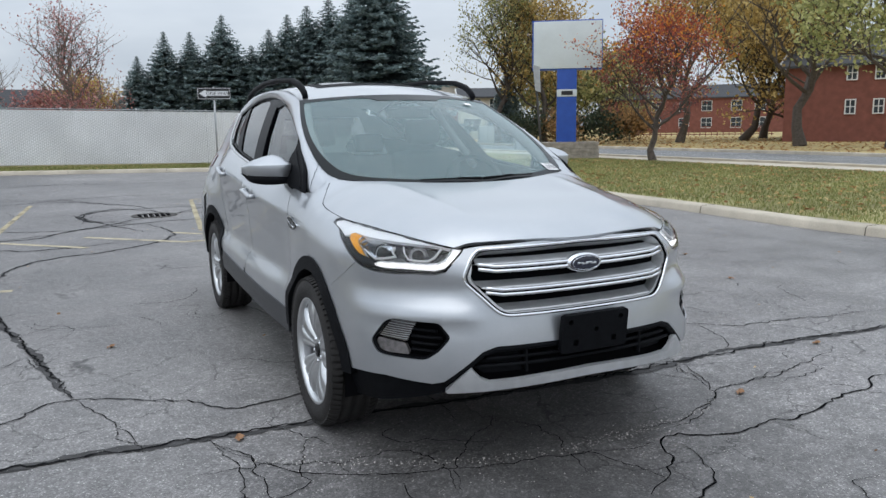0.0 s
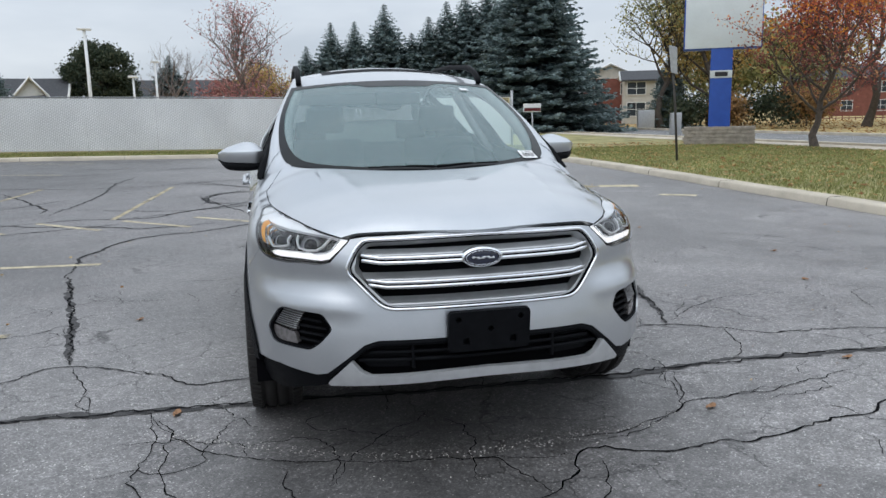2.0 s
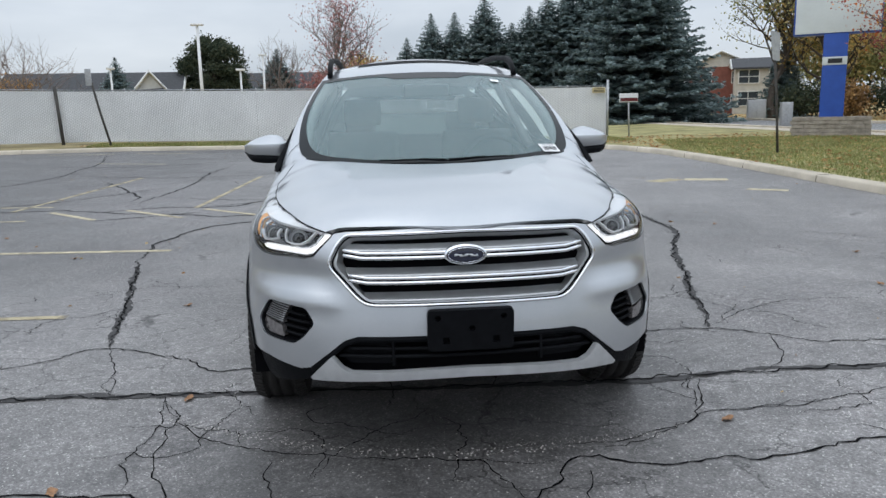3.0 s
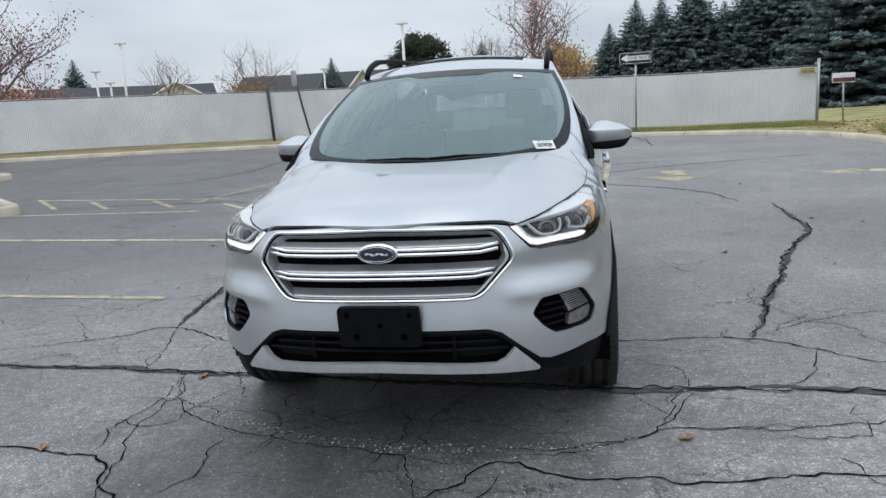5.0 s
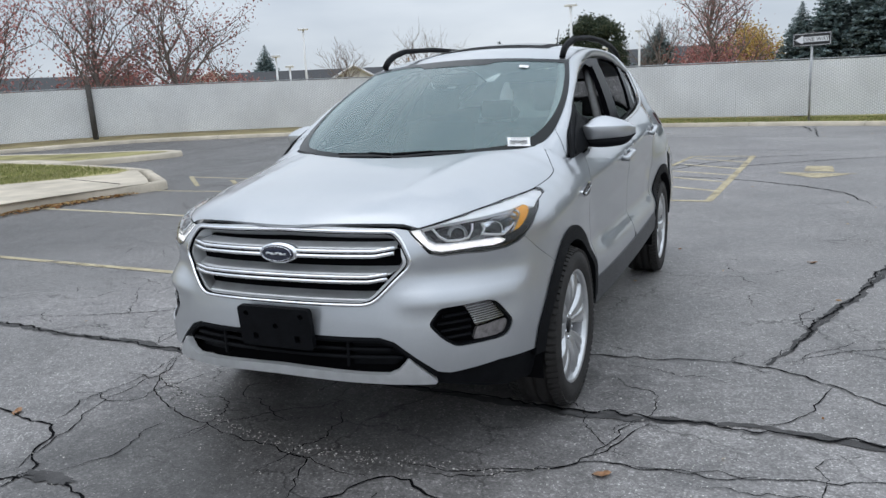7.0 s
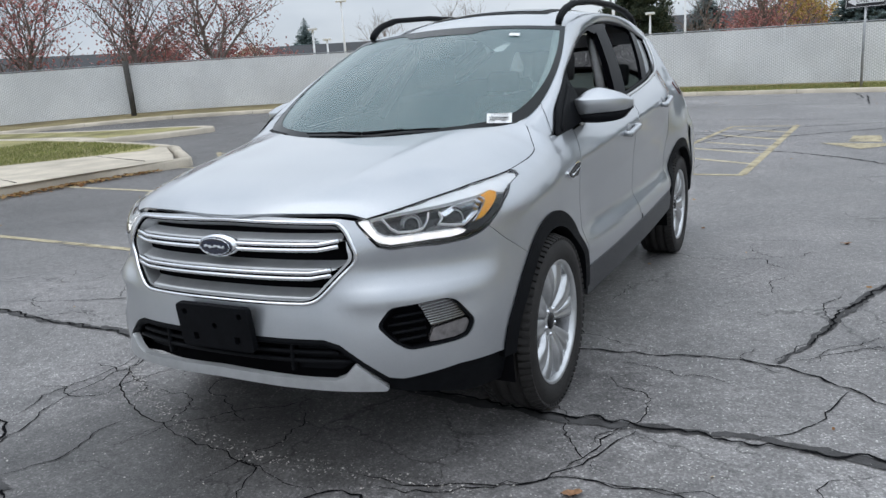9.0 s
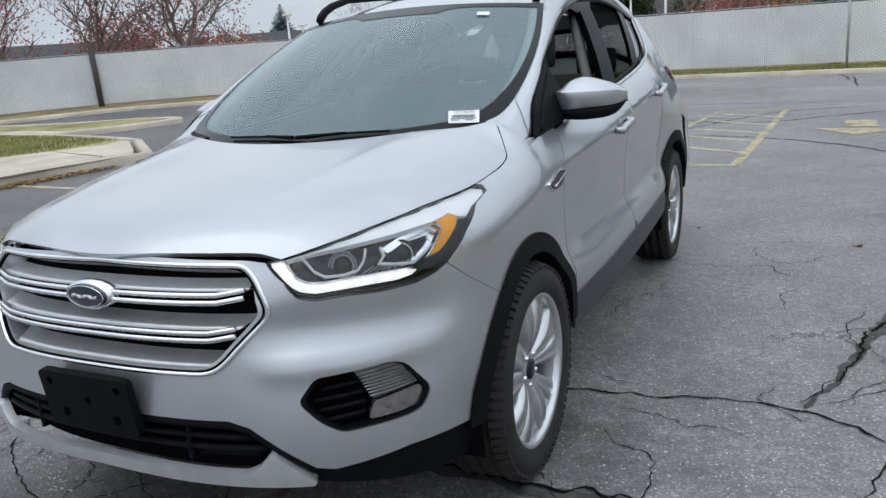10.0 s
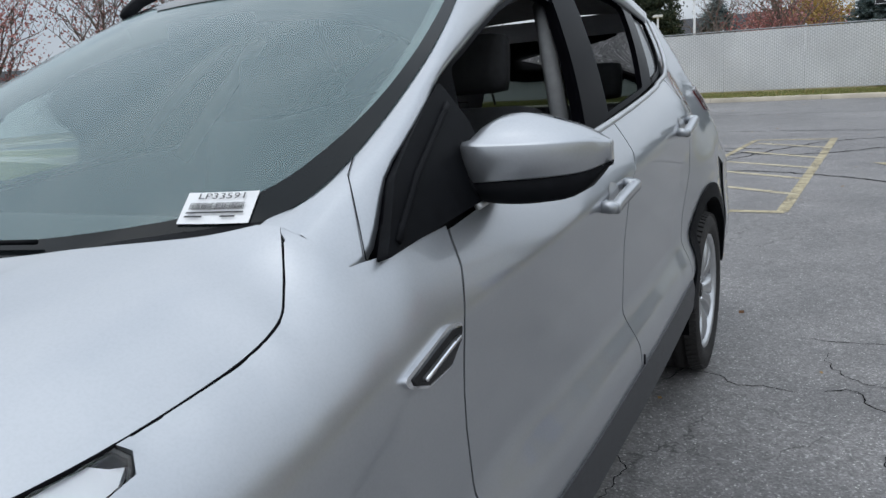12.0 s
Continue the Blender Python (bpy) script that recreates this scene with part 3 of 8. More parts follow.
wire_pattern(VINYL)
SLAT_BACK = simple("grey slat backing", (0.55, 0.56, 0.57), 0.6, 0, 0.1, 1.0)
WIRE = simple("galvanised wire", (0.30, 0.31, 0.32), 0.45, 0.7, 0.2, 10)
POST = simple("dark post", (0.06, 0.055, 0.05), 0.8, 0, 0.3, 8, 0.2)
GALV = simple("galvanised steel", (0.42, 0.43, 0.44), 0.45, 0.6, 0.15, 12)
WHITE_METAL = simple("white metal", (0.72, 0.73, 0.74), 0.45, 0, 0.06, 5)
BLUE = simple("blue sign paint", (0.02, 0.08, 0.38), 0.5, 0, 0.12, 3)
SIGN_WHITE = simple("blank sign face", (0.62, 0.66, 0.66), 0.5, 0, 0.06, 1.2)
SIGN_BLACK = simple("sign black", (0.015, 0.015, 0.017), 0.5, 0, 0.2, 10)
BRICK_RED = simple("red brick", (0.21, 0.075, 0.055), 0.85, 0, 0.2, 2, 0.2)
STONE = simple("pale stacked stone", (0.36, 0.32, 0.27), 0.85, 0, 0.3, 6, 0.3)
SIDING = simple("grey siding", (0.50, 0.47, 0.42), 0.8, 0, 0.1, 3)
ROOFING = simple("dark shingles", (0.055, 0.057, 0.062), 0.85, 0, 0.25, 6, 0.3)
WINDOW_DARK = simple("window pane", (0.05, 0.06, 0.07), 0.1, 0, 0.2, 2)
WHITE_TRIM = simple("white trim", (0.68, 0.68, 0.66), 0.6, 0, 0.06, 4)
BARK = simple("bark", (0.085, 0.068, 0.055), 0.9, 0, 0.35, 8, 0.5)


def laid(poly, lift, h=1.5, holes=(), z=ground_z):
    v, f = grid_fill(poly, holes, h)
    bm = bmesh.new()
    vs = [bm.verts.new((p.x, p.y, z(p.x, p.y) + lift)) for p in v]
    for t in f:
        fc = bm.faces.new([vs[i] for i in t])
        fc.normal_update()
        if fc.normal.z < 0:
            fc.normal_flip()
    return bm


EAST = [(9.0, -120), (7.6, -30), (7.1, -8), (6.85, 0), (6.62, 4.0), (6.72, 7.2), (7.05, 11.8), (7.15, 15.5), (6.8, 18.0), (5.6, 20.2), (3.8, 21.4), (1.5, 21.9)]
NORTH = [(-3, 21.95), (-8, 21.7), (-10.9, 20.7), (-15, 19.3), (-19.3, 17.3), (-22.5, 13.5), (-26, 9), (-32, 2), (-40, -12), (-45, -30), (-60, -120)]
FENCE = [(8.6, 24.9), (-10.6, 24.9), (-16.2, 21.9), (-21, 19.0), (-24.3, 15.4), (-30, 8), (-38, -4), (-46, -20)]

ground = finish("ground", laid([(-600, -400), (600, -400), (600, 900), (-600, 900)], -0.09, 60, z=lambda x, y: 0.0), LAWN_FAR, smooth=True)
tagged(ground, "leaf-strewn autumn ground reaching the horizon", "ground", kind="structure")
lot_poly = EAST + NORTH
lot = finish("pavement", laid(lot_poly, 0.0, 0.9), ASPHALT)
tagged(lot, "cracked damp dark grey asphalt parking lot", "asphalt lot", kind="structure")


def offset_line(line, d):
    out = []
    for i, p in enumerate(line):
        a, b = Vector(line[max(i - 1, 0)]), Vector(line[min(i + 1, len(line) - 1)])
        t = (b - a).normalized()
        out.append((p[0] + t.y * d, p[1] - t.x * d))
    return out


def smooth_line(line, k=4):
    out = []
    n = len(line)
    for i in range(n - 1):
        p0, p1, p2, p3 = (Vector(line[max(0, min(n - 1, j))]) for j in (i - 1, i, i + 1, i + 2))
        for j in range(k):
            u = j / k
            out.append(tuple(0.5 * ((2 * p1) + (p2 - p0) * u + (2 * p0 - 5 * p1 + 4 * p2 - p3) * u * u + (3 * p1 - p0 - 3 * p2 + p3) * u**3)))
    out.append(tuple(line[-1]))
    return out


def kerb_mesh(line, width=0.16, high=0.115, gutter=0.0):
    """A kerb that stands to the right of its line: rounded nose, level top."""
    prof = [(0.0, -0.05), (0.012, high * 0.8), (0.04, high), (width, high), (width + 0.01, -0.05)]
    rows = []
    for d, z in prof:
        rows.append([Vector((x, y, ground_z(x, y) + z)) for x, y in offset_line(line, d)])
    bm = loft(rows)
    bmesh.ops.recalc_face_normals(bm, faces=bm.faces)
    return bm


around = smooth_line(EAST + NORTH, 5)
kerb = finish("kerb", kerb_mesh(around, 0.30), CONCRETE)
joints = bmesh.new()
reach = 0.0
for (x0, y0), (x1, y1) in zip(around, around[1:]):
    reach += math.hypot(x1 - x0, y1 - y0)
    if reach > 2.6:
        reach = 0.0
        n = Vector((y1 - y0, x0 - x1)).normalized()
        add_tube(joints, [(x1 + n.x * d, y1 + n.y * d, ground_z(x1, y1) + z) for d, z in ((-0.002, 0.0), (0.010, 0.092), (0.04, 0.115), (0.30, 0.115))], [0.004] * 4, 5, True)
tagged(kerb, "pale concrete kerb round the parking lot", "kerb", kind="structure")

verge_line = offset_line(around, 0.28)
k_split = [i for i, p in enumerate(verge_line) if p[1] > 19.0][0]
lawn_poly = verge_line[:k_split + 12] + [(1.5, 40), (17.2, 40), (17.2, -120)]
lawn = finish("lawn", laid(lawn_poly, 0.10, 1.2), GRASS)
tagged(lawn, "patchy autumn lawn with fallen leaves", "lawn", kind="structure")
verge_poly = verge_line[k_split + 12:] + [(x - 3, y + 6) for x, y in FENCE[::-1]] + [(1.5, 40)]
verge = finish("verge", laid(verge_poly, 0.10, 1.2), VERGE)
tagged(verge, "narrow grass verge under the fence", "verge", kind="structure")
tagged(part("kerb_joint", joints, TAR, kerb), kind="stuff")
road = finish("road", laid([(18.2, -60), (25.6, -60), (25.6, 200), (18.2, 200)], 0.0, 6), ROAD)
tagged(road, "grey asphalt street with pale kerbs", "road", kind="structure")
for name, x in (("kerb_near", 18.2), ("kerb_far", 25.6)):
    k = finish(name, box((x - 0.1, -60, -0.1), (x + 0.2, 200, 0.12), 0.02), CONCRETE)
    tagged(k, "pale concrete street kerb", "kerb", kind="structure")
walkway = finish("sidewalk", laid([(16.0, -60), (17.3, -60), (17.3, 200), (16.0, 200)], 0.112, 4), CONCRETE)
tagged(walkway, "concrete sidewalk beside the street", "sidewalk", kind="structure")


# ---- fence ----
def fence_z(x, y):
    return ground_z(x, y) + 0.15


def fence_run(a, b):
    a, b = Vector(a), Vector(b)
    n = max(2, int((b - a).length / 0.06))
    rows = [[], []]
    d = (b - a).normalized()
    side = Vector((-d.y, d.x))
    bm = bmesh.new()
    for i in range(n):
        p = a.lerp(b, (i + 0.5) / n)
        z0 = fence_z(p.x, p.y)
        w = 0.0245
        add_loft(bm, [[(p.x - d.x * w, p.y - d.y * w, z0 + 0.03), (p.x + side.x * 0.012, p.y + side.y * 0.012, z0 + 0.03), (p.x + d.x * w, p.y + d.y * w, z0 + 0.03)],
                      [(p.x - d.x * w, p.y - d.y * w, z0 + 1.80), (p.x + side.x * 0.012, p.y + side.y * 0.012, z0 + 1.80), (p.x + d.x * w, p.y + d.y * w, z0 + 1.80)]])
    return bm


fence = empty("fence")
tagged(fence, "white slatted chain-link fence along the far side of the lot", "fence")
for a, b in zip(FENCE, FENCE[1:]):
    part("slat_panel", fence_run(a, b), VINYL, fence, "white slats woven in wire")
    mid = [Vector(a).lerp(Vector(b), i / 8) for i in range(9)]
    part("top_rail", tube([(p.x, p.y, fence_z(p.x, p.y) + 1.84) for p in mid], 0.022, 6), WIRE, fence)
    part("backing", loft([[(p.x, p.y + 0.03, fence_z(p.x, p.y) + 0.02) for p in mid], [(p.x, p.y + 0.03, fence_z(p.x, p.y) + 1.8) for p in mid]]), SLAT_BACK, fence)


# ---- the car ----
car = empty("car")
tagged(car, "silver compact SUV with dark roof rails parked on cracked asphalt", "car")


def side_wall(side):
    return lambda s, z: wall(side * s, z)


def at(y):
    return s_at_y(y)


GRILLE = [(0, 0.862), (0.437, 0.854), (0.470, 0.834), (0.517, 0.748), (0.392, 0.624), (0.353, 0.608), (0, 0.606)]
GRILLE = GRILLE[:-1] + [(-s, z) for s, z in GRILLE[1:-1]][::-1]
GRILLE = rounded(GRILLE, 0.03)
LOWER = [(0, 0.500), (0.398, 0.497), (0.450, 0.480), (0.524, 0.422), (0.600, 0.366), (0.646, 0.356), (0.835, 0.372), (1.046, 0.361)]
FOG = rounded([(0.568, 0.534), (0.614, 0.589), (0.804, 0.600), (0.835, 0.585), (0.898, 0.505), (0.875, 0.461), (0.837, 0.452), (0.668, 0.448), (0.618, 0.480)], 0.02)
LAMP_TOP = [(s_wall(y, hood(hood_edge(y), y)[2] - 0.00006), hood(hood_edge(y), y)[2] - 0.00006) for y in (-0.70, -0.62, -0.54, -0.45, -0.36, -0.28, -0.20, -0.155, -0.128)]
TIP_Z = LAMP_TOP[-1][1]
LAMP = [(0.502, 0.856)] + LAMP_TOP + [(s_wall(-0.126, TIP_Z - 0.006), TIP_Z - 0.006), (s_wall(-0.142, TIP_Z - 0.018), TIP_Z - 0.018), (1.205, 0.899), (1.082, 0.856),
        (0.997, 0.812), (0.940, 0.785), (0.879, 0.774), (0.775, 0.771), (0.699, 0.775), (0.618, 0.772), (0.580, 0.781), (0.544, 0.813)]
ARCH_R = 0.425
HUB_Z = 0.32


def arch(y0, r, a0, a1, n=16):
    """A wheel arch's edge, as lengths along the outline and heights."""
    return [(at(y0 - r * math.cos(math.radians(a0 + (a1 - a0) * i / n))), HUB_Z + r * math.sin(math.radians(a0 + (a1 - a0) * i / n))) for i in range(n + 1)]


def belt(y):
    """Lower edge of the side windows."""
    return curve((0.25, 0.6, 1.0, 1.45, 2.05, 2.27, 2.6), (1.012, 1.035, 1.066, 1.104, 1.160, 1.186, 1.235), y)


def hood_side(y):
    return hood(hood_edge(y), y)[2]


# front bumper: one skin from arch to arch
edge = [(s, z) for s, z in LOWER]
arch_front = arch(0.0, ARCH_R, 8, 52, 8)
top = [(at(-0.260), 0.657), (1.063, 0.737), (0.979, 0.794)]
under_lamp = [(0.940, 0.779), (0.879, 0.766), (0.775, 0.763), (0.699, 0.767), (0.618, 0.764), (0.574, 0.775), (0.536, 0.812), (0.495, 0.857)]
bump_half = edge + [p for p in arch_front if p[1] > 0.37] + top + under_lamp + [(0.44, 0.865), (0.2, 0.873), (0.0, 0.875)]
bump_poly = bump_half + [(-s, z) for s, z in bump_half[1:-1]][::-1]
part("front_bumper", sheet(bump_poly, wall, [GRILLE, FOG, [(-s, z) for s, z in FOG]], 0.028, 0.02), PAINT, car, "silver front bumper")

# bonnet
rear_edge = [(x, -0.040 + 0.305 * (abs(x) / 0.68) ** 2.2) for x in np.linspace(-0.640, 0.640, 23)]
side_edge = [(hood_edge(y) + 0.002, y) for y in np.concatenate([np.linspace(0.234, 0.07, 16), np.linspace(0.045, -0.72, 26)])]
front_edge = [(x, -0.822 + 0.095 * (abs(x) / 0.47) ** 2.0) for x in np.linspace(0.455, -0.455, 17)]
hood_poly = rear_edge + side_edge + front_edge + [(-x, y) for x, y in side_edge][::-1]
bonnet = part("bonnet", sheet(hood_poly, hood, (), 0.02, 0.018, 0.0015, middle=Vector((0, -0.3, 0.3))), PAINT, car, "silver creased bonnet")

for side in (1, -1):
    part("bonnet_gap", tube([(side * (x + 0.002), y, hood(x, y)[2] - 0.001) for x, y in side_edge if y < 0.222], 0.0024, 6), DARK, bonnet)

for side in (1, -1):
    W = side_wall(side)
    # fender
    top_edge = [(s_wall(y, hood_side(y) - 0.00006), hood_side(y) - 0.00006) for y in list(np.linspace(-0.124, 0.08, 7)) + [0.105, 0.13, 0.155, 0.18, 0.205, 0.225, 0.235]] + [(at(0.252), hood_side(0.235) - 0.0004)]
    fender = ([(at(-0.2595), 0.6582), (1.064, 0.738), (0.981, 0.7950), (1.005, 0.812), (1.090, 0.856), (1.213, 0.899), (s_wall(-0.136, TIP_Z - 0.017), TIP_Z - 0.017), (s_wall(-0.121, TIP_Z - 0.004), TIP_Z - 0.004)] + top_edge
              + [(at(0.252), 1.012), (at(0.485), 1.022), (at(0.478), 1.0), (at(0.468), 0.96), (at(0.425), 0.893), (at(0.411), 0.78), (at(0.412), 0.66), (at(0.42), 0.425)]
              + [p for p in arch(0.0, ARCH_R, 160, 54, 14)])
    part("fender", sheet(fender, W, (), 0.02), PAINT, car, "silver front fender")
    # doors
    d1 = [(at(0.49), belt(0.49) - 0.012)] + [(at(y), belt(y) - 0.008) for y in np.linspace(0.6, 1.5, 8)] + [(at(1.497), 1.02), (at(1.42), 0.96), (at(1.392), 0.9), (at(1.366), 0.6), (at(1.366), 0.44)] \
        + [(at(0.428), 0.42), (at(0.418), 0.66), (at(0.417), 0.78), (at(0.431), 0.893), (at(0.474), 0.96), (at(0.484), 1.0)]
    door = part("front_door", sheet(d1, W, (), 0.014), PAINT, car, "silver front door")
    d2 = [(at(y), belt(y) - 0.008) for y in np.linspace(1.508, 2.35, 7)] + [(at(2.44), 1.05), (at(2.40), 0.85), (at(2.27), 0.70), (at(2.20), 0.46), (at(1.373), 0.445), (at(1.373), 0.6), (at(1.399), 0.9), (at(1.427), 0.96), (at(1.503), 1.02)]
    part("rear_door", sheet(d2, W, (), 0.018), PAINT, car, "silver rear door")
    # rear quarter
    rear_arch = arch(2.69, ARCH_R, 172, 24, 18)
    q = [(at(2.205), 0.455), (at(2.278), 0.70), (at(2.407), 0.85), (at(2.447), 1.05), (at(2.36), 1.196), (at(2.50), 1.218), (at(2.60), 1.252), (at(2.72), 1.322), (at(2.84), 1.420), (at(3.12), 1.44), (PLAN[246, 0], 1.30), (PLAN[258, 0], 1.16), (PLAN[258, 0], 0.42)] + [p for p in rear_arch if p[1] > 0.36]
    part("rear_quarter", sheet(q, W, (), 0.028), PAINT, car, "silver rear quarter panel")
    # dark cladding: arches, sill, lower bumper
    for name, y0, a0, a1 in (("front_arch_trim", 0.0, 2, 176), ("rear_arch_trim", 2.69, 2, 178)):
        ring = arch(y0, ARCH_R + 0.008, a0, a1, 26) + arch(y0, 0.372, a1, a0, 26)
        part(name, sheet(ring, W, (), 0.03, 0.05, 0.007), BLACK, car, "black plastic wheel arch trim")
    sill = [(at(0.40), 0.36), (at(0.42), 0.432), (at(1.0), 0.445), (at(2.2), 0.472), (at(2.29), 0.40), (at(2.25), 0.345), (at(1.3), 0.325), (at(0.42), 0.305)]
    part("sill_trim", sheet(sill, W, (), 0.05, 0.03, 0.006), CLADDING, car, "black plastic sill trim")
    part("sill_seam", seam(W, [(at(1.38), 0.335), (at(1.40), 0.48)], 0.004), DARK, car)

# lower front: chin, skid, mesh
chin = [(s, z + 0.004) for s, z in LOWER[4:]] + [(at(-0.40), 0.35), (at(-0.36), 0.225), (0.90, 0.235), (0.75, 0.275), (0.5, 0.262), (0.0, 0.285)]
chin = [(0.592, 0.322), (0.606, 0.36)] + chin[1:-2] + [(0.60, 0.312)]
for side in (1, -1):
    part("chin_trim", sheet(chin, side_wall(side), (), 0.035, 0.03, -0.018), BLACK, car, "black plastic lower bumper")
skid_half = [(0, 0.378), (0.15, 0.374), (0.33, 0.366), (0.43, 0.364), (0.465, 0.380), (0.500, 0.420), (0.598, 0.332), (0.590, 0.322), (0.35, 0.333), (0.15, 0.340), (0, 0.343)]
skid = skid_half + [(-s, z) for s, z in skid_half[1:-1]][::-1]
part("skid_trim", sheet(skid, wall, (), 0.018, 0.025, 0.010), SATIN, car, "satin silver lower grille trim")


def deeper(d):
    return lambda s, z: wall(s, z) + Vector((0, d, 0))


mouth = [(s, z) for s, z in LOWER[:5]] + [(0.59, 0.335), (0, 0.335)]
mouth = mouth[:-1] + [(-s, z) for s, z in mouth[1:-1]][::-1]
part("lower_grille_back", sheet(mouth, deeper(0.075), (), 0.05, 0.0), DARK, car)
part("lower_grille_rim", strip(wall, [(-s, z - 0.012) for s, z in LOWER[1:5]][::-1] + [(s, z - 0.012) for s, z in LOWER[:5]], 0.020, 0.010, -0.014), BLACK, car)
for z in (0.475, 0.447, 0.418):
    e = 0.43 if z > 0.43 else 0.47
    part("lower_grille_bar", strip(deeper(0.03), [(-e, z), (e, z)], 0.013, 0.012), BLACK, car)
for x in (-0.27, 0.27):
    part("lower_grille_post", strip(deeper(0.028), [(x, 0.385), (x, 0.49)], 0.012, 0.012), BLACK, car)
for side in (1, -1):
    part("lower_grille_blank", sheet([(0.28, 0.385), (0.43, 0.385), (0.47, 0.41), (0.43, 0.47), (0.28, 0.485)], lambda s, z: deeper(0.045)(side * s, z), (), 0.05, 0.01), BLACK, car)

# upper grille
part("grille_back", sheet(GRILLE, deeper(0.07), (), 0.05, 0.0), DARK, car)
part("grille_tunnel", sheet(rounded([(s * 1.0, z) for s, z in GRILLE], 0.001), deeper(0.005), [[(s * (0.968 if z > 0.79 else 0.945), 0.738 + (z - 0.738) * (0.945 if z > 0.75 else 0.91)) for s, z in GRILLE]], 0.03, 0.05), SATIN, car, "satin silver grille frame")
part("grille_surround", strip(wall, GRILLE, 0.012, 0.009, 0.0, 0.03, True), CHROME, car, "chrome grille surround")
part("grille_groove", strip(deeper(0.001), [(s * 0.976, 0.738 + (z - 0.738) * 0.955) for s, z in GRILLE], 0.0045, 0.003, 0.0, 0.03, True), DARK, car)


def blade(z0, z1, e0, e1, d0=0.06, d1=0.002):
    """A satin blade that leans forward from the grille's depth."""
    rows = []
    for i in range(5):
        u = i / 4
        z, e, d = z0 + (z1 - z0) * u, e0 + (e1 - e0) * u, d0 + (d1 - d0) * u**1.6
        rows.append([deeper(d)(e * (j / 12 - 1), z) for j in range(25)])
    rows.append([p + Vector((0, 0.03, -0.002)) for p in rows[-1]])
    bm = loft(rows)
    bmesh.ops.recalc_face_normals(bm, faces=bm.faces)
    return bm


for z0, z1, e0, e1, c in ((0.814, 0.799, 0.43, 0.455, (0.792, 0.775)), (0.731, 0.711, 0.46, 0.435, (0.705, 0.688)), (0.643, 0.622, 0.41, 0.372, ())):
    part("grille_blade", blade(z0, z1, e0, e1), SATIN, car, "satin silver grille bar")
    for z in c:
        e = e1 - 0.022
        part("grille_chrome", strip(deeper(-0.002), [(-e - 0.018, z + 0.010), (-e + 0.05, z), (e - 0.05, z), (e + 0.018, z + 0.010)], 0.013, 0.007), CHROME, car, "chrome grille strip")


# badge: a blue oval with a chrome rim and a plain pale stroke
def oval(rx, rz, y0, y1, sides=40, dome=0.0):
    bm = bmesh.new()
    rows = []
    for f, y in ((1.0, y1), (1.0, y0), (0.8, y0 - dome * 0.5), (0.4, y0 - dome), (0.02, y0 - dome)):
        rows.append([(rx * f * math.cos(2 * math.pi * k / sides), y, 0.783 + rz * f * math.sin(2 * math.pi * k / sides)) for k in range(sides)])
    add_loft(bm, rows, True)
    bmesh.ops.recalc_face_normals(bm, faces=bm.faces)
    return bm


badge = part("badge", oval(0.077, 0.037, -0.862, -0.83, 40, 0.004), CHROME, car, "oval badge with a chrome rim")
part("badge_field", oval(0.070, 0.031, -0.868, -0.84, 40, 0.003), BLUE_ENAMEL, badge, "dark blue oval field")
part("badge_rim", tube([(0.064 * math.cos(a), -0.8715, 0.783 + 0.027 * math.sin(a)) for a in np.linspace(0, 2 * math.pi, 41)], 0.0012, 5), CHROME, badge)
part("badge_stroke", tube([(x, -0.873, 0.783 + 0.0025 * math.sin(x * 150)) for x in np.linspace(-0.042, 0.042, 31)], [0.0035 + 0.0015 * math.sin(i * 0.9) for i in range(31)], 6), SATIN, badge, "plain pale stroke")

# number plate bracket
bracket_m = Matrix.Translation((0.006, -0.918, 0.523)) @ pose(0, 0, 0, 6, 0, 0).to_4x4()
bm = bmesh.new()
shape = rounded([(-0.155, -0.077), (0.155, -0.077), (0.155, 0.077), (-0.155, 0.077)], 0.018)
holes = [[(cx + 0.0095 * math.cos(a) * k, cz + 0.0095 * math.sin(a) * k) for a in np.linspace(0, 2 * math.pi, 13)[:-1]]
         for cx, cz, k in ((-0.118, 0.048, 1.2), (0.118, 0.048, 1.2), (0.004, 0.006, 1.2))]
holes += [[(cx - 0.012, -0.052), (cx + 0.012, -0.052), (cx + 0.012, -0.026), (cx - 0.012, -0.026)] for cx in (-0.088, 0.092)]
bracket = part("plate_bracket", sheet(shape, lambda u, v: bracket_m @ Vector((u, -0.010 - 0.06 * u * u * 0, v)), holes, 0.025, 0.022), BLACK, car, "empty black number plate bracket")
part("bracket_back", sheet(shape, lambda u, v: bracket_m @ Vector((u * 0.98, 0.008, v * 0.98)), (), 0.06, 0.0), DARK, bracket)

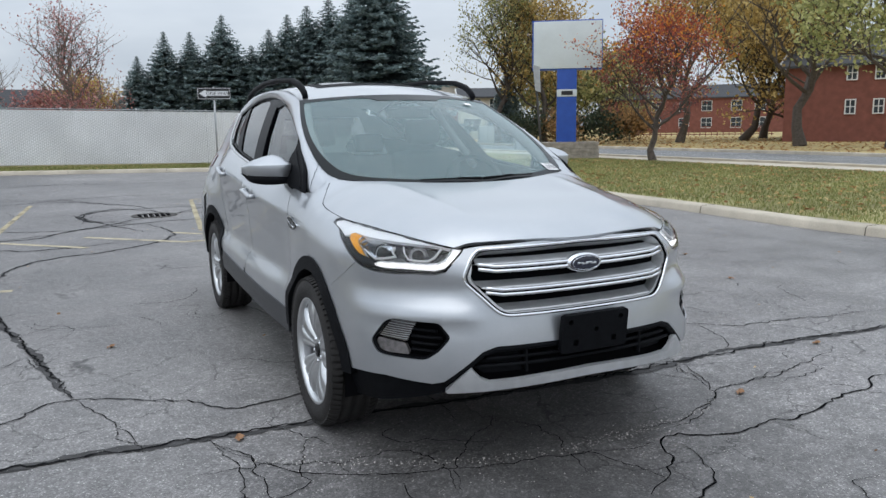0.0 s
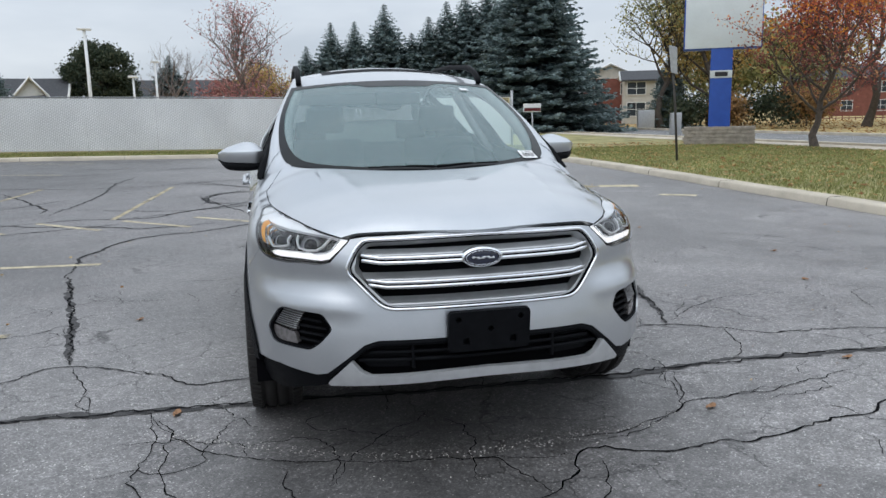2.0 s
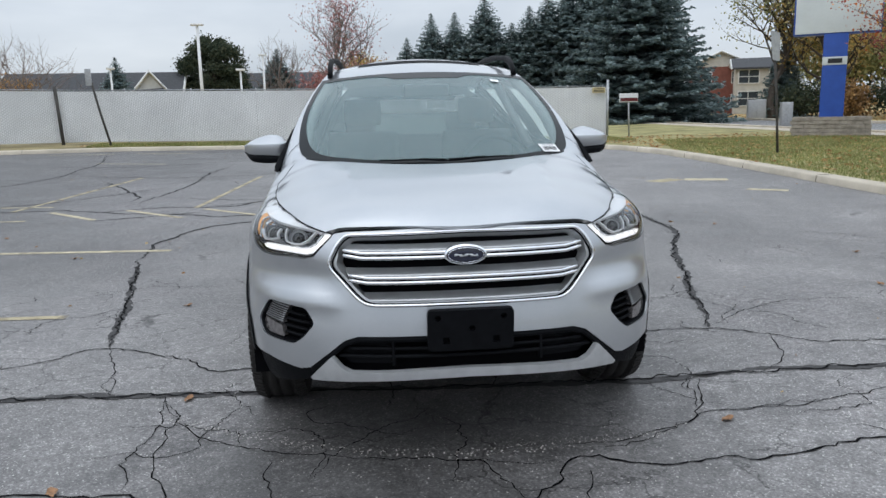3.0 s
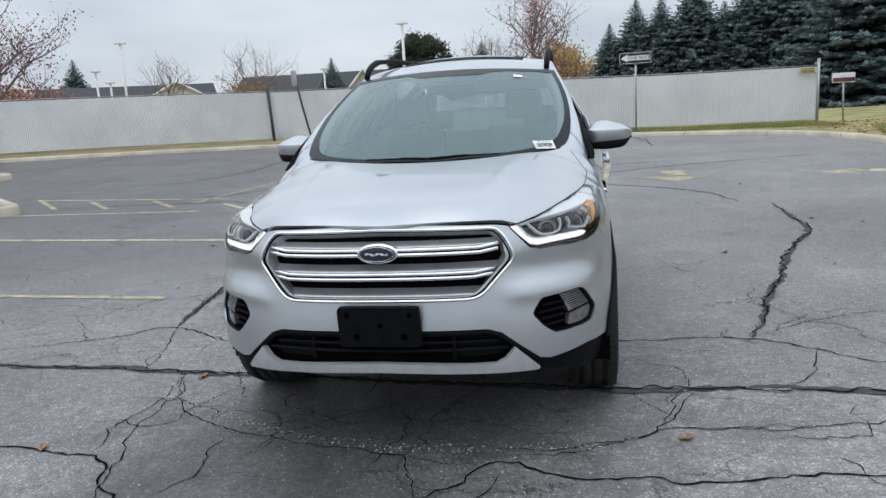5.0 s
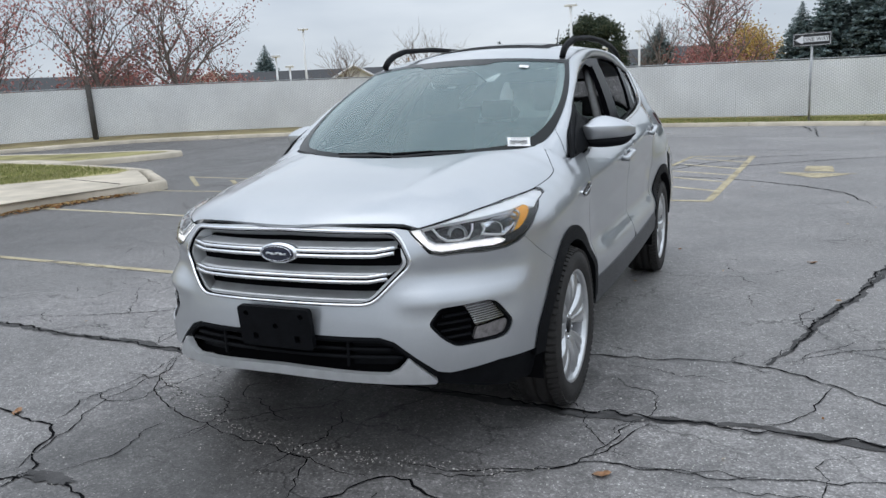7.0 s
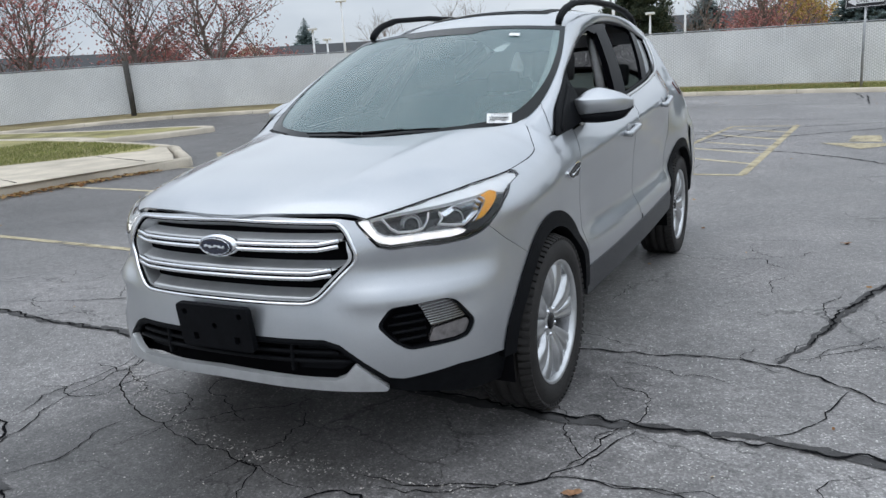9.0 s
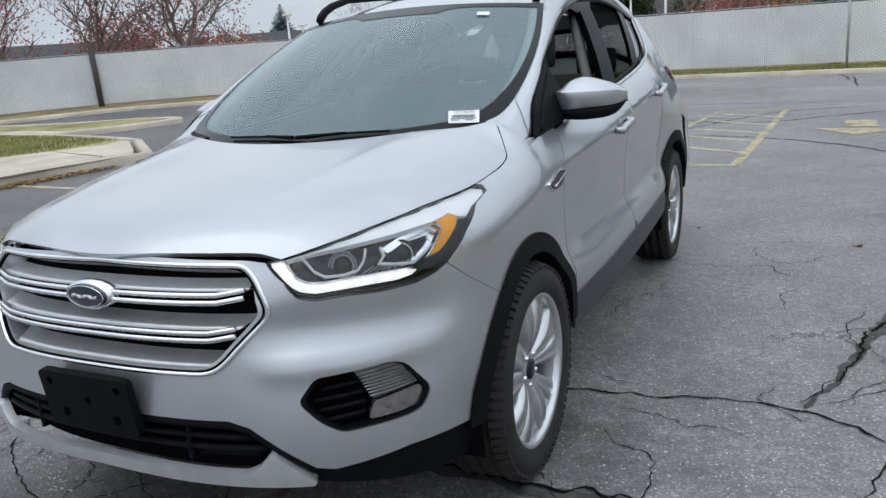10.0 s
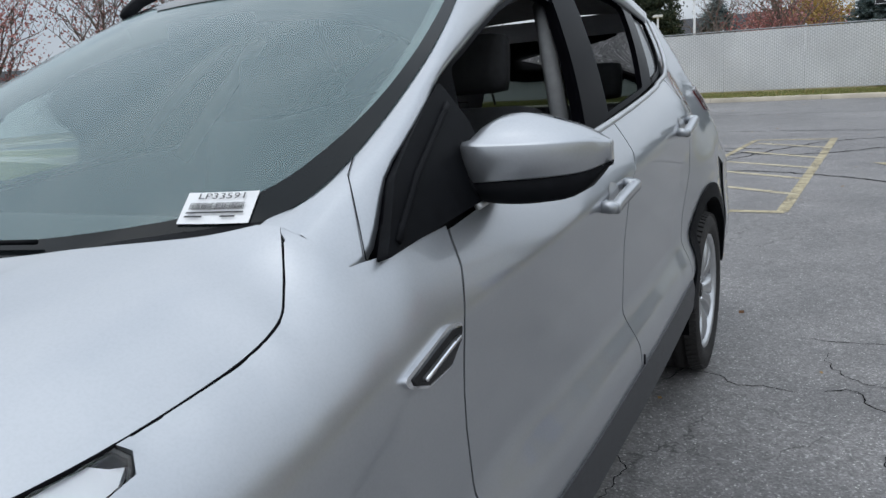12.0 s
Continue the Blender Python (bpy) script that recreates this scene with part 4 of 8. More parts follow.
# lamps
for side in (1, -1):
    W = side_wall(side)
    lamp = part("headlight", sheet(LAMP, lambda s, z: wall(side * s, z) - surface_normal(wall, side * s, z) * 0.045, (), 0.03, 0.0), BLACK_GLOSS, car, "clear headlight with an amber corner")
    rim = resample(LAMP, 0.03)
    part("lamp_rim", strip(W, LAMP, 0.006, 0.004, -0.006, 0.02, True), BLACK_GLOSS, lamp)

    def inset(d):
        return lambda s, z: wall(side * s, z) - surface_normal(wall, side * s, z) * d

    brow = [(0.520, 0.860)] + [(s, z - 0.00010) for s, z in LAMP_TOP[:-1]] + [(s_wall(-0.134, TIP_Z - 0.008), TIP_Z - 0.008), (s_wall(-0.152, TIP_Z - 0.017), TIP_Z - 0.017), (1.196, 0.900), (1.14, 0.886), (1.112, 0.889), (1.09, 0.902), (1.0, 0.893), (0.855, 0.885), (0.735, 0.879), (0.625, 0.871), (0.545, 0.856)]
    part("reflector", sheet(brow, inset(0.008), (), 0.016, 0.012), SATIN_BRIGHT, lamp, "bright upper reflector")
    bar = [(0.510, 0.858), (0.545, 0.857), (0.568, 0.820), (0.597, 0.806), (0.636, 0.803), (0.73, 0.806), (0.80, 0.806), (0.858, 0.804), (0.885, 0.797), (0.870, 0.788), (0.825, 0.783), (0.76, 0.785), (0.70, 0.784), (0.62, 0.781), (0.583, 0.789), (0.538, 0.813), (0.516, 0.842)]
    part("running_light", sheet(bar, inset(0.010), (), 0.02, 0.012), LED, lamp, "lit white running light strip")
    for cs, cz in ((0.552, 0.826), (0.612, 0.792), (0.672, 0.795), (0.732, 0.796), (0.792, 0.795), (0.846, 0.795)):
        part("diode", sheet([(cs + 0.011 * math.cos(a), cz + 0.0042 * math.sin(a)) for a in np.linspace(0, 2 * math.pi, 11)[:-1]], inset(0.0092), (), 0.01, 0.0), LED_SPOT, lamp, "bright diode")
    part("light_guide", strip(inset(0.007), [(0.550, 0.858), (0.571, 0.822), (0.600, 0.8085), (0.640, 0.8060), (0.73, 0.809), (0.80, 0.809), (0.87, 0.806)], 0.004, 0.003, 0.0, 0.02), CHROME, lamp)
    tail_glass = [(0.89, 0.797), (0.93, 0.822), (0.985, 0.832), (1.03, 0.853), (1.09, 0.880), (1.108, 0.887), (1.135, 0.884), (1.10, 0.866), (1.04, 0.838), (0.99, 0.814), (0.935, 0.790)]
    part("lamp_corner", sheet(tail_glass, inset(0.012), (), 0.02, 0.006), FRIT, lamp, "dark lamp corner")
    amber = rounded([(1.002, 0.889), (1.085, 0.900), (1.104, 0.893), (1.082, 0.880), (1.018, 0.853), (0.962, 0.828), (0.915, 0.820), (0.965, 0.853), (1.008, 0.876)], 0.006)
    part("amber_marker", sheet(amber, inset(0.007), (), 0.02, 0.012), AMBER, lamp, "amber side marker")
    part("amber_edge", strip(inset(0.006), [(1.002, 0.890), (1.010, 0.880), (1.003, 0.872), (0.963, 0.852), (0.913, 0.820)], 0.006, 0.004, 0.0, 0.015), CHROME, lamp)
    for cs, cz, r in ((0.69, 0.846, 0.034), (0.862, 0.852, 0.034)):
        n = surface_normal(wall, side * cs, cz)
        c = wall(side * cs, cz) - n * 0.036
        fwd = (n * 0.4 + Vector((0, -1, 0))).normalized()
        a = fwd.cross(Vector((0, 0, 1))).normalized()
        b = a.cross(fwd)

        def turned(rings):
            return [[c + fwd * d + (a * math.cos(2 * math.pi * k / 24) + b * math.sin(2 * math.pi * k / 24)) * (r * f) for k in range(24)] for d, f in rings]

        part("reflector_bowl", loft(turned(((-0.03, 0.3), (-0.015, 0.8), (0.004, 1.0), (0.006, 1.08), (0.0, 1.1))), True), BARREL if cs < 0.8 else BLACK_GLOSS, lamp, "round lamp reflector")
        part("projector", loft(turned(((-0.004, 0.72), (0.010, 0.62), (0.018, 0.4), (0.021, 0.05))), True), BLACK_GLOSS, lamp, "dark projector lens")
        part("projector_ring", loft(turned(((0.000, 0.74), (0.004, 0.78), (0.004, 0.84), (0.0, 0.86))), True), SATIN, lamp)
    facet = [(0.800, 0.864), (0.870, 0.880), (0.925, 0.884), (0.992, 0.889), (1.000, 0.879), (0.955, 0.856), (0.880, 0.820), (0.868, 0.826), (0.938, 0.858), (0.955, 0.873), (0.87, 0.868), (0.812, 0.852)]
    part("projector_facet", sheet(facet, inset(0.014), (), 0.015, 0.016), CHROME, lamp, "faceted bright lamp surround")
    frame_lines = ([(0.595, 0.863), (0.615, 0.833), (0.640, 0.819), (0.685, 0.818), (0.722, 0.824), (0.742, 0.845), (0.760, 0.868)],
                   [(0.800, 0.866), (0.798, 0.847), (0.778, 0.832), (0.825, 0.823), (0.878, 0.817), (0.950, 0.851)])
    for line in frame_lines:
        part("lamp_frame", strip(inset(0.014), line, 0.006, 0.006, 0.0, 0.012), SATIN_BRIGHT, lamp, "bright lamp divider")
    for k in range(7):
        part("lamp_rib", strip(inset(0.018), [(0.735 + 0.017 * k, 0.815), (0.765 + 0.017 * k, 0.829)], 0.002, 0.002, 0.0, 0.02), SATIN, lamp)
    part("lens", sheet(LAMP, inset(0.001), (), 0.018, 0.0), LENS, lamp, "clear plastic lens")

    # fog lamp
    fog = part("fog_lamp", sheet(FOG, inset(0.05), (), 0.04, 0.0), DARK, car, "fog lamp in a black louvred recess")
    ring = [[(0.735 + (s - 0.735) * 0.93, 0.525 + (z - 0.525) * 0.92) for s, z in FOG]]
    part("fog_surround", sheet(FOG, inset(0.006), ring, 0.025, 0.045), BLACK, fog)
    for k in range(4):
        z = 0.478 + 0.026 * k
        part("louvre", strip(inset(0.026), [(0.60 + 0.02 * abs(k - 1.8), z), (0.73, z + 0.006)], 0.010, 0.008, 0, 0.03), BLACK, fog)
    lensp = rounded([(0.705, 0.585), (0.800, 0.594), (0.828, 0.580), (0.870, 0.527), (0.745, 0.513), (0.752, 0.535)], 0.008)
    part("fog_reflector", sheet(lensp, inset(0.020), (), 0.02, 0.02), FOG_GLASS, fog, "ribbed clear fog lens")
    for k in range(9):
        z = 0.522 + 0.008 * k
        part("fog_rib", strip(inset(0.015), [(0.742 - 0.004 * k, z), (0.862 - 0.0065 * k, z + 0.006)], 0.0028, 0.002, 0, 0.03), SATIN, fog)
    part("fog_lens_top", sheet(lensp, inset(0.010), (), 0.03, 0.0), LENS, fog)
    low = rounded([(0.735, 0.462), (0.752, 0.506), (0.872, 0.518), (0.882, 0.500), (0.865, 0.468), (0.83, 0.462)], 0.01)
    part("fog_bulb", sheet(low, inset(0.016), (), 0.02, 0.02), FOG_GLASS, fog, "lower clear fog lens")

    # bright vent on the fender
    vent_poly = [(at(0.228), 0.868), (at(0.37), 0.898), (at(0.408), 0.893), (at(0.402), 0.868), (at(0.36), 0.838), (at(0.285), 0.835), (at(0.235), 0.854)]
    vent = part("fender_vent", sheet(rounded(vent_poly, 0.012), W, (), 0.02, 0.012, 0.008), CHROME, car, "chrome fender vent with a dark centre")
    core = [(at(0.246), 0.863), (at(0.370), 0.8915), (at(0.401), 0.888), (at(0.396), 0.869), (at(0.358), 0.8425), (at(0.287), 0.8395), (at(0.250), 0.853)]
    part("vent_core", sheet(core, W, (), 0.02, 0.004, 0.0105), BLACK_GLOSS, vent)
    part("vent_bar", strip(W, [(at(0.275), 0.852), (at(0.388), 0.876)], 0.006, 0.004, 0.011, 0.02), CHROME, vent)

    # door handles
    for y0, zc, owner in ((1.235, 0.948, "front_door"), (2.19, 1.030, "rear_door")):
        cup = [(at(y0 + 0.045 * math.cos(a) - 0.01), zc - 0.004 + 0.034 * math.sin(a)) for a in np.linspace(0, 2 * math.pi, 19)[:-1]]
        handle = part("door_handle", strip(W, [(at(y0 - 0.10), zc - 0.014), (at(y0 - 0.06), zc - 0.006), (at(y0 + 0.06), zc + 0.008), (at(y0 + 0.10), zc + 0.010)], 0.026, 0.011, 0.030, 0.02), PAINT, car, "silver door handle")
        part("handle_cup", sheet(cup, W, (), 0.02, 0.0, 0.0015), SATIN, handle)
        for dy in (-0.098, 0.098):
            part("handle_mount", strip(W, [(at(y0 + dy - 0.016), zc + dy * 0.12), (at(y0 + dy + 0.016), zc + dy * 0.12)], 0.026, 0.019, 0.016, 0.02), PAINT, handle)


# ---- cabin ----
def ws(u, v):
    """Windscreen: u across from -1 to 1, v from its foot to its top."""
    a = abs(u)
    foot = Vector((0.690 * u, 0.030 + 0.280 * a**2.2, 1.047 + 0.038 * a * a))
    head = Vector((0.588 * u, 0.95 + 0.11 * a * a, 1.505 - 0.033 * a * a))
    p = foot.lerp(head, v)
    bulge = math.sin(math.pi * v)
    return p + Vector((0.036 * bulge * u, -0.012 * bulge * (1 - a * a), 0.026 * bulge * (1 - 0.75 * a * a)))


def outward(bm, middle=Vector((0, 1.3, 0.62))):
    bmesh.ops.recalc_face_normals(bm, faces=bm.faces)
    bm.normal_update()
    if sum(q.normal.dot(q.calc_center_median() - middle) * q.calc_area() for q in bm.faces) < 0:
        bmesh.ops.reverse_faces(bm, faces=bm.faces)
    return bm


US = list(np.linspace(-1, 1, 33))
VS = list(np.linspace(0, 1, 21))


def edge_u(v):
    """Half width of the windscreen at v: its lower corners are well rounded."""
    return curve((0, 0.012, 0.035, 0.06, 0.1, 0.17, 0.26, 1), (0.945, 0.958, 0.970, 0.978, 0.986, 0.993, 0.996, 1.0), v)


EDGE = [(edge_u(v), v) for v in (-0.03, 0.0, 0.006, 0.012, 0.022, 0.035, 0.06, 0.1, 0.17, 0.26, 0.45, 0.7, 1.0)]
EDGE += [(-u, v) for u, v in EDGE[::-1]]
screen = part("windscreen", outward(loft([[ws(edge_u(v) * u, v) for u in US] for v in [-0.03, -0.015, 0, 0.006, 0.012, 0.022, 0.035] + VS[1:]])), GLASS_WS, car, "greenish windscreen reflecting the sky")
screen.visible_shadow = False
inner = smooth_line([(0.30, 0.022), (0.55, 0.022), (0.72, 0.026), (0.82, 0.040), (0.885, 0.085), (0.920, 0.16), (0.947, 0.28), (0.960, 0.45), (0.964, 0.70), (0.962, 0.92), (0.935, 0.95), (0.70, 0.958), (0.42, 0.955), (0.30, 0.905)], 3)
inner += [(-u, v) for u, v in inner[::-1]]
part("frit", sheet(EDGE, lambda u, v: ws(u, v) + Vector((0, -0.0015, 0.002)), [inner], 0.03, 0.0), FRIT, screen, "black screen border")
part("cowl", loft([[ws(0.95 * u, 0) + Vector((0, d, e)) for u in US] for d, e in ((0.02, 0.004), (-0.006, -0.010), (-0.05, -0.022), (-0.085, -0.030), (-0.10, -0.09))]), BLACK, car, "black plastic cowl")


def roof_edge(y):
    return Vector((curve((1.06, 1.5, 2.0, 2.6, 3.12), (0.588, 0.545, 0.528, 0.515, 0.49), y), y, curve((1.06, 1.25, 1.5, 2.0, 2.6, 3.12), (1.472, 1.513, 1.550, 1.572, 1.556, 1.492), y)))


def dlo_top(k):
    """Upper edge of the side windows, k from the mirror's foot to the tail."""
    y = curve((0, 0.06, 0.15, 0.3, 0.45, 0.6, 0.75, 0.9, 1), (0.236, 0.31, 0.50, 0.86, 1.20, 1.65, 2.15, 2.62, 2.85), k)
    z = curve((0.236, 0.300, 0.400, 0.482, 0.585, 0.65, 0.82, 1.165, 1.40, 1.85, 2.3, 2.6, 2.85), (1.010, 1.022, 1.115, 1.158, 1.206, 1.241, 1.303, 1.410, 1.462, 1.519, 1.522, 1.487, 1.430), y)
    return Vector((cabin(y, z), y, z))


def frame_outer(k):
    if k < 0.5:
        v = curve((0, 0.05, 0.1, 0.15, 0.3, 0.5), (0.035, 0.06, 0.115, 0.22, 0.60, 1.0), k)
        return ws(edge_u(v), v)
    return roof_edge(1.06 + (k - 0.5) / 0.5 * 2.06)


def shrunk(q, d=0.014):
    """A polygon drawn in from its edges."""
    a = np.array(q)
    if sum(x0 * y1 - x1 * y0 for (x0, y0), (x1, y1) in zip(a, np.roll(a, -1, 0))) < 0:
        a = a[::-1]
    keep = [p for i, p in enumerate(a) if np.hypot(*(p - a[i - 1])) > 0.012]
    a = np.array(keep)
    out = []
    for i in range(len(a)):
        t = a[(i + 1) % len(a)] - a[i - 1]
        t = t / (np.hypot(*t) + 1e-9)
        out.append((float(a[i][0] - t[1] * d), float(a[i][1] + t[0] * d)))
    return out


def mirrored(p, side):
    return Vector((p[0] * side, p[1], p[2]))


for side in (1, -1):
    def across(k):
        """A line over the pillar or roof side, from the glass to the side windows."""
        a, b = frame_outer(k), dlo_top(k)
        out = Vector((1, -0.15, 0.55)).normalized()
        return [a.lerp(b, j / 8) + out * 0.015 * math.sin(math.pi * (j / 8) ** 0.8) ** 0.8 for j in range(9)]

    # at its foot the pillar takes up the fender's section
    def section(y):
        return [wall(at(y), z) + Vector((-0.0006, 0.0003, -0.0006)) for z in np.linspace(hood_side(y) - 0.0004, 1.006, 9)]

    first, plain = section(0.2345), across(0.0)
    first[0] = plain[0]
    rows = []
    for i in range(49):
        k = (i / 48) ** 1.35
        w = 1 - step(0.0, 0.20, k)
        rows.append([p + (f - q) * w for p, f, q in zip(across(k), first, plain)])
    full = [[mirrored(p, side) for p in row] + [mirrored(row[-1] + Vector((-0.02, 0.0, -0.004)), side)] for row in rows]
    bm = loft(full)
    bmesh.ops.recalc_face_normals(bm, faces=bm.faces)
    part("pillar_frame", bm, PAINT, car, "silver screen pillar and roof side")
    seam = [rows[int(9.5 - 0.6 * j)][j].lerp(rows[int(9.5 - 0.6 * j) + 1][j], (9.5 - 0.6 * j) % 1.0) for j in range(9)]
    part("pillar_joint", tube([mirrored(p + Vector((0.0010, -0.0012, 0.0018)), side) for p in seam], 0.0009, 5), DARK, car)
    # the corner between the bonnet and the glass
    low = [hood(x, -0.045 + 0.305 * (x / 0.68) ** 2.2) - Vector((0, 0, 0.003)) for x in (0.45, 0.50, 0.55, 0.59, 0.62)] + [hood(0.64, 0.225) - Vector((0, 0, 0.002))]
    high = [ws(u, v) - Vector((0, 0, 0.001)) for u, v in ((0.66, 0), (0.73, 0), (0.80, 0), (0.86, 0), (0.90, 0), (0.93, 0))]
    part("scuttle_corner", loft([[mirrored(p, side) for p in low], [mirrored(p, side) for p in high]]), BLACK, car)
    sec = section(0.2345)
    low = [low[-1], hood(0.662, 0.2345) - Vector((0, 0, 0.001)), sec[0], sec[1]]
    high = [high[-1], ws(edge_u(0.010), 0.010), ws(edge_u(0.024), 0.024), first[0]]
    low[-1] = sec[2]
    part("pillar_foot", loft([[mirrored(p, side) for p in low], [mirrored(p.lerp(q, 0.5) + Vector((0, 0, 0.002)), side) for p, q in zip(low, high)], [mirrored(p, side) for p in high]]), PAINT, car)
    # belt moulding and window frame in black
    G = lambda y, z: Vector((side * cabin(y, z), y, z))
    low_line = [(y, belt(y)) for y in np.linspace(0.30, 2.27, 14)] + [(2.42, 1.206), (2.53, 1.231), (2.63, 1.275), (2.725, 1.332), (2.80, 1.39)]
    top_line = [(dlo_top(k).y, dlo_top(k).z) for k in np.linspace(0.066, 1, 26)]
    part("belt_moulding", strip(lambda y, z: wall(side * at(y), z) if y < 2.2 else G(y, z), [(y, belt(y) - 0.004) for y in np.linspace(0.6, 2.27, 12)] + [(2.42, 1.200), (2.54, 1.228), (2.64, 1.272), (2.735, 1.330), (2.81, 1.39), (2.86, 1.432)], 0.016, 0.006, 0.004), SATIN, car, "bright belt moulding")
    dlo = low_line + top_line[::-1]
    dlo = dlo[:-1]

    def pane_map(d):
        return lambda y, z: Vector((side * (cabin(y, z) - d), y, z))

    b0 = lambda z: 1.40 + (z - 1.10) * 0.95
    c0 = lambda z: 2.05 + (z - 1.15) * 1.55
    front_pane = [p for p in low_line if p[0] < 1.28 and p[0] > 0.62] + [(b0(z) - 0.11, z) for z in np.linspace(1.11, 1.45, 6)] + [p for p in top_line[::-1] if 0.72 < p[0] < 1.52] + [(0.66, 1.14)]
    rear_pane = [p for p in low_line if 1.50 < p[0] < 2.03] + [(c0(z), z) for z in np.linspace(1.16, 1.47, 6)] + [p for p in top_line[::-1] if 1.92 < p[0] < 2.55] + [(b0(z) + 0.10, z) for z in np.linspace(1.48, 1.115, 5)]
    quarter = [p for p in low_line if p[0] > 2.16] + [p for p in top_line[::-1] if p[0] > 2.58] + [(c0(z) + 0.09, z) for z in np.linspace(1.47, 1.18, 5)]
    front_pane, rear_pane, quarter = (shrunk(q) for q in (front_pane, rear_pane, quarter))
    rim = sheet(dlo, pane_map(0.012), [rounded(front_pane, 0.02), rounded(rear_pane, 0.02), rounded(quarter, 0.015)], 0.04, 0.02, 0, Vector((0, 1.5, 1.2)))
    pillar = [(b0(z) - 0.115, z) for z in np.linspace(1.085, 1.455, 6)] + [(b0(z) + 0.105, z) for z in np.linspace(1.485, 1.115, 6)]
    part("door_pillar", sheet(pillar, pane_map(0.004), (), 0.04, 0.02, 0, Vector((0, 1.5, 1.2))), PILLAR_BLACK, car, "gloss black door pillar")
    part("window_frame", rim, PILLAR_BLACK, car, "gloss black window frames")
    if side < 0:
        part("side_window", sheet(front_pane, pane_map(0.020), (), 0.06, 0.0, 0, Vector((0, 1.5, 1.2))), GLASS_SIDE, car, "clear side window")
    if side < 0:
        part("rear_window", sheet(rear_pane, pane_map(0.020), (), 0.06, 0.0, 0, Vector((0, 1.5, 1.2))), GLASS_DARK, car, "dark tinted rear side window")
    part("quarter_window", sheet(quarter, pane_map(0.020), (), 0.06, 0.0, 0, Vector((0, 1.5, 1.2))), GLASS_DARK, car, "dark tinted quarter window")
    # mirror
    sail = rounded([(0.290, 1.014), (0.318, 1.040), (0.392, 1.114), (0.476, 1.160), (0.574, 1.209), (0.656, 1.245), (0.69, 1.17), (0.665, 1.045)], 0.012)
    mirror = part("wing_mirror", sheet(sail, pane_map(-0.006), (), 0.03, 0.02, 0, Vector((0, 1.5, 1.2))), BLACK, car, "silver and black wing mirror")
    part("sail_ridge", strip(pane_map(-0.006), [(0.33, 1.030), (0.45, 1.108), (0.64, 1.205)], 0.012, 0.006), BLACK, mirror)

    def shell(cap):
        rows = []
        for i in range(17):
            f = i / 16
            x = 0.772 + 0.226 * f
            crest = 1.138 - 0.002 * f
            peak = crest + 0.046 * curve((0, 0.12, 0.34, 0.70, 1), (0.10, 0.66, 1.0, 0.62, 0.06), f)
            split = 1.071 + 0.012 * f
            low = curve((0, 0.2, 0.6, 0.88, 1), (1.044, 1.036, 1.036, 1.050, 1.076), f)
            yf = 0.572 + 0.032 * f + 0.085 * f**7 + 0.03 * (1 - f) ** 10
            yb = 0.722
            d = yb - yf
            if cap:
                prof = [(yf + 0.014, split), (yf + 0.010, split + 0.003), (yf + 0.004, (split + crest) / 2), (yf - 0.001, crest - 0.003), (yf + 0.000, crest - 0.001), (yf + 0.003, crest + 0.001), (yf + 0.006, crest + 0.003), (yf + 0.16 * d, crest + 0.35 * (peak - crest)),
                        (yf + 0.34 * d, crest + 0.80 * (peak - crest)), (yf + 0.58 * d, peak), (yb - 0.10 * d, peak - 0.002), (yb, peak - 0.014), (yb, split)]
            else:
                prof = [(yf + 0.013, split - 0.001), (yf + 0.015, split * 0.5 + low * 0.5), (yf + 0.15 * d, low + 0.006), (yf + 0.22 * d, low), (yb - 0.15 * d, low), (yb - 0.004, low + 0.012), (yb - 0.003, split - 0.001)]
            mid_z, fade = 0.5 * (split + crest), 1 - 0.30 * max(0.0, (f - 0.82) / 0.18) ** 2
            rows.append([Vector((side * x, y, mid_z + (z - mid_z) * fade)) for y, z in prof])
        for end, at_row in ((0, rows[0]), (1, rows[-1])):
            mid = sum(at_row, Vector()) / len(at_row)
            dx = Vector((side * (0.006 if end else -0.004), 0, 0))
            caps = [[mid.lerp(p, 0.9) + dx * 0.8 for p in at_row], [mid.lerp(p, 0.05) + dx for p in at_row]]
            rows = rows + caps if end else caps[::-1] + rows
        bm = loft(rows, True)
        bmesh.ops.recalc_face_normals(bm, faces=bm.faces)
        return bm

    part("mirror_cap", shell(True), PAINT, mirror, "silver mirror cap")
    part("mirror_base", shell(False), BLACK, mirror, "black mirror underside")
    part("mirror_arm", tube([mirrored((0.75, 0.60, 1.062), side), mirrored((0.80, 0.64, 1.064), side), mirrored((0.86, 0.66, 1.066), side)], [0.034, 0.028, 0.022], 10), BLACK, mirror)
    part("mirror_face", sheet(rounded([(0.785, 1.065), (0.975, 1.082), (0.975, 1.135), (0.86, 1.165), (0.79, 1.145)], 0.02), lambda x, z: Vector((side * x, 0.724, z)), (), 0.05, 0.0), CHROME, mirror)
    # roof rail
    rail = [(0.545, 1.085, 1.494), (0.545, 1.10, 1.514), (0.545, 1.14, 1.542), (0.546, 1.21, 1.570), (0.545, 1.35, 1.602), (0.533, 1.75, 1.628), (0.526, 2.15, 1.630), (0.518, 2.5, 1.610), (0.510, 2.75, 1.575), (0.505, 2.88, 1.530)]
    rr = [(-0.014, -0.015), (0.014, -0.015), (0.016, 0.0), (0.011, 0.015), (-0.011, 0.015), (-0.016, 0.0)]
    part("roof_rail", tube([mirrored(p, side) for p in rail], 1.0, 6, rr, Vector((0, -0.3, 1))), BLACK, car, "black roof rail")

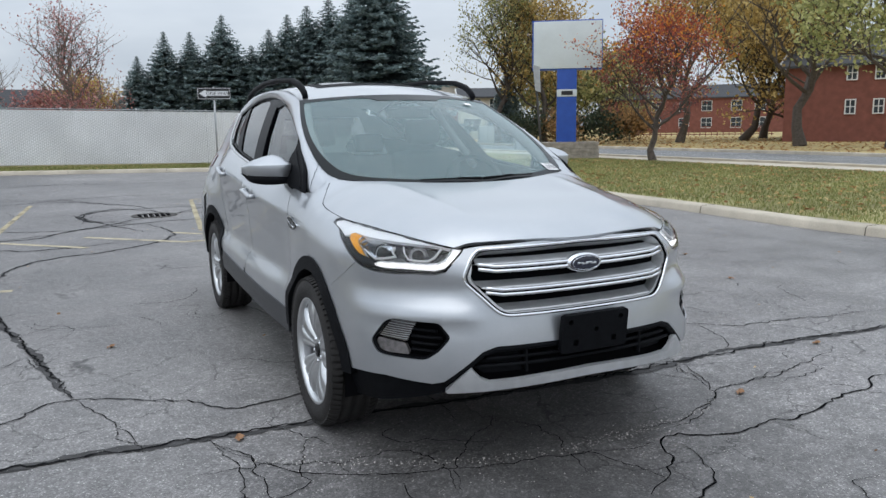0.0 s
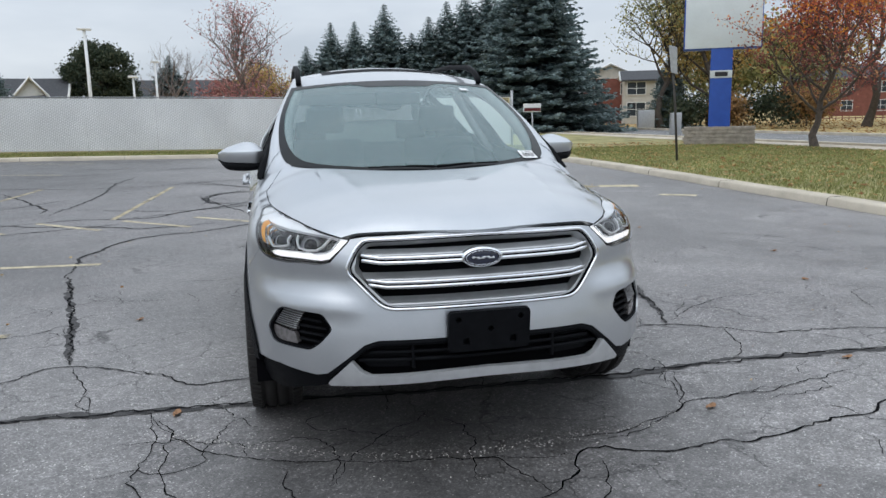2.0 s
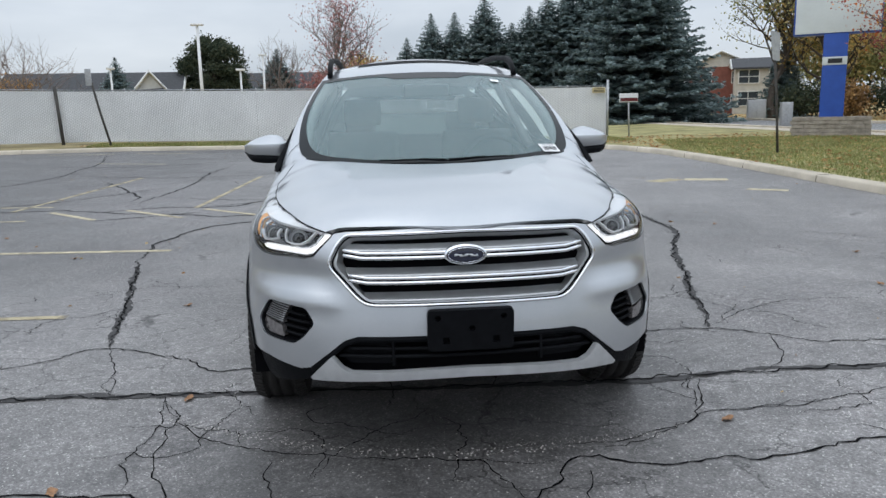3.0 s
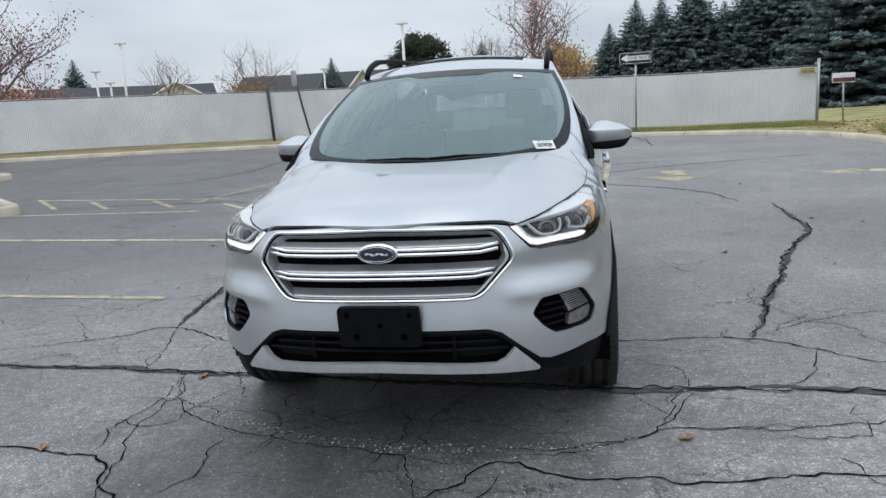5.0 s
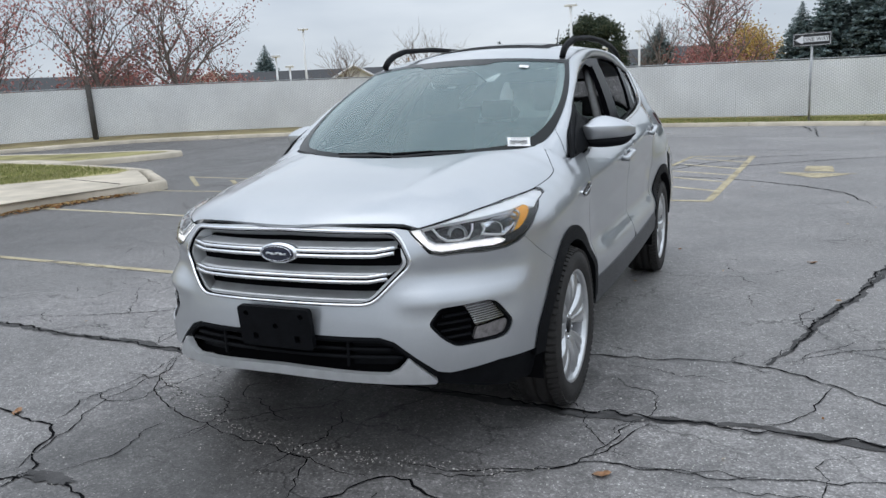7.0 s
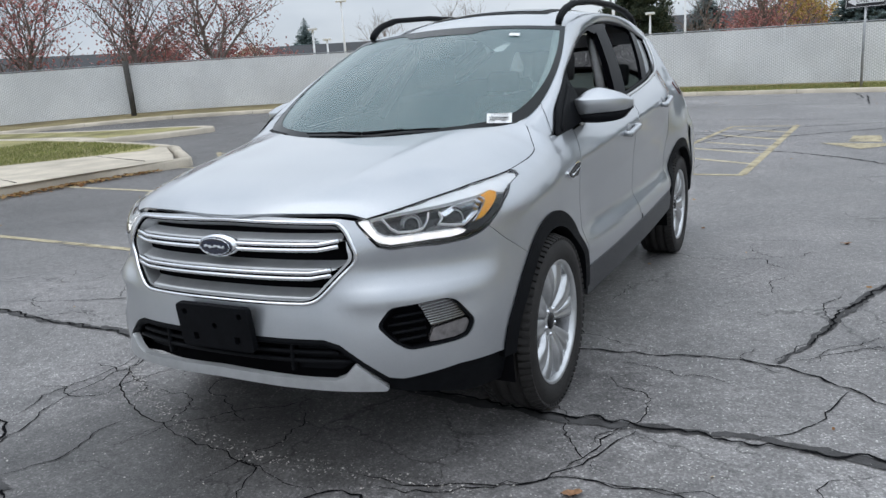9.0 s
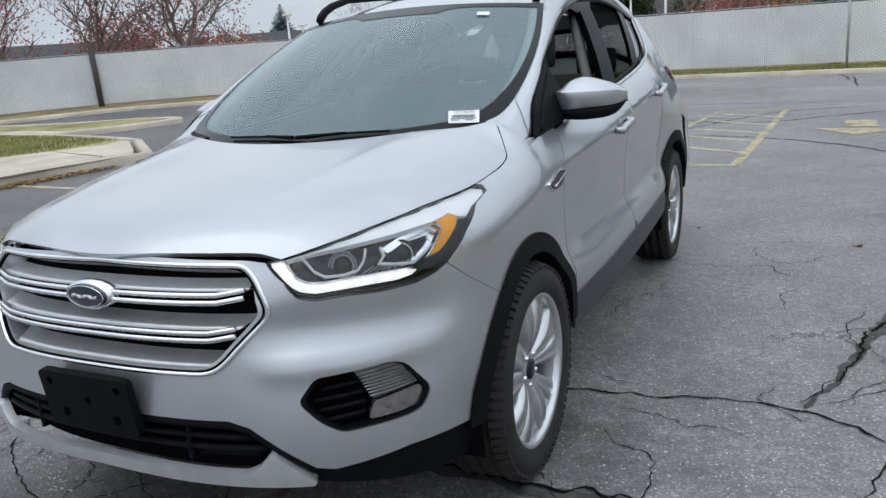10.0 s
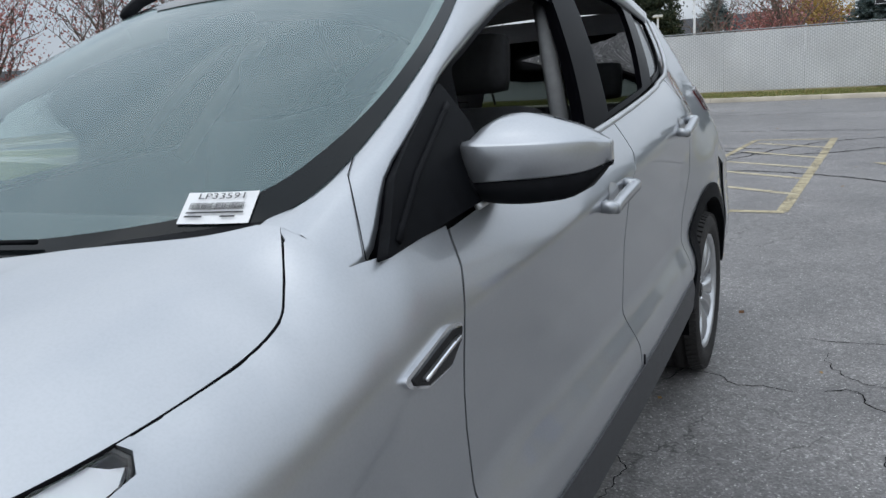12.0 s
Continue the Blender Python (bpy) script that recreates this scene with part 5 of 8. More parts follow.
# roof skin
rows = []
for i in range(25):
    y = 1.06 + 2.06 * i / 24
    e = roof_edge(y)
    crown = 0.035 + 0.02 * step(1.06, 1.8, y)
    lead = -0.11 * (1 - i / 24) ** 3
    rows.append([Vector((e.x * u, y + lead * (1 - u * u), e.z + crown * (1 - u * u))) for u in np.linspace(-1, 1, 21)])
part("roof", loft(rows), PAINT, car, "silver roof")
part("sunroof", outward(loft([[p + Vector((0, 0, 0.006)) for p in row[4:17]] for row in rows[5:14]])), GLASS_DARK, car, "dark glass sunroof panel")
part("sunroof_seal", loft([[p + Vector((0, 0, 0.003)) for p in row[3:18]] for row in rows[4:15]]), BLACK, car)
part("aerial", tube([(0.0, 2.95, 1.58), (0.0, 3.0, 1.72), (0.0, 3.05, 1.80)], [0.008, 0.004, 0.003], 6), BLACK, car, "thin black roof aerial")
# tailgate and lamps
rows = []
for i in range(25):
    z = 1.50 - 1.08 * i / 24
    y_tail = curve((0.42, 0.75, 1.0, 1.2, 1.50), (3.54, 3.62, 3.57, 3.46, 3.17), z)
    y_side = 3.13 if z < 0.80 else curve((0.80, 0.86, 1.20, 1.43, 1.50), (3.13, 2.90, 2.90, 3.00, 3.08), z)
    w = min(wall(at(2.95), z)[0], 2.0) if z < 1.2 else curve((1.2, 1.3, 1.43, 1.50), (wall(at(2.95), 1.2)[0], 0.635, 0.545, 0.49), z)
    row = []
    for k in range(25):
        a = math.pi * (k / 24 - 0.5)
        row.append(Vector(((w - 0.005) * math.copysign(abs(math.sin(a)) ** 0.55, math.sin(a)), y_side + (y_tail - y_side) * abs(math.cos(a)) ** 0.55, z)))
    rows.append(row)
# the rear glass fills the middle of the upper tailgate
gate, pane = bmesh.new(), bmesh.new()
for bm, inside in ((gate, False), (pane, True)):
    g = [[bm.verts.new(p) for p in row] for row in rows]
    for i in range(24):
        for k in range(24):
            if (2 <= i < 10 and 4 <= k < 20) == inside:
                bm.faces.new((g[i][k], g[i][k + 1], g[i + 1][k + 1], g[i + 1][k]))
    bmesh.ops.delete(bm, geom=[v for v in bm.verts if not v.link_faces], context="VERTS")
tailgate = part("tailgate", gate, PAINT, car, "silver tailgate")
part("rear_screen", pane, GLASS_DARK, tailgate, "dark tinted rear screen")
for side in (1, -1):
    part("tail_light", sheet(rounded([(at(3.02), 1.12), (PLAN[230, 0], 1.13), (PLAN[252, 0], 1.12), (PLAN[252, 0], 0.98), (at(3.06), 1.03)], 0.02), side_wall(side), (), 0.04, 0.02, 0.006), RED_LENS, car, "dark red tail light")

# wipers
for x0, x1, k in ((0.10, 0.52, 0), (-0.42, 0.12, 1)):
    pts = [ws(u, 0.004 + 0.012 * math.sin(math.pi * (u - x0) / (x1 - x0))) + Vector((0, -0.008, 0.010)) for u in np.linspace(x0, x1, 15)]
    wiper = part("wiper", tube(pts, 0.004, 6), BLACK, car, "black windscreen wiper")
    pts = [ws(u, 0.002 + 0.012 * t) + Vector((0, -0.012, 0.015)) for t, u in zip(np.linspace(0, 1, 9), np.linspace(x0 - 0.05 + 0.5 * k, (x0 + x1) / 2, 9))]
    part("wiper_arm", tube(pts, [0.008 - 0.0005 * i for i in range(9)], 6), BLACK, wiper)

# stock sticker inside the windscreen, and a small one at the top
TAG = ((0.762, 0.012), (0.897, -0.018), (0.868, 0.070), (0.732, 0.091))


def on_sticker(a, b, lift=0.0065):
    """A place on the sticker: a across, b up."""
    u, v = (sum(w * c[i] for w, c in zip(((1 - a) * (1 - b), a * (1 - b), a * b, (1 - a) * b), TAG)) for i in (0, 1))
    return ws(u, v) + Vector((0.2 * lift, -lift, lift))


sticker = part("sticker", loft([[on_sticker(a, b, 0.004) for a in np.linspace(0, 1, 7)] for b in np.linspace(0, 1, 5)]), WHITE_CARD, car, "white stock sticker with a bar code")


def glyphs(text, parent, material, place, a0, a1, b0, b1):
    """Words set in the built-in font, bent onto a small sticker."""
    cu = bpy.data.curves.new("words", "FONT")
    cu.body, cu.resolution_u = text, 2
    ob = new("words_tmp", cu)
    me = bpy.data.meshes.new_from_object(ob.evaluated_get(bpy.context.evaluated_depsgraph_get()))
    bpy.data.objects.remove(ob)
    xs = [v.co.x for v in me.vertices]
    ys = [v.co.y for v in me.vertices]
    for v in me.vertices:
        a = a0 + (a1 - a0) * (v.co.x - min(xs)) / (max(xs) - min(xs))
        b = b0 + (b1 - b0) * (v.co.y - min(ys)) / (max(ys) - min(ys))
        v.co = place(a, b)
    me.materials.append(material)
    ob = new("lettering", me)
    ob.parent = parent
    return ob


bpy.context.view_layer.update()
glyphs("LP33591", sticker, INK, on_sticker, 0.20, 0.84, 0.74, 0.92)
bars = bmesh.new()
pos = 0.12
while pos < 0.88:
    wd = random.choice((0.006, 0.010, 0.014))
    add_loft(bars, [[on_sticker(pos, 0.40), on_sticker(pos + wd, 0.40)], [on_sticker(pos, 0.62), on_sticker(pos + wd, 0.62)]])
    pos += wd + random.choice((0.006, 0.009))
part("bar_code", bars, INK, sticker)
lines = bmesh.new()
for a0, a1, b in ((0.1, 0.9, 0.28), (0.1, 0.35, 0.16), (0.6, 0.8, 0.16)):
    add_loft(lines, [[on_sticker(a0, b), on_sticker(a1, b)], [on_sticker(a0, b + 0.05), on_sticker(a1, b + 0.05)]])
part("small_print", lines, INK, sticker, "unreadable small print")
part("inspection_tag", sheet([(0.60, 0.86), (0.68, 0.855), (0.68, 0.89), (0.60, 0.895)], lambda u, v: ws(u, v) - Vector((0, 0.010, -0.004)), (), 0.03, 0.0), WHITE_CARD, car, "small pale tag at the screen's top")

# ---- interior and underside ----
# plain dark boxes added to block light under the car and bonnet
part("undertray_block", box((-0.56, -0.78, 0.335), (0.56, -0.55, 0.37), 0.01), DARK, car)
part("underbody_block", box((-0.64, -0.42, 0.23), (0.64, 3.30, 0.42), 0.03), DARK, car)
part("bay_block", box((-0.56, -0.68, 0.40), (0.56, 0.15, 0.84), 0.05), DARK, car)
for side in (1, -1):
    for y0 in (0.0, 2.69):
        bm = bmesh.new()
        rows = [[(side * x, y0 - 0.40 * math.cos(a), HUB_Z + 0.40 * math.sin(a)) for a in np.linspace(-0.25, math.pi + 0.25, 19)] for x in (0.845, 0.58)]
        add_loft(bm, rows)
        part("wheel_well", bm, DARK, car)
    rows = [[mirrored((wall(at(y), z)[0] - 0.05, y, z), side) for y in np.linspace(0.42, 3.0, 9)] for z in np.linspace(0.3, 1.0, 6)]
    rows.append([mirrored((cabin(y, belt(y)) - 0.03, y, belt(y) - 0.01), side) for y in np.linspace(0.42, 3.0, 9)])
    part("door_lining", loft(rows), TRIM, car, "black door lining")
rows = []
for y, z in ((0.06, 0.98), (0.20, 1.035), (0.36, 1.045), (0.52, 1.02), (0.60, 0.94), (0.60, 0.62)):
    rows.append([Vector((0.74 * u, y + 0.10 * u * u, z - 0.015 * u * u)) for u in np.linspace(-1, 1, 15)])
part("dashboard", loft(rows), DASH, car, "dark grey dashboard")


def seat_mesh(w, back_h):
    bm = bmesh.new()
    add_box(bm, (-w / 2, -0.25, 0.0), (w / 2, 0.28, 0.16), 0.05)
    add_box(bm, (-w / 2 + 0.02, -0.07, 0.0), (w / 2 - 0.02, 0.07, back_h), 0.055, Matrix.Translation((0, 0.30, 0.10)) @ pose(0, 0, 0, -16).to_4x4())
    return bm


for x in (0.37, -0.37):
    seat = part("seat", seat_mesh(0.50, 0.62), TRIM, car, "black cloth front seat")
    seat.location = (x, 1.00, 0.46)
    hr = bmesh.new()
    add_box(hr, (-0.12, -0.045, 0.0), (0.12, 0.045, 0.17), 0.044, Matrix.Translation((0, 0.485, 0.74)) @ pose(0, 0, 0, -10).to_4x4())
    head = part("headrest", hr, TRIM, seat)
bench = part("rear_bench", seat_mesh(1.25, 0.60), TRIM, car, "black cloth rear bench")
bench.location = (0, 2.15, 0.42)
for x in (-0.4, 0.4):
    hr = bmesh.new()
    add_box(hr, (-0.12, -0.045, 0.0), (0.12, 0.045, 0.15), 0.04, Matrix.Translation((x, 0.47, 0.70)) @ pose(0, 0, 0, -10).to_4x4())
    part("headrest", hr, TRIM, bench)
wheel_c = Vector((0.37, 0.72, 0.97))
wm = Matrix.Translation(wheel_c) @ pose(0, 0, 0, 65).to_4x4()
ring = [wm @ Vector((0.185 * math.cos(a), 0.185 * math.sin(a), 0)) for a in np.linspace(0, 2 * math.pi, 33)]
steer = part("steering_wheel", tube(ring, 0.016, 8), BLACK, car, "black steering wheel")
bm = bmesh.new()
add_box(bm, (-0.17, -0.02, -0.01), (0.17, 0.02, 0.012), 0.008, wm)
add_box(bm, (-0.07, -0.06, -0.01), (0.07, 0.06, 0.02), 0.015, wm)
part("steering_hub", bm, BLACK, steer)
bm = bmesh.new()
add_box(bm, (-0.13, -0.02, -0.035), (0.13, 0.02, 0.035), 0.015, Matrix.Translation((0, 0.86, 1.40)))
part("rear_view_mirror", bm, BLACK, car, "black rear view mirror")
rows = [[Vector((e.x * u * 1.03, y, e.z + 0.012 - 0.03 * u * u)) for u in np.linspace(-1, 1, 9)] for y, e in ((y, roof_edge(y)) for y in np.linspace(1.02, 3.1, 9))]
part("headlining", loft(rows), GREYTRIM, car, "grey headlining")
for side in (1, -1):
    part("pillar_trim", tube([mirrored((1.0 * ws(1, v).x - 0.045, ws(1, v).y + 0.03, ws(1, v).z - 0.01), side) for v in np.linspace(0.02, 0.98, 8)], 0.030, 8), GREYTRIM, car, "pale pillar trim")
    part("centre_pillar", tube([mirrored((cabin(1.45, 1.1) - 0.085, 1.36, 1.05), side), mirrored((cabin(1.7, 1.4) - 0.085, 1.66, 1.44), side)], 0.026, 8), GREYTRIM, car, "pale centre pillar trim")


# ---- wheels ----
def wheel_parts(owner):
    R = 0.338
    prof = [(-0.100, 0.240), (-0.112, 0.262), (-0.114, 0.290), (-0.104, 0.318), (-0.088, 0.331), (-0.06, 0.336), (-0.056, 0.328), (-0.044, 0.328), (-0.040, R),
            (-0.006, R), (-0.004, 0.329), (0.004, 0.329), (0.006, R), (0.040, R), (0.044, 0.328), (0.056, 0.328), (0.06, 0.336), (0.088, 0.331), (0.104, 0.318), (0.114, 0.290), (0.112, 0.262), (0.100, 0.240)]
    part("tyre", lathe(prof, 72, "x"), RUBBER, owner, "black tyre")
    bm = bmesh.new()
    for k in range(72):
        a = 2 * math.pi * k / 72
        for sx in (1, -1):
            m = Matrix.Rotation(a + (0.02 if sx < 0 else 0), 4, "X") @ Matrix.Translation((sx * 0.088, 0, 0.3315)) @ Matrix.Rotation(sx * 0.35, 4, "Y")
            add_box(bm, (-0.024, -0.0095, -0.008), (0.020, 0.0095, 0.005), 0, m)
    tagged(part("tread_block", bm, RUBBER, owner, smooth=False), kind="stuff")
    rim = part("rim", lathe([(0.088, 0.242), (0.100, 0.246), (0.103, 0.239), (0.094, 0.229), (0.078, 0.225)], 64, "x"), RIM, owner, "ten-spoke alloy rim")
    part("rim_barrel", lathe([(0.078, 0.225), (0.070, 0.222), (-0.02, 0.212), (-0.09, 0.220), (-0.10, 0.240)], 64, "x"), BARREL, owner)
    for k in range(10):
        pair, j = divmod(k, 2)
        a = 2 * math.pi * pair / 5 + (0.235 if j else -0.235)
        bend = 0.085 if j else -0.085
        rows = []
        for i in range(8):
            u = i / 7
            r = 0.045 + (0.230 - 0.045) * u
            wdt = 0.015 + 0.036 * u
            ang = a + bend * (u - 0.6)
            x = 0.062 + 0.022 * math.sin(math.pi * min(1, u * 0.9)) + 0.012 * u
            c, s = math.cos(ang), math.sin(ang)
            row = []
            for off, dx in ((-wdt, -0.030), (-wdt * 0.82, 0.0), (-wdt * 0.25, 0.004), (0.0, -0.006), (wdt * 0.25, 0.004), (wdt * 0.82, 0.0), (wdt, -0.030)):
                row.append(Vector((x + dx, r * c - off * s, r * s + off * c)))
            rows.append(row)
        bm = loft(rows)
        bmesh.ops.recalc_face_normals(bm, faces=bm.faces)
        part("spoke", bm, RIM, owner)
    part("rim_centre", lathe([(0.03, 0.07), (0.066, 0.062), (0.072, 0.045), (0.070, 0.032)], 32, "x"), RIM, owner)
    part("centre_cap", lathe([(0.060, 0.034), (0.076, 0.032), (0.080, 0.022), (0.081, 0.001)], 24, "x"), BLACK_GLOSS, owner, "dark centre cap")
    part("brake_disc", lathe([(0.0, 0.06), (0.018, 0.06), (0.018, 0.145), (0.0, 0.145)], 40, "x"), SATIN, owner)
    part("hub_back", lathe([(-0.03, 0.002), (-0.03, 0.205)], 40, "x"), DARK, owner)
    for k in range(5):
        a = 2 * math.pi * k / 5 + 0.6
        bm = bmesh.new()
        add_lathe(bm, [(0.055, 0.009), (0.075, 0.009), (0.078, 0.001)], 6, "x", (0, 0.052 * math.cos(a), 0.052 * math.sin(a)))
        part("wheel_nut", bm, CHROME, owner)


first = None
for side, y0 in ((1, 0.0), (1, 2.69), (-1, 0.0), (-1, 2.69)):
    m = pose(side * (0.770 if y0 < 1 else 0.750), y0, HUB_Z - (0.0 if y0 < 1 else 0.028), 14 + y0 * 40, 0, 0 if side > 0 else 180)
    if first is None:
        first = empty("wheel")
        first.parent = car
        wheel_parts(first)
        first.matrix_basis = m
    else:
        copy_thing(first, m)


# ---- plants ----
def leaf_material(name, stops, rough=0.7):
    m, n, l, p = nodes_of(name)
    nt = m.node_tree
    g = n.new("ShaderNodeNewGeometry")
    r = ramp_node(nt, g.outputs["Random Per Island"], stops)
    big = noise_node(nt, 0.9, 3)
    b = ramp_node(nt, big.outputs["Fac"], [(0.3, (0.7,) * 3), (0.7, (1.15,) * 3)])
    l.new(mix_node(nt, 1.0, r.outputs["Color"], b.outputs["Color"], "MULTIPLY"), p.inputs["Base Color"])
    p.inputs["Roughness"].default_value = rough
    p.inputs["Specular IOR Level"].default_value = 0.2
    tr = n.new("ShaderNodeBsdfTranslucent")
    l.new(p.inputs["Base Color"].links[0].from_socket, tr.inputs["Color"])
    mx = n.new("ShaderNodeMixShader")
    mx.inputs["Fac"].default_value = 0.4
    l.new(p.outputs["BSDF"], mx.inputs[1])
    l.new(tr.outputs["BSDF"], mx.inputs[2])
    l.new(mx.outputs["Shader"], n["Material Output"].inputs["Surface"])
    return m


NEEDLES = leaf_material("blue-green needles", [(0.0, (0.095, 0.138, 0.136)), (0.5, (0.18, 0.24, 0.24)), (1.0, (0.33, 0.40, 0.405))])
ORANGE_LEAF = leaf_material("orange leaves", [(0.0, (0.276, 0.063, 0.052)), (0.45, (0.483, 0.127, 0.069)), (0.8, (0.690, 0.230, 0.046)), (1.0, (0.828, 0.414, 0.057))])
RED_LEAF = leaf_material("dry red leaves", [(0.0, (0.20, 0.085, 0.085)), (0.6, (0.37, 0.155, 0.145)), (1.0, (0.47, 0.25, 0.21))])
PINK_LEAF = leaf_material("dry pink-red leaves", [(0.0, (0.30, 0.12, 0.12)), (0.6, (0.52, 0.24, 0.23)), (1.0, (0.66, 0.40, 0.36))])
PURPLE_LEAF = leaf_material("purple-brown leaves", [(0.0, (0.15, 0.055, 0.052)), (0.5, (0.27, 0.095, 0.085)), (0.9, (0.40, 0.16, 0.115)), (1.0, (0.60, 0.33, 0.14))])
WILLOW_LEAF = leaf_material("pale willow leaves", [(0.0, (0.26, 0.29, 0.12)), (0.6, (0.50, 0.52, 0.22)), (1.0, (0.72, 0.70, 0.36))])
GOLD_LEAF = leaf_material("dull gold leaves", [(0.0, (0.30, 0.20, 0.07)), (0.6, (0.55, 0.38, 0.12)), (1.0, (0.70, 0.55, 0.25))])
OLIVE_LEAF = leaf_material("olive leaves", [(0.0, (0.174, 0.196, 0.087)), (0.6, (0.377, 0.377, 0.160)), (1.0, (0.609, 0.551, 0.261))])
BROWN_LEAF = leaf_material("brown leaves", [(0.0, (0.189, 0.121, 0.068)), (0.6, (0.378, 0.223, 0.095)), (1.0, (0.567, 0.338, 0.135))])
DARK_LEAF = leaf_material("dark evergreen leaves", [(0.0, (0.035, 0.050, 0.034)), (0.6, (0.065, 0.085, 0.054)), (1.0, (0.13, 0.14, 0.085))])
TWIG = simple("grey-brown twigs", (0.19, 0.155, 0.14), 0.9, 0, 0.3, 6)
LITTER = leaf_material("fallen leaves", [(0.0, (0.24, 0.11, 0.05)), (0.5, (0.44, 0.25, 0.10)), (1.0, (0.60, 0.45, 0.22))])


def quads(name, centres, ups, rights, material, parent=None, label=""):
    """Many small diamond leaves in one mesh."""
    c, u, r = np.array(centres), np.array(ups), np.array(rights)
    v = np.stack([c - u, c + r, c + u, c - r], 1).reshape(-1, 3)
    me = bpy.data.meshes.new(name)
    me.from_pydata(v.tolist(), [], np.arange(len(v)).reshape(-1, 4).tolist())
    me.materials.append(material)
    ob = new(name, me)
    if parent:
        ob.parent = parent
    if label:
        ob["label"] = label
    return ob


def random_dirs(rng, n):
    d = rng.normal(size=(n, 3))
    return d / np.linalg.norm(d, axis=1)[:, None]


def grow(rng, h, spread, bare=0.3, limbs=9, levels=3, upright=0.5, r0=None):
    """Limbs of a broadleaved tree, as lines with radii, and the places of its twigs."""
    r0 = r0 or h * 0.022
    lines, tips = [], []
    trunk = [np.array((0.0, 0.0, 0.0))]
    for i in range(7):
        trunk.append(trunk[-1] + np.array((rng.normal() * 0.02 * h, rng.normal() * 0.02 * h, h * 0.62 / 7)))
    lines.append((trunk, [r0 * (1.25 if i == 0 else 1 - 0.11 * i) for i in range(8)]))

    def shoot(start, way, length, r, level):
        pts = [start]
        d = way / np.linalg.norm(way)
        n = 4 if level < 2 else 3
        for i in range(n):
            d = d + rng.normal(size=3) * 0.16 + np.array((0, 0, upright * 0.16))
            d /= np.linalg.norm(d)
            pts.append(pts[-1] + d * length / n)
        lines.append((pts, [max(0.004, r * (1 - 0.75 * i / n)) for i in range(n + 1)]))
        if level >= levels:
            tips.extend(pts[1:])
            return
        k = 4 if level == 0 else 5
        for j in range(k):
            u = 0.35 + 0.65 * (j + rng.random()) / k
            q = u * n
            i = min(n - 1, int(q))
            p = pts[i] + (pts[i + 1] - pts[i]) * (q - i)
            side = random_dirs(rng, 1)[0]
            side[2] = abs(side[2]) * 0.5
            shoot(p, d * 0.7 + side * 0.9, length * (0.50 + 0.2 * rng.random()), r * 0.45, level + 1)

    for j in range(limbs):
        u = bare + (1 - bare) * (j + 0.5 * rng.random()) / limbs
        q = u * 7
        i = min(6, int(q))
        p = trunk[i] + (trunk[i + 1] - trunk[i]) * (q - i)
        a = 2.4 * j + rng.random()
        lean = 0.35 + 0.9 * (1 - u)
        shoot(p, np.array((math.cos(a) * lean, math.sin(a) * lean, upright + 0.25)), spread * (0.55 + 0.5 * (1 - abs(u - 0.55))), r0 * 0.42 * (1.2 - 0.6 * u), 1)
    return lines, np.array(tips)


def limb_mesh(lines, sides=5, thin=0.0):
    bm = bmesh.new()
    for pts, radii in lines:
        if max(radii) < thin:
            continue
        add_tube(bm, pts, list(radii), 5 if radii[0] < 0.05 else 8, False)
    return bm


def leafy(name, place, h, spread, material, n_leaf, size, seed, label, category="tree", bare=0.3, limbs=9, levels=3, upright=0.5, cluster=0.35, twig=BARK, turn=0.0, lower=None):
    rng = np.random.default_rng(seed)
    lines, tips = grow(rng, h, spread, bare, limbs, levels, upright)
    flat_pts = np.array([p for pts, _ in lines for p in pts])
    kz = h / flat_pts[:, 2].max()
    kr = spread / np.percentile(np.hypot(flat_pts[:, 0], flat_pts[:, 1]), 96)
    k3 = np.array((kr, kr, kz))
    lines = [([np.array(p) * k3 for p in pts], radii) for pts, radii in lines]
    tips = tips * k3
    tree = empty(name, (place[0], place[1], place[2]), turn)
    part("trunk", limb_mesh(lines), twig, tree, "bare branching limbs" if not n_leaf else "")
    if n_leaf:
        k = rng.integers(0, len(tips), n_leaf)
        c = tips[k] + rng.normal(size=(n_leaf, 3)) * cluster
        u = random_dirs(rng, n_leaf)
        w = np.cross(u, random_dirs(rng, n_leaf))
        w /= np.linalg.norm(w, axis=1)[:, None]
        s = size * (0.6 + 0.8 * rng.random((n_leaf, 1)))
        w = w * 0.6
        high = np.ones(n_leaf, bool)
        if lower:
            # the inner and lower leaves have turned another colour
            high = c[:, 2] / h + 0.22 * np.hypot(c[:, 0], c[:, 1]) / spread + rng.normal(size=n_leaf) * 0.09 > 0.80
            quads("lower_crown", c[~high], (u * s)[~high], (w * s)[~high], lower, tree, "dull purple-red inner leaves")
        quads("crown", c[high], (u * s)[high], (w * s)[high], material, tree)
    tagged(tree, label, category)
    return tree


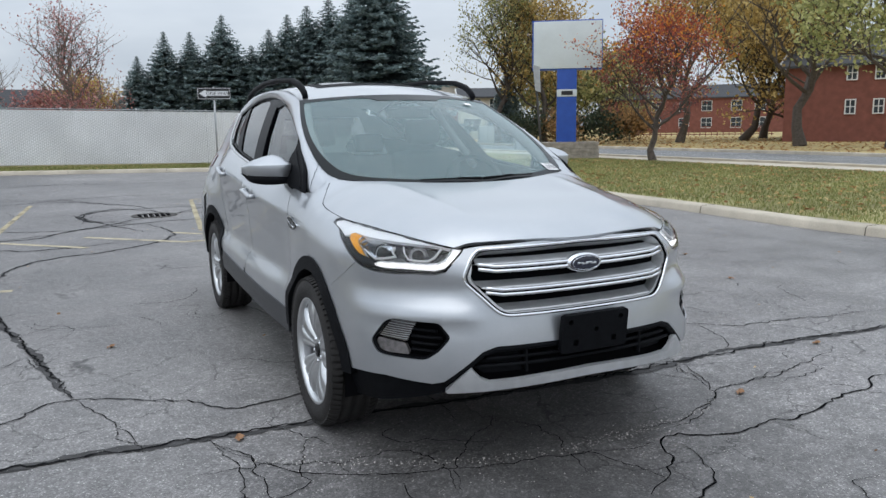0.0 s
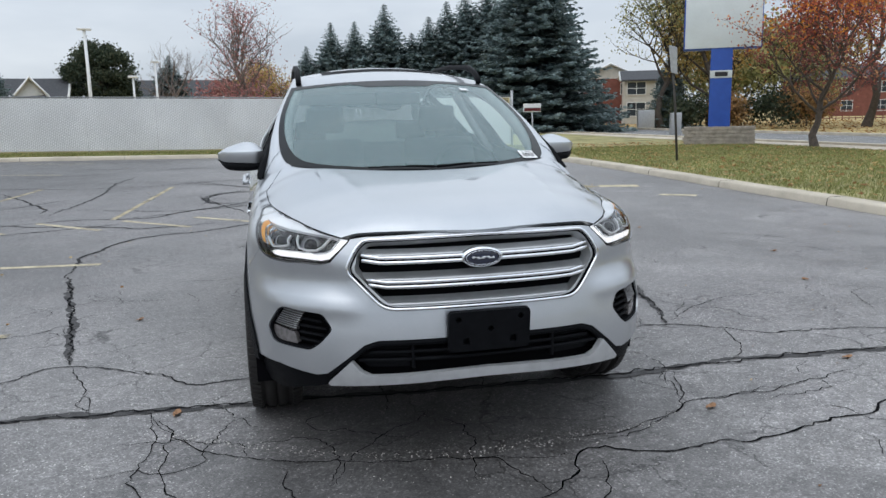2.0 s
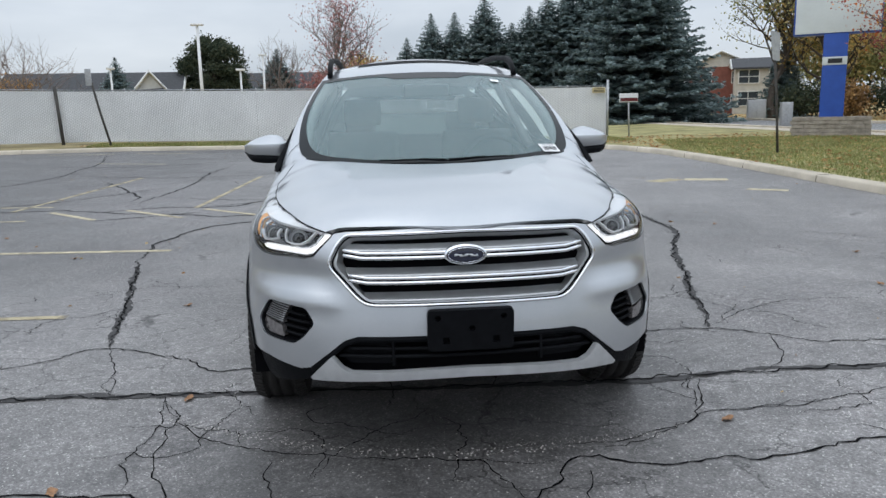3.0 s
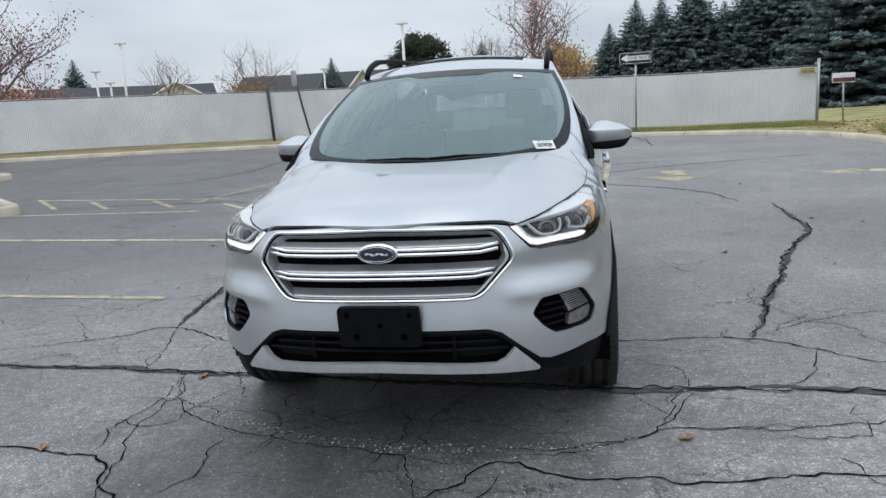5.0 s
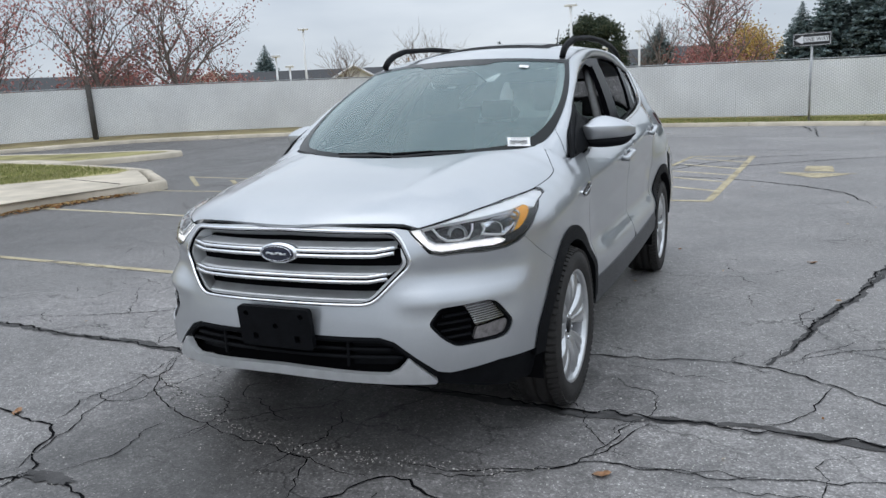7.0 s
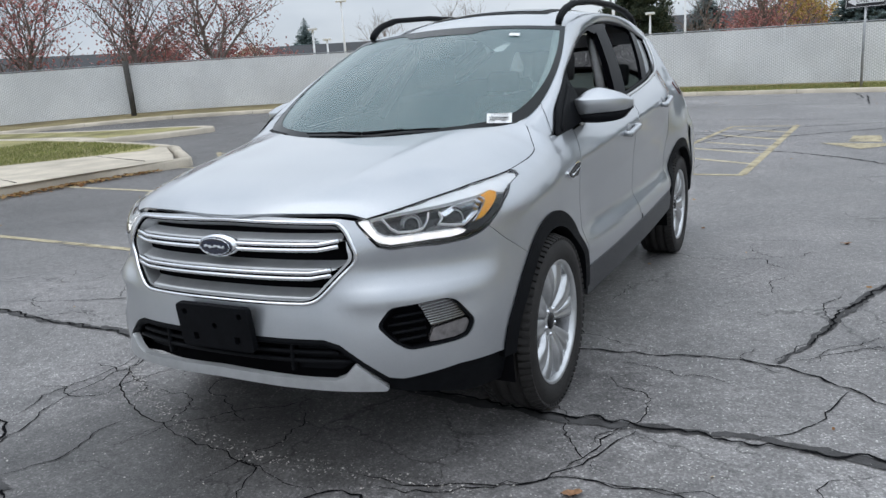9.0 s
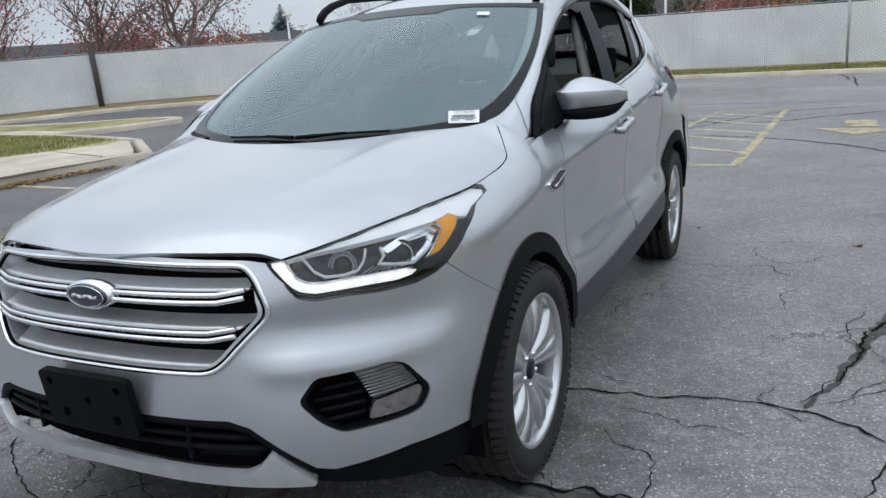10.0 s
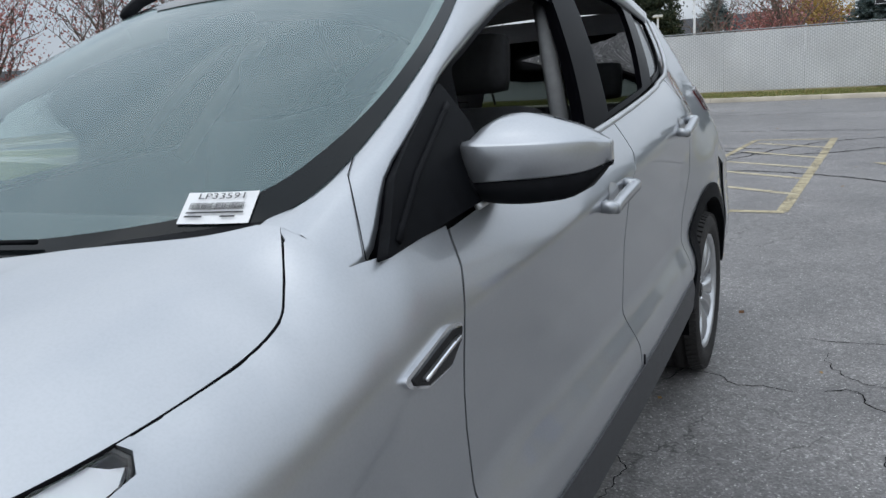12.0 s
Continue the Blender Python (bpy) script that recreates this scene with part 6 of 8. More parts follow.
def spruce_meshes(seed, h, R):
    rng = np.random.default_rng(seed)
    trunk = bmesh.new()
    add_tube(trunk, [(0, 0, 0), (0, 0, h * 0.5), (0, 0, h)], [h * 0.022, h * 0.013, 0.01], 8, False)
    C, U, Rr = [], [], []
    z = 0.04 * h
    while z < h * 0.99:
        f = 1 - z / h
        small = min(1.0, 0.30 + 2.2 * f)
        L0 = R * f**0.88
        k = int(9 + 11 * f)
        for j in range(k):
            a = 2 * math.pi * (j + rng.random()) / k
            L = L0 * (0.66 + 0.50 * rng.random()) + 0.05
            out = np.array((math.cos(a), math.sin(a), 0.0))
            side = np.array((-math.sin(a), math.cos(a), 0.0))
            droop = 0.16 + 0.30 * rng.random()
            n = max(3, int(L / 0.15))
            for i in range(n):
                u = (i + 0.6) / n
                c = out * (L * u) + np.array((0, 0, z - droop * L * u + 0.75 * droop * L * u * u + 0.05 * rng.normal()))
                w = 0.13 + 0.13 * L * (1 - u)
                for sgn in (-1, 1, 0):
                    d = out * 0.55 + side * sgn * (0.9 if sgn else 0) + np.array((0, 0, 0.10 - 0.35 * rng.random()))
                    d /= np.linalg.norm(d)
                    ln = (w if sgn else 0.16) * (0.7 + 0.6 * rng.random()) * small
                    C.append(c + d * ln * 0.8)
                    U.append(d * ln)
                    q = np.cross(d, np.array((0, 0, 1.0)) + 0.7 * rng.normal(size=3))
                    q /= np.linalg.norm(q)
                    Rr.append(q * (0.060 + 0.06 * rng.random()) * (1 + 0.4 * f) * small)
        z += 0.030 * h * (0.40 + 0.75 * f)
    return trunk, C, U, Rr


def spruce(seed, h, R):
    trunk, C, U, Rr = spruce_meshes(seed, h, R)
    t = empty("spruce_tree")
    part("trunk", trunk, BARK, t)
    quads("crown", C, U, Rr, NEEDLES, t)
    tagged(t, "tall dark blue-green spruce behind the fence", "spruce", "row of spruces")
    return t


near_spruce = spruce(5, 13.2, 6.8)
near_spruce.matrix_basis = pose(17.6, 47.0, 0, 0, 0, 40)
tagged(near_spruce, "large dense blue-green spruce beside the fence's end", "spruce")
row = [spruce(6, 10.0, 4.6), spruce(7, 10.5, 5.2)]
spots = [(1.9, 56.6, 6.7, 0.95), (3.8, 56.4, 8.5, 0.85), (5.6, 56.2, 8.5, 0.85), (7.9, 56.0, 9.8, 0.9), (9.9, 55.5, 7.6, 1.0), (11.2, 55.2, 8.8, 0.95), (12.6, 55.0, 9.9, 0.9),
         (14.0, 54.6, 10.6, 0.95), (15.6, 54.2, 11.2, 1.0), (17.4, 53.6, 11.8, 1.0), (19.4, 53.0, 12.3, 1.05)]
for i, (x, y, hh, kx) in enumerate(spots):
    x += 0.8
    src = row[i % 2]
    base_h = 10.0 if i % 2 == 0 else 10.5
    s = hh / base_h
    if i < 2:
        src.matrix_basis = pose(x, y, 0, 0, 0, 37 * i) @ Matrix.Diagonal((s * kx, s * kx, s, 1))
    else:
        c = copy_thing(src, pose(x, y, 0, 0, 0, 71 * i))
        c.scale = (s * kx * 1.1, s * kx * 1.1, s)

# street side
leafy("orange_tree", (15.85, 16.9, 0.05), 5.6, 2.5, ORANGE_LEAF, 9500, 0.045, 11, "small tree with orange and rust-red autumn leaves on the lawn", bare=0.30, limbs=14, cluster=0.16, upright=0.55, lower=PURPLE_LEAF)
leafy("street_tree", (37.0, 28.3, -0.10), 15.0, 5.5, GOLD_LEAF, 3000, 0.11, 12, "tall dark street tree with a thin dull gold crown", bare=0.32, limbs=11, cluster=0.45, upright=0.7)
leafy("street_tree", (47.0, 42.0, -0.10), 14.0, 6.0, GOLD_LEAF, 6500, 0.15, 13, "broad street tree with dull gold leaves", bare=0.28, limbs=11, cluster=0.6)
leafy("street_tree", (39.0, 40.5, -0.10), 13.0, 5.0, GOLD_LEAF, 5000, 0.13, 14, "street tree with thinning dull gold leaves", bare=0.3, limbs=11, cluster=0.5)
leafy("street_tree", (32.6, 49.0, -0.10), 13.0, 4.2, GOLD_LEAF, 8000, 0.13, 15, "dull golden tree behind the street", bare=0.2, limbs=12, cluster=0.5)
leafy("street_tree", (28.9, 49.9, -0.10), 13.5, 3.6, OLIVE_LEAF, 5200, 0.10, 16, "tall pale green tree with a loose crown", bare=0.35, limbs=13, cluster=0.35, upright=0.9)
leafy("street_tree", (36.0, 22.0, -0.10), 13.0, 4.8, WILLOW_LEAF, 8000, 0.13, 17, "drooping yellow-green tree beside the street", bare=0.35, limbs=11, cluster=0.55, upright=0.15)
leafy("street_tree", (45.0, 55.0, -0.10), 9.5, 5.0, OLIVE_LEAF, 9000, 0.13, 21, "olive tree before the brick houses", bare=0.12, limbs=14, cluster=0.5)
leafy("street_tree", (50.0, 40.0, -0.10), 12.0, 5.0, GOLD_LEAF, 7000, 0.13, 22, "dull golden tree before the brick houses", bare=0.2, limbs=14, cluster=0.5)
leafy("street_tree", (55.0, 47.0, -0.10), 15.0, 6.5, OLIVE_LEAF, 7500, 0.20, 18, "broad tree with thin olive leaves", bare=0.25, limbs=11, cluster=0.7)
c = copy_thing(row[0], pose(30.2, 51.0, -0.1, 0, 0, 60))
c.scale = (0.52, 0.52, 0.60)
tagged(c, "dark spruce before the apartment house", "spruce")
leafy("street_tree", (38.0, 55.0, -0.10), 10.0, 4.5, OLIVE_LEAF, 6500, 0.2, 20, "olive tree behind the lawn", bare=0.15, limbs=12, cluster=0.6)
for i, (x, y, s, mat_, lab) in enumerate(((31.5, 44.5, 1.7, BROWN_LEAF, "brown hedge shrub on the far lawn"), (33.5, 43.0, 1.6, DARK_LEAF, "dark hedge shrub on the far lawn"), (35.5, 42.0, 1.7, BROWN_LEAF, "brown hedge shrub on the far lawn"), (29.8, 46.5, 1.8, DARK_LEAF, "dark hedge shrub on the far lawn"))):
    leafy("shrub", (x, y, 0.1), 2.2, s, mat_, 2600, 0.11, 30 + i, lab, "shrub", bare=0.02, limbs=10, cluster=0.35)

# behind the fence
leafy("red_tree", (-1.1, 41.6, -0.10), 8.6, 2.4, PINK_LEAF, 3000, 0.055, 41, "bare pale tree with dry red leaves behind the fence", bare=0.05, limbs=20, cluster=0.30, upright=1.1, twig=TWIG)
leafy("red_shrub", (-1.7, 41.2, -0.10), 3.5, 1.7, PINK_LEAF, 2200, 0.075, 42, "dense dry red shrub behind the fence", "shrub", bare=0.02, limbs=16, cluster=0.35, twig=TWIG)
leafy("autumn_shrub", (-0.2, 61.0, -0.10), 6.1, 2.6, GOLD_LEAF, 7000, 0.10, 43, "dense dull gold shrub behind the fence", "shrub", bare=0.03, limbs=14, cluster=0.4)
leafy("autumn_shrub", (-3.6, 51.6, -0.10), 4.2, 2.0, RED_LEAF, 3200, 0.10, 44, "rust-red shrub behind the fence", "shrub", bare=0.03, limbs=14, cluster=0.4)
c = copy_thing(row[0], pose(-8.9, 71.0, 0, 0, 0, 15))
c.scale = (0.85, 0.85, 0.72)
tagged(c, "small dark spruce behind the fence", "spruce")
c = copy_thing(row[1], pose(-17.4, 50.95, 0, 0, 0, 100))
c.scale = (0.46, 0.46, 0.50)
tagged(c, "small dark spruce behind the fence", "spruce")
leafy("bare_tree", (-22.8, 51.7, -0.10), 7.6, 3.4, None, 0, 0, 47, "bare round-crowned tree behind the fence", bare=0.25, limbs=13, twig=TWIG)
leafy("bare_tree", (-29.5, 48.3, -0.10), 6.6, 2.2, None, 0, 0, 48, "bare slender tree behind the fence", bare=0.15, limbs=13, twig=TWIG)
leafy("bare_tree", (-8.5, 66.0, -0.10), 8.5, 3.2, None, 0, 0, 50, "bare tree far behind the fence", bare=0.2, limbs=12, twig=TWIG)
leafy("bare_tree", (-20.8, 21.6, -0.10), 7.2, 2.5, RED_LEAF, 2200, 0.06, 49, "bare tree with a few red leaves behind the fence", bare=0.2, limbs=14, cluster=0.25, upright=1.0, twig=TWIG)
leafy("bare_tree", (-23.4, 19.6, -0.10), 7.4, 2.4, PINK_LEAF, 1800, 0.055, 52, "bare tree with a few red leaves behind the fence", bare=0.18, limbs=14, cluster=0.25, upright=1.1, twig=TWIG)
leafy("bare_tree", (-26.8, 17.2, -0.10), 7.4, 2.6, PINK_LEAF, 3200, 0.06, 53, "thin tree with dry red leaves behind the fence", bare=0.12, limbs=15, cluster=0.3, upright=1.0, twig=TWIG)
leafy("bare_tree", (-29.0, 12.6, -0.10), 7.0, 2.6, RED_LEAF, 3200, 0.06, 54, "thin tree with dry red leaves behind the fence", bare=0.12, limbs=15, cluster=0.3, upright=1.0, twig=TWIG)
leafy("autumn_shrub", (-28.0, 25.0, -0.10), 4.6, 2.2, RED_LEAF, 3200, 0.08, 55, "thin dry red shrub behind the fence", "shrub", bare=0.03, limbs=16, cluster=0.35, upright=0.9, twig=TWIG)
leafy("red_shrub", (-25.5, 27.0, -0.10), 3.8, 1.6, RED_LEAF, 2200, 0.08, 56, "dark red shrub behind the fence", "shrub", bare=0.03, limbs=14, cluster=0.3)
leafy("red_shrub", (-33.5, 40.0, -0.10), 4.0, 2.0, RED_LEAF, 1900, 0.09, 57, "rust-red shrub behind the fence", "shrub", bare=0.05, limbs=14, cluster=0.3)
leafy("autumn_shrub", (-27.0, 58.0, -0.10), 4.6, 2.4, BROWN_LEAF, 2400, 0.10, 58, "brown shrub behind the fence", "shrub", bare=0.05, limbs=14, cluster=0.35)


def clumpy(name, place, h, r, n_clump, per, size, seed, label, category="tree", foot=0.2, material=DARK_LEAF):
    """A dense evergreen: a trunk with limbs, and many leaf clumps over a lumpy crown."""
    rng = np.random.default_rng(seed)
    tree = empty(name, place, 0)
    d = random_dirs(rng, n_clump)
    rad = 0.55 + 0.45 * rng.random((n_clump, 1)) ** 0.5
    lump = 1 + 0.16 * np.sin(3.1 * d[:, :1] + seed) * np.cos(2.3 * d[:, 1:2])
    c = d * rad * lump * np.array((r, r, h * (1 - foot) * 0.5)) + np.array((0, 0, h * (foot + (1 - foot) * 0.5)))
    lines = [([np.zeros(3), np.array((0, 0, h * 0.5)), np.array((0, 0, h * 0.85))], [h * 0.025, h * 0.016, 0.02])]
    for p in c[::4]:
        lines.append(([np.array((0, 0, max(0.1, p[2] * 0.6))), p * np.array((0.5, 0.5, 0.85)), p], [0.05, 0.03, 0.012]))
    part("trunk", limb_mesh(lines), BARK, tree)
    k = np.repeat(np.arange(n_clump), per)
    off = rng.normal(size=(len(k), 3)) * np.array((0.36, 0.36, 0.24)) * (r / 3.2)
    u = random_dirs(rng, len(k))
    w = np.cross(u, random_dirs(rng, len(k)))
    w /= np.linalg.norm(w, axis=1)[:, None]
    s = size * (0.6 + 0.8 * rng.random((len(k), 1)))
    quads("crown", c[k] + off, u * s, w * s * 0.6, material, tree)
    tagged(tree, label, category)
    return tree


clumpy("evergreen_tree", (-13.8, 65.2, -0.10), 7.4, 3.05, 150, 300, 0.10, 45, "broad dark evergreen behind the fence")
c = copy_thing(row[1], pose(-46.0, 61.4, -0.1, 0, 0, 40))
c.scale = (0.66, 0.66, 0.72)
tagged(c, "broad dark spruce behind the houses", "spruce")


# ---- houses ----
def gable_house(place, length, depth, eave, ridge, turn, wall_mat, label, windows=(), gable_mat=None):
    h = empty("house", place, turn)
    L, Dp = length / 2, depth / 2
    bm = bmesh.new()
    add_box(bm, (-L, -Dp, 0), (L, Dp, eave))
    part("wall", bm, wall_mat, h, smooth=False)
    for s in (-1, 1):
        bm = bmesh.new()
        add_loft(bm, [[(s * L, -Dp, eave), (s * L, 0, ridge), (s * L, Dp, eave)], [(s * (L - 0.15), -Dp, eave), (s * (L - 0.15), 0, ridge), (s * (L - 0.15), Dp, eave)]])
        bm.faces.new([bm.verts.new(p) for p in ((s * L, -Dp, eave), (s * L, Dp, eave), (s * L, 0, ridge))])
        part("gable", bm, gable_mat or wall_mat, h, smooth=False)
    o = 0.4
    drop = o * (ridge - eave) / Dp
    bm = loft([[(x, -Dp - o, eave - drop), (x, 0, ridge), (x, Dp + o, eave - drop), (x, Dp + o, eave - drop + 0.18), (x, 0, ridge + 0.2), (x, -Dp - o, eave - drop + 0.18)] for x in (-L - o, L + o)], True)
    part("roof", bm, ROOFING, h, smooth=False)
    for s in (-1, 1):
        part("fascia", tube([(s * (L + o), -Dp - o, eave - drop + 0.08), (s * (L + o), 0, ridge + 0.08), (s * (L + o), Dp + o, eave - drop + 0.08)], 0.13, 4), WHITE_TRIM, h, "white fascia")
    for x, z, w, hh, face in windows:
        y = -Dp if face == "front" else 0
        m = Matrix.Translation((x, -Dp, z)) if face == "front" else Matrix.Translation((-L if face == "left" else L, x, z)) @ Matrix.Rotation(-math.pi / 2 if face == "left" else math.pi / 2, 4, "Z")
        bm = bmesh.new()
        for lo, hi in (((-w / 2 - 0.08, -0.10, -0.08), (-w / 2, 0.05, hh + 0.08)), ((w / 2, -0.10, -0.08), (w / 2 + 0.08, 0.05, hh + 0.08)), ((-w / 2, -0.10, hh), (w / 2, 0.05, hh + 0.08)), ((-w / 2, -0.10, -0.08), (w / 2, 0.05, 0)), ((-0.03, -0.08, 0), (0.03, 0.05, hh)), ((-w / 2, -0.08, hh * 0.5 - 0.03), (w / 2, 0.05, hh * 0.5 + 0.03))):
            add_box(bm, lo, hi, 0, m)
        win = part("window", bm, WHITE_TRIM, h, "white-framed window", smooth=False)
        bm = bmesh.new()
        add_box(bm, (-w / 2, -0.04, 0), (w / 2, 0.04, hh), 0, m)
        part("pane", bm, WINDOW_DARK, win, smooth=False)
    tagged(h, label, "house")
    return h


gable_house((-41.7, 48.1, -0.09), 10, 5.0, 3.0, 4.2, -50, WHITE_TRIM, "white gabled house with a dark roof behind the fence")
gable_house((-36.3, 62.2, -0.09), 11, 5.0, 3.2, 4.6, -60, WHITE_TRIM, "white gable end of a low house behind the fence")
gable_house((-43.0, 60.0, -0.09), 20, 7, 3.0, 4.6, 33, SIDING, "low house with a dark shingle roof behind the fence")
gable_house((-22.5, 62.5, -0.09), 13, 6, 3.2, 4.7, 8, SIDING, "low house with a dark shingle roof behind the fence")
gable_house((-18.5, 63.2, -0.09), 6, 2.7, 3.1, 4.75, -76, WHITE_TRIM, "white gable end of a low house behind the fence")
gable_house((-56.0, 44.0, -0.09), 14, 8, 2.9, 4.6, 50, SIDING, "grey house with a dark roof behind the fence")
gable_house((-9.0, 78.0, -0.09), 18, 8, 3.4, 5.2, 4, SIDING, "low grey house far behind the fence")
gable_house((41.0, 84.3, -0.09), 9.0, 6.8, 5.2, 6.8, -115, BRICK_RED, "red brick apartment house with a tan gable across the street",
                  [(x, z, 0.8, 1.2, "right") for x in (-1.4, 1.6) for z in (0.9, 3.4)], SIDING)
gable_house((41.3, 76.5, -0.09), 4.4, 7, 4.7, 5.7, -24, SIDING, "tan-sided apartment wing with white windows across the street",
                   [(-0.9, 0.9, 1.9, 1.4, "front"), (-0.9, 3.2, 1.9, 1.3, "front"), (1.5, 3.2, 0.8, 1.3, "front"), (1.5, 0.1, 0.9, 2.1, "front")])
gable_house((56.6, 31.7, -0.09), 20, 14, 5.4, 8.0, -60, BRICK_RED, "two-storey red brick house with small white windows",
                    [(x, z, 0.55, 0.9, "front") for x in (-5.65, -3.9, 0.5, 2.3, 6.5) for z in (2.0, 4.35)], SIDING)
gable_house((96.0, 91.0, -0.09), 40, 10, 5.6, 7.6, -52, BRICK_RED, "long red brick apartment house with white bays",
                        [(x, z, 1.5, 1.5, "front") for x in (-14, -10.5, -6, -2.5, 2, 5.5, 10, 13.5) for z in (0.8, 3.5)], SIDING)

# red railing before the far house
railing = empty("railing", (63.5, 64.0, -0.09), -52)
for k in range(26):
    part("baluster", box((-8 + 0.64 * k - 0.04, -0.04, 0), (-8 + 0.64 * k + 0.04, 0.04, 1.05)), BRICK_RED, railing, smooth=False)
for z in (0.2, 1.05):
    part("rail", box((-8.2, -0.05, z - 0.05), (8.2, 0.05, z + 0.05)), BRICK_RED, railing, smooth=False)
tagged(railing, "dark red wooden railing before the far house", "railing")


# ---- signs, posts and lamps ----
def lamp_post(place, h, turn, arm=1.0, r=0.09):
    lp = empty("lamp_post", place, turn)
    part("pole", tube([(0, 0, 0), (0, 0, h)], [r * 0.8, r * 0.6], 10), WHITE_METAL, lp)
    part("luminaire", box((-arm * 0.5, -0.16, h - 0.02), (arm * 0.5, 0.16, h + 0.10), 0.03), WHITE_METAL, lp, "flat lamp head")
    tagged(lp, "tall white parking lamp post behind the fence", "lamp post", "lamp posts behind the fence")
    return lp


for x, y, h, tn, arm, r in ((-10.4, 44.4, 6.3, 8, 0.75, 0.14), (-7.5, 41.0, 3.45, 10, 0.5, 0.09), (-8.2, 56.0, 5.3, 0, 0.6, 0.12), (-31.0, 46.0, 6.6, 30, 0.8, 0.13), (-14.35, 40.35, 3.62, 30, 0.4, 0.08),
                         (-24.0, 32.6, 3.8, 35, 0.5, 0.09), (-25.5, 36.0, 3.4, 30, 0.5, 0.09), (-28.5, 28.5, 4.2, 50, 0.5, 0.09), (-19.5, 66.0, 4.4, 0, 0.7, 0.1), (-23.5, 45.0, 3.9, 20, 0.3, 0.09)):
    lamp_post((x, y, -0.09), h + 0.29, tn, arm, r)


def words(text, height, material, parent, m, name="lettering"):
    cu = bpy.data.curves.new("words", "FONT")
    cu.body, cu.align_x, cu.align_y, cu.size, cu.resolution_u = text, "CENTER", "CENTER", height, 2
    ob = new("words_tmp", cu)
    bpy.context.view_layer.update()
    me = bpy.data.meshes.new_from_object(ob.evaluated_get(bpy.context.evaluated_depsgraph_get()))
    bpy.data.objects.remove(ob)
    me.materials.append(material)
    ob = new(name, me)
    ob.parent = parent
    ob.matrix_basis = m
    return ob


one_way = empty("one_way_sign", (2.4, 22.35, 0.08), -12)
part("pole", tube([(0, 0, 0), (0.0, 0, 2.62)], 0.035, 6), GALV, one_way, "galvanised post")
plate = part("plate", box((-0.52, -0.06, 2.22), (0.52, -0.045, 2.60), 0.004), SIGN_BLACK, one_way, "black plate with a white arrow")
bm = bmesh.new()
for lo, hi in (((-0.50, -0.066, 2.24), (0.50, -0.061, 2.252)), ((-0.50, -0.066, 2.568), (0.50, -0.061, 2.58)), ((-0.50, -0.066, 2.24), (-0.488, -0.061, 2.58)), ((0.488, -0.066, 2.24), (0.50, -0.061, 2.58))):
    add_box(bm, lo, hi)
part("border", bm, WHITE_METAL, plate, smooth=False)
bm = bmesh.new()
out = [(-0.46, 2.41), (-0.24, 2.54), (-0.24, 2.485), (0.45, 2.485), (0.45, 2.335), (-0.24, 2.335), (-0.24, 2.28)]
bm.faces.new([bm.verts.new((x, -0.064, z)) for x, z in out])
part("arrow", bm, WHITE_METAL, plate, smooth=False)
words("ONE WAY", 0.150, SIGN_BLACK, plate, pose(0.11, -0.068, 2.405, 90))
tagged(one_way, "black and white one way sign on a galvanised post", "road sign")

post_a = empty("sign_post", (8.9, 13.1, 0.08), 20)
part("pole", tube([(0.03, 0, 0), (-0.10, 0, 1.3), (-0.30, 0, 2.70)], 0.030, 6), POST, post_a, "dark rusty post")
part("plate", sheet(rounded([(-0.43, 2.72), (-0.15, 2.68), (-0.11, 2.06), (-0.33, 2.10)], 0.02), lambda u, v: Vector((u, -0.045, v)), (), 0.1, 0.012), GALV, post_a, "blank grey plate")
tagged(post_a, "leaning dark post with a blank grey sign plate on the lawn", "sign post")
post_b = empty("sign_post", (-9.2, 22.9, 0.3), -15)
part("pole", tube([(0.25, 0, 0), (-0.05, 0, 1.2), (-0.32, 0, 2.5)], 0.038, 6), POST, post_b, "dark leaning post")
part("plate", box((-0.42, -0.05, 2.0), (-0.20, -0.03, 2.55), 0.01), GALV, post_b, "grey plate seen at a slant")
tagged(post_b, "leaning dark post with a grey plate before the fence", "sign post")

# fence posts and small boards
# the first upright is added where the fence has a dark gap
for x, y, r in ((-11.2, 24.5, 0.06), (-21.95, 17.95, 0.10)):
    part("end_post", tube([(x + 0.12, y - 0.1, 0.2), (x, y - 0.05, fence_z(x, y) + 1.95)], r, 8), POST, fence, "dark upright at a fence bend")
for x in (8.62,):
    part("end_post", tube([(x, 24.85, 0.0), (x, 24.85, 2.2)], 0.05, 8), GALV, fence, "galvanised end post")
for i in range(8):
    x = -9 + 2.3 * i
    part("line_post", tube([(x, 24.93, 0.1), (x, 24.93, fence_z(x, 25) + 1.9)], 0.03, 6), GALV, fence)
board = finish("warning_board", box((8.0, 24.76, 1.72), (8.5, 24.78, 1.92), 0.004), BOARD_YELLOW, None)
tagged(board, "small yellow warning board wired to the fence", "sign")
bm = bmesh.new()
for z in (1.76, 1.80, 1.86):
    add_box(bm, (8.06, 24.752, z), (8.44, 24.758, z + 0.02))
part("small_print", bm, SIGN_BLACK, board, "unreadable dark print", False)
flag = empty("barrier_board", (9.2, 24.3, 0.05), 15)
part("pole", tube([(0.1, 0, 0), (0.05, 0, 1.5)], 0.03, 6), GALV, flag)
part("board", box((-0.35, -0.03, 1.30), (0.45, 0.0, 1.62), 0.01), WHITE_METAL, flag, "white board with a red band")
bm = bmesh.new()
add_box(bm, (-0.33, -0.04, 1.33), (0.43, -0.034, 1.46))
part("band", bm, RED_LENS, flag, "red band", False)
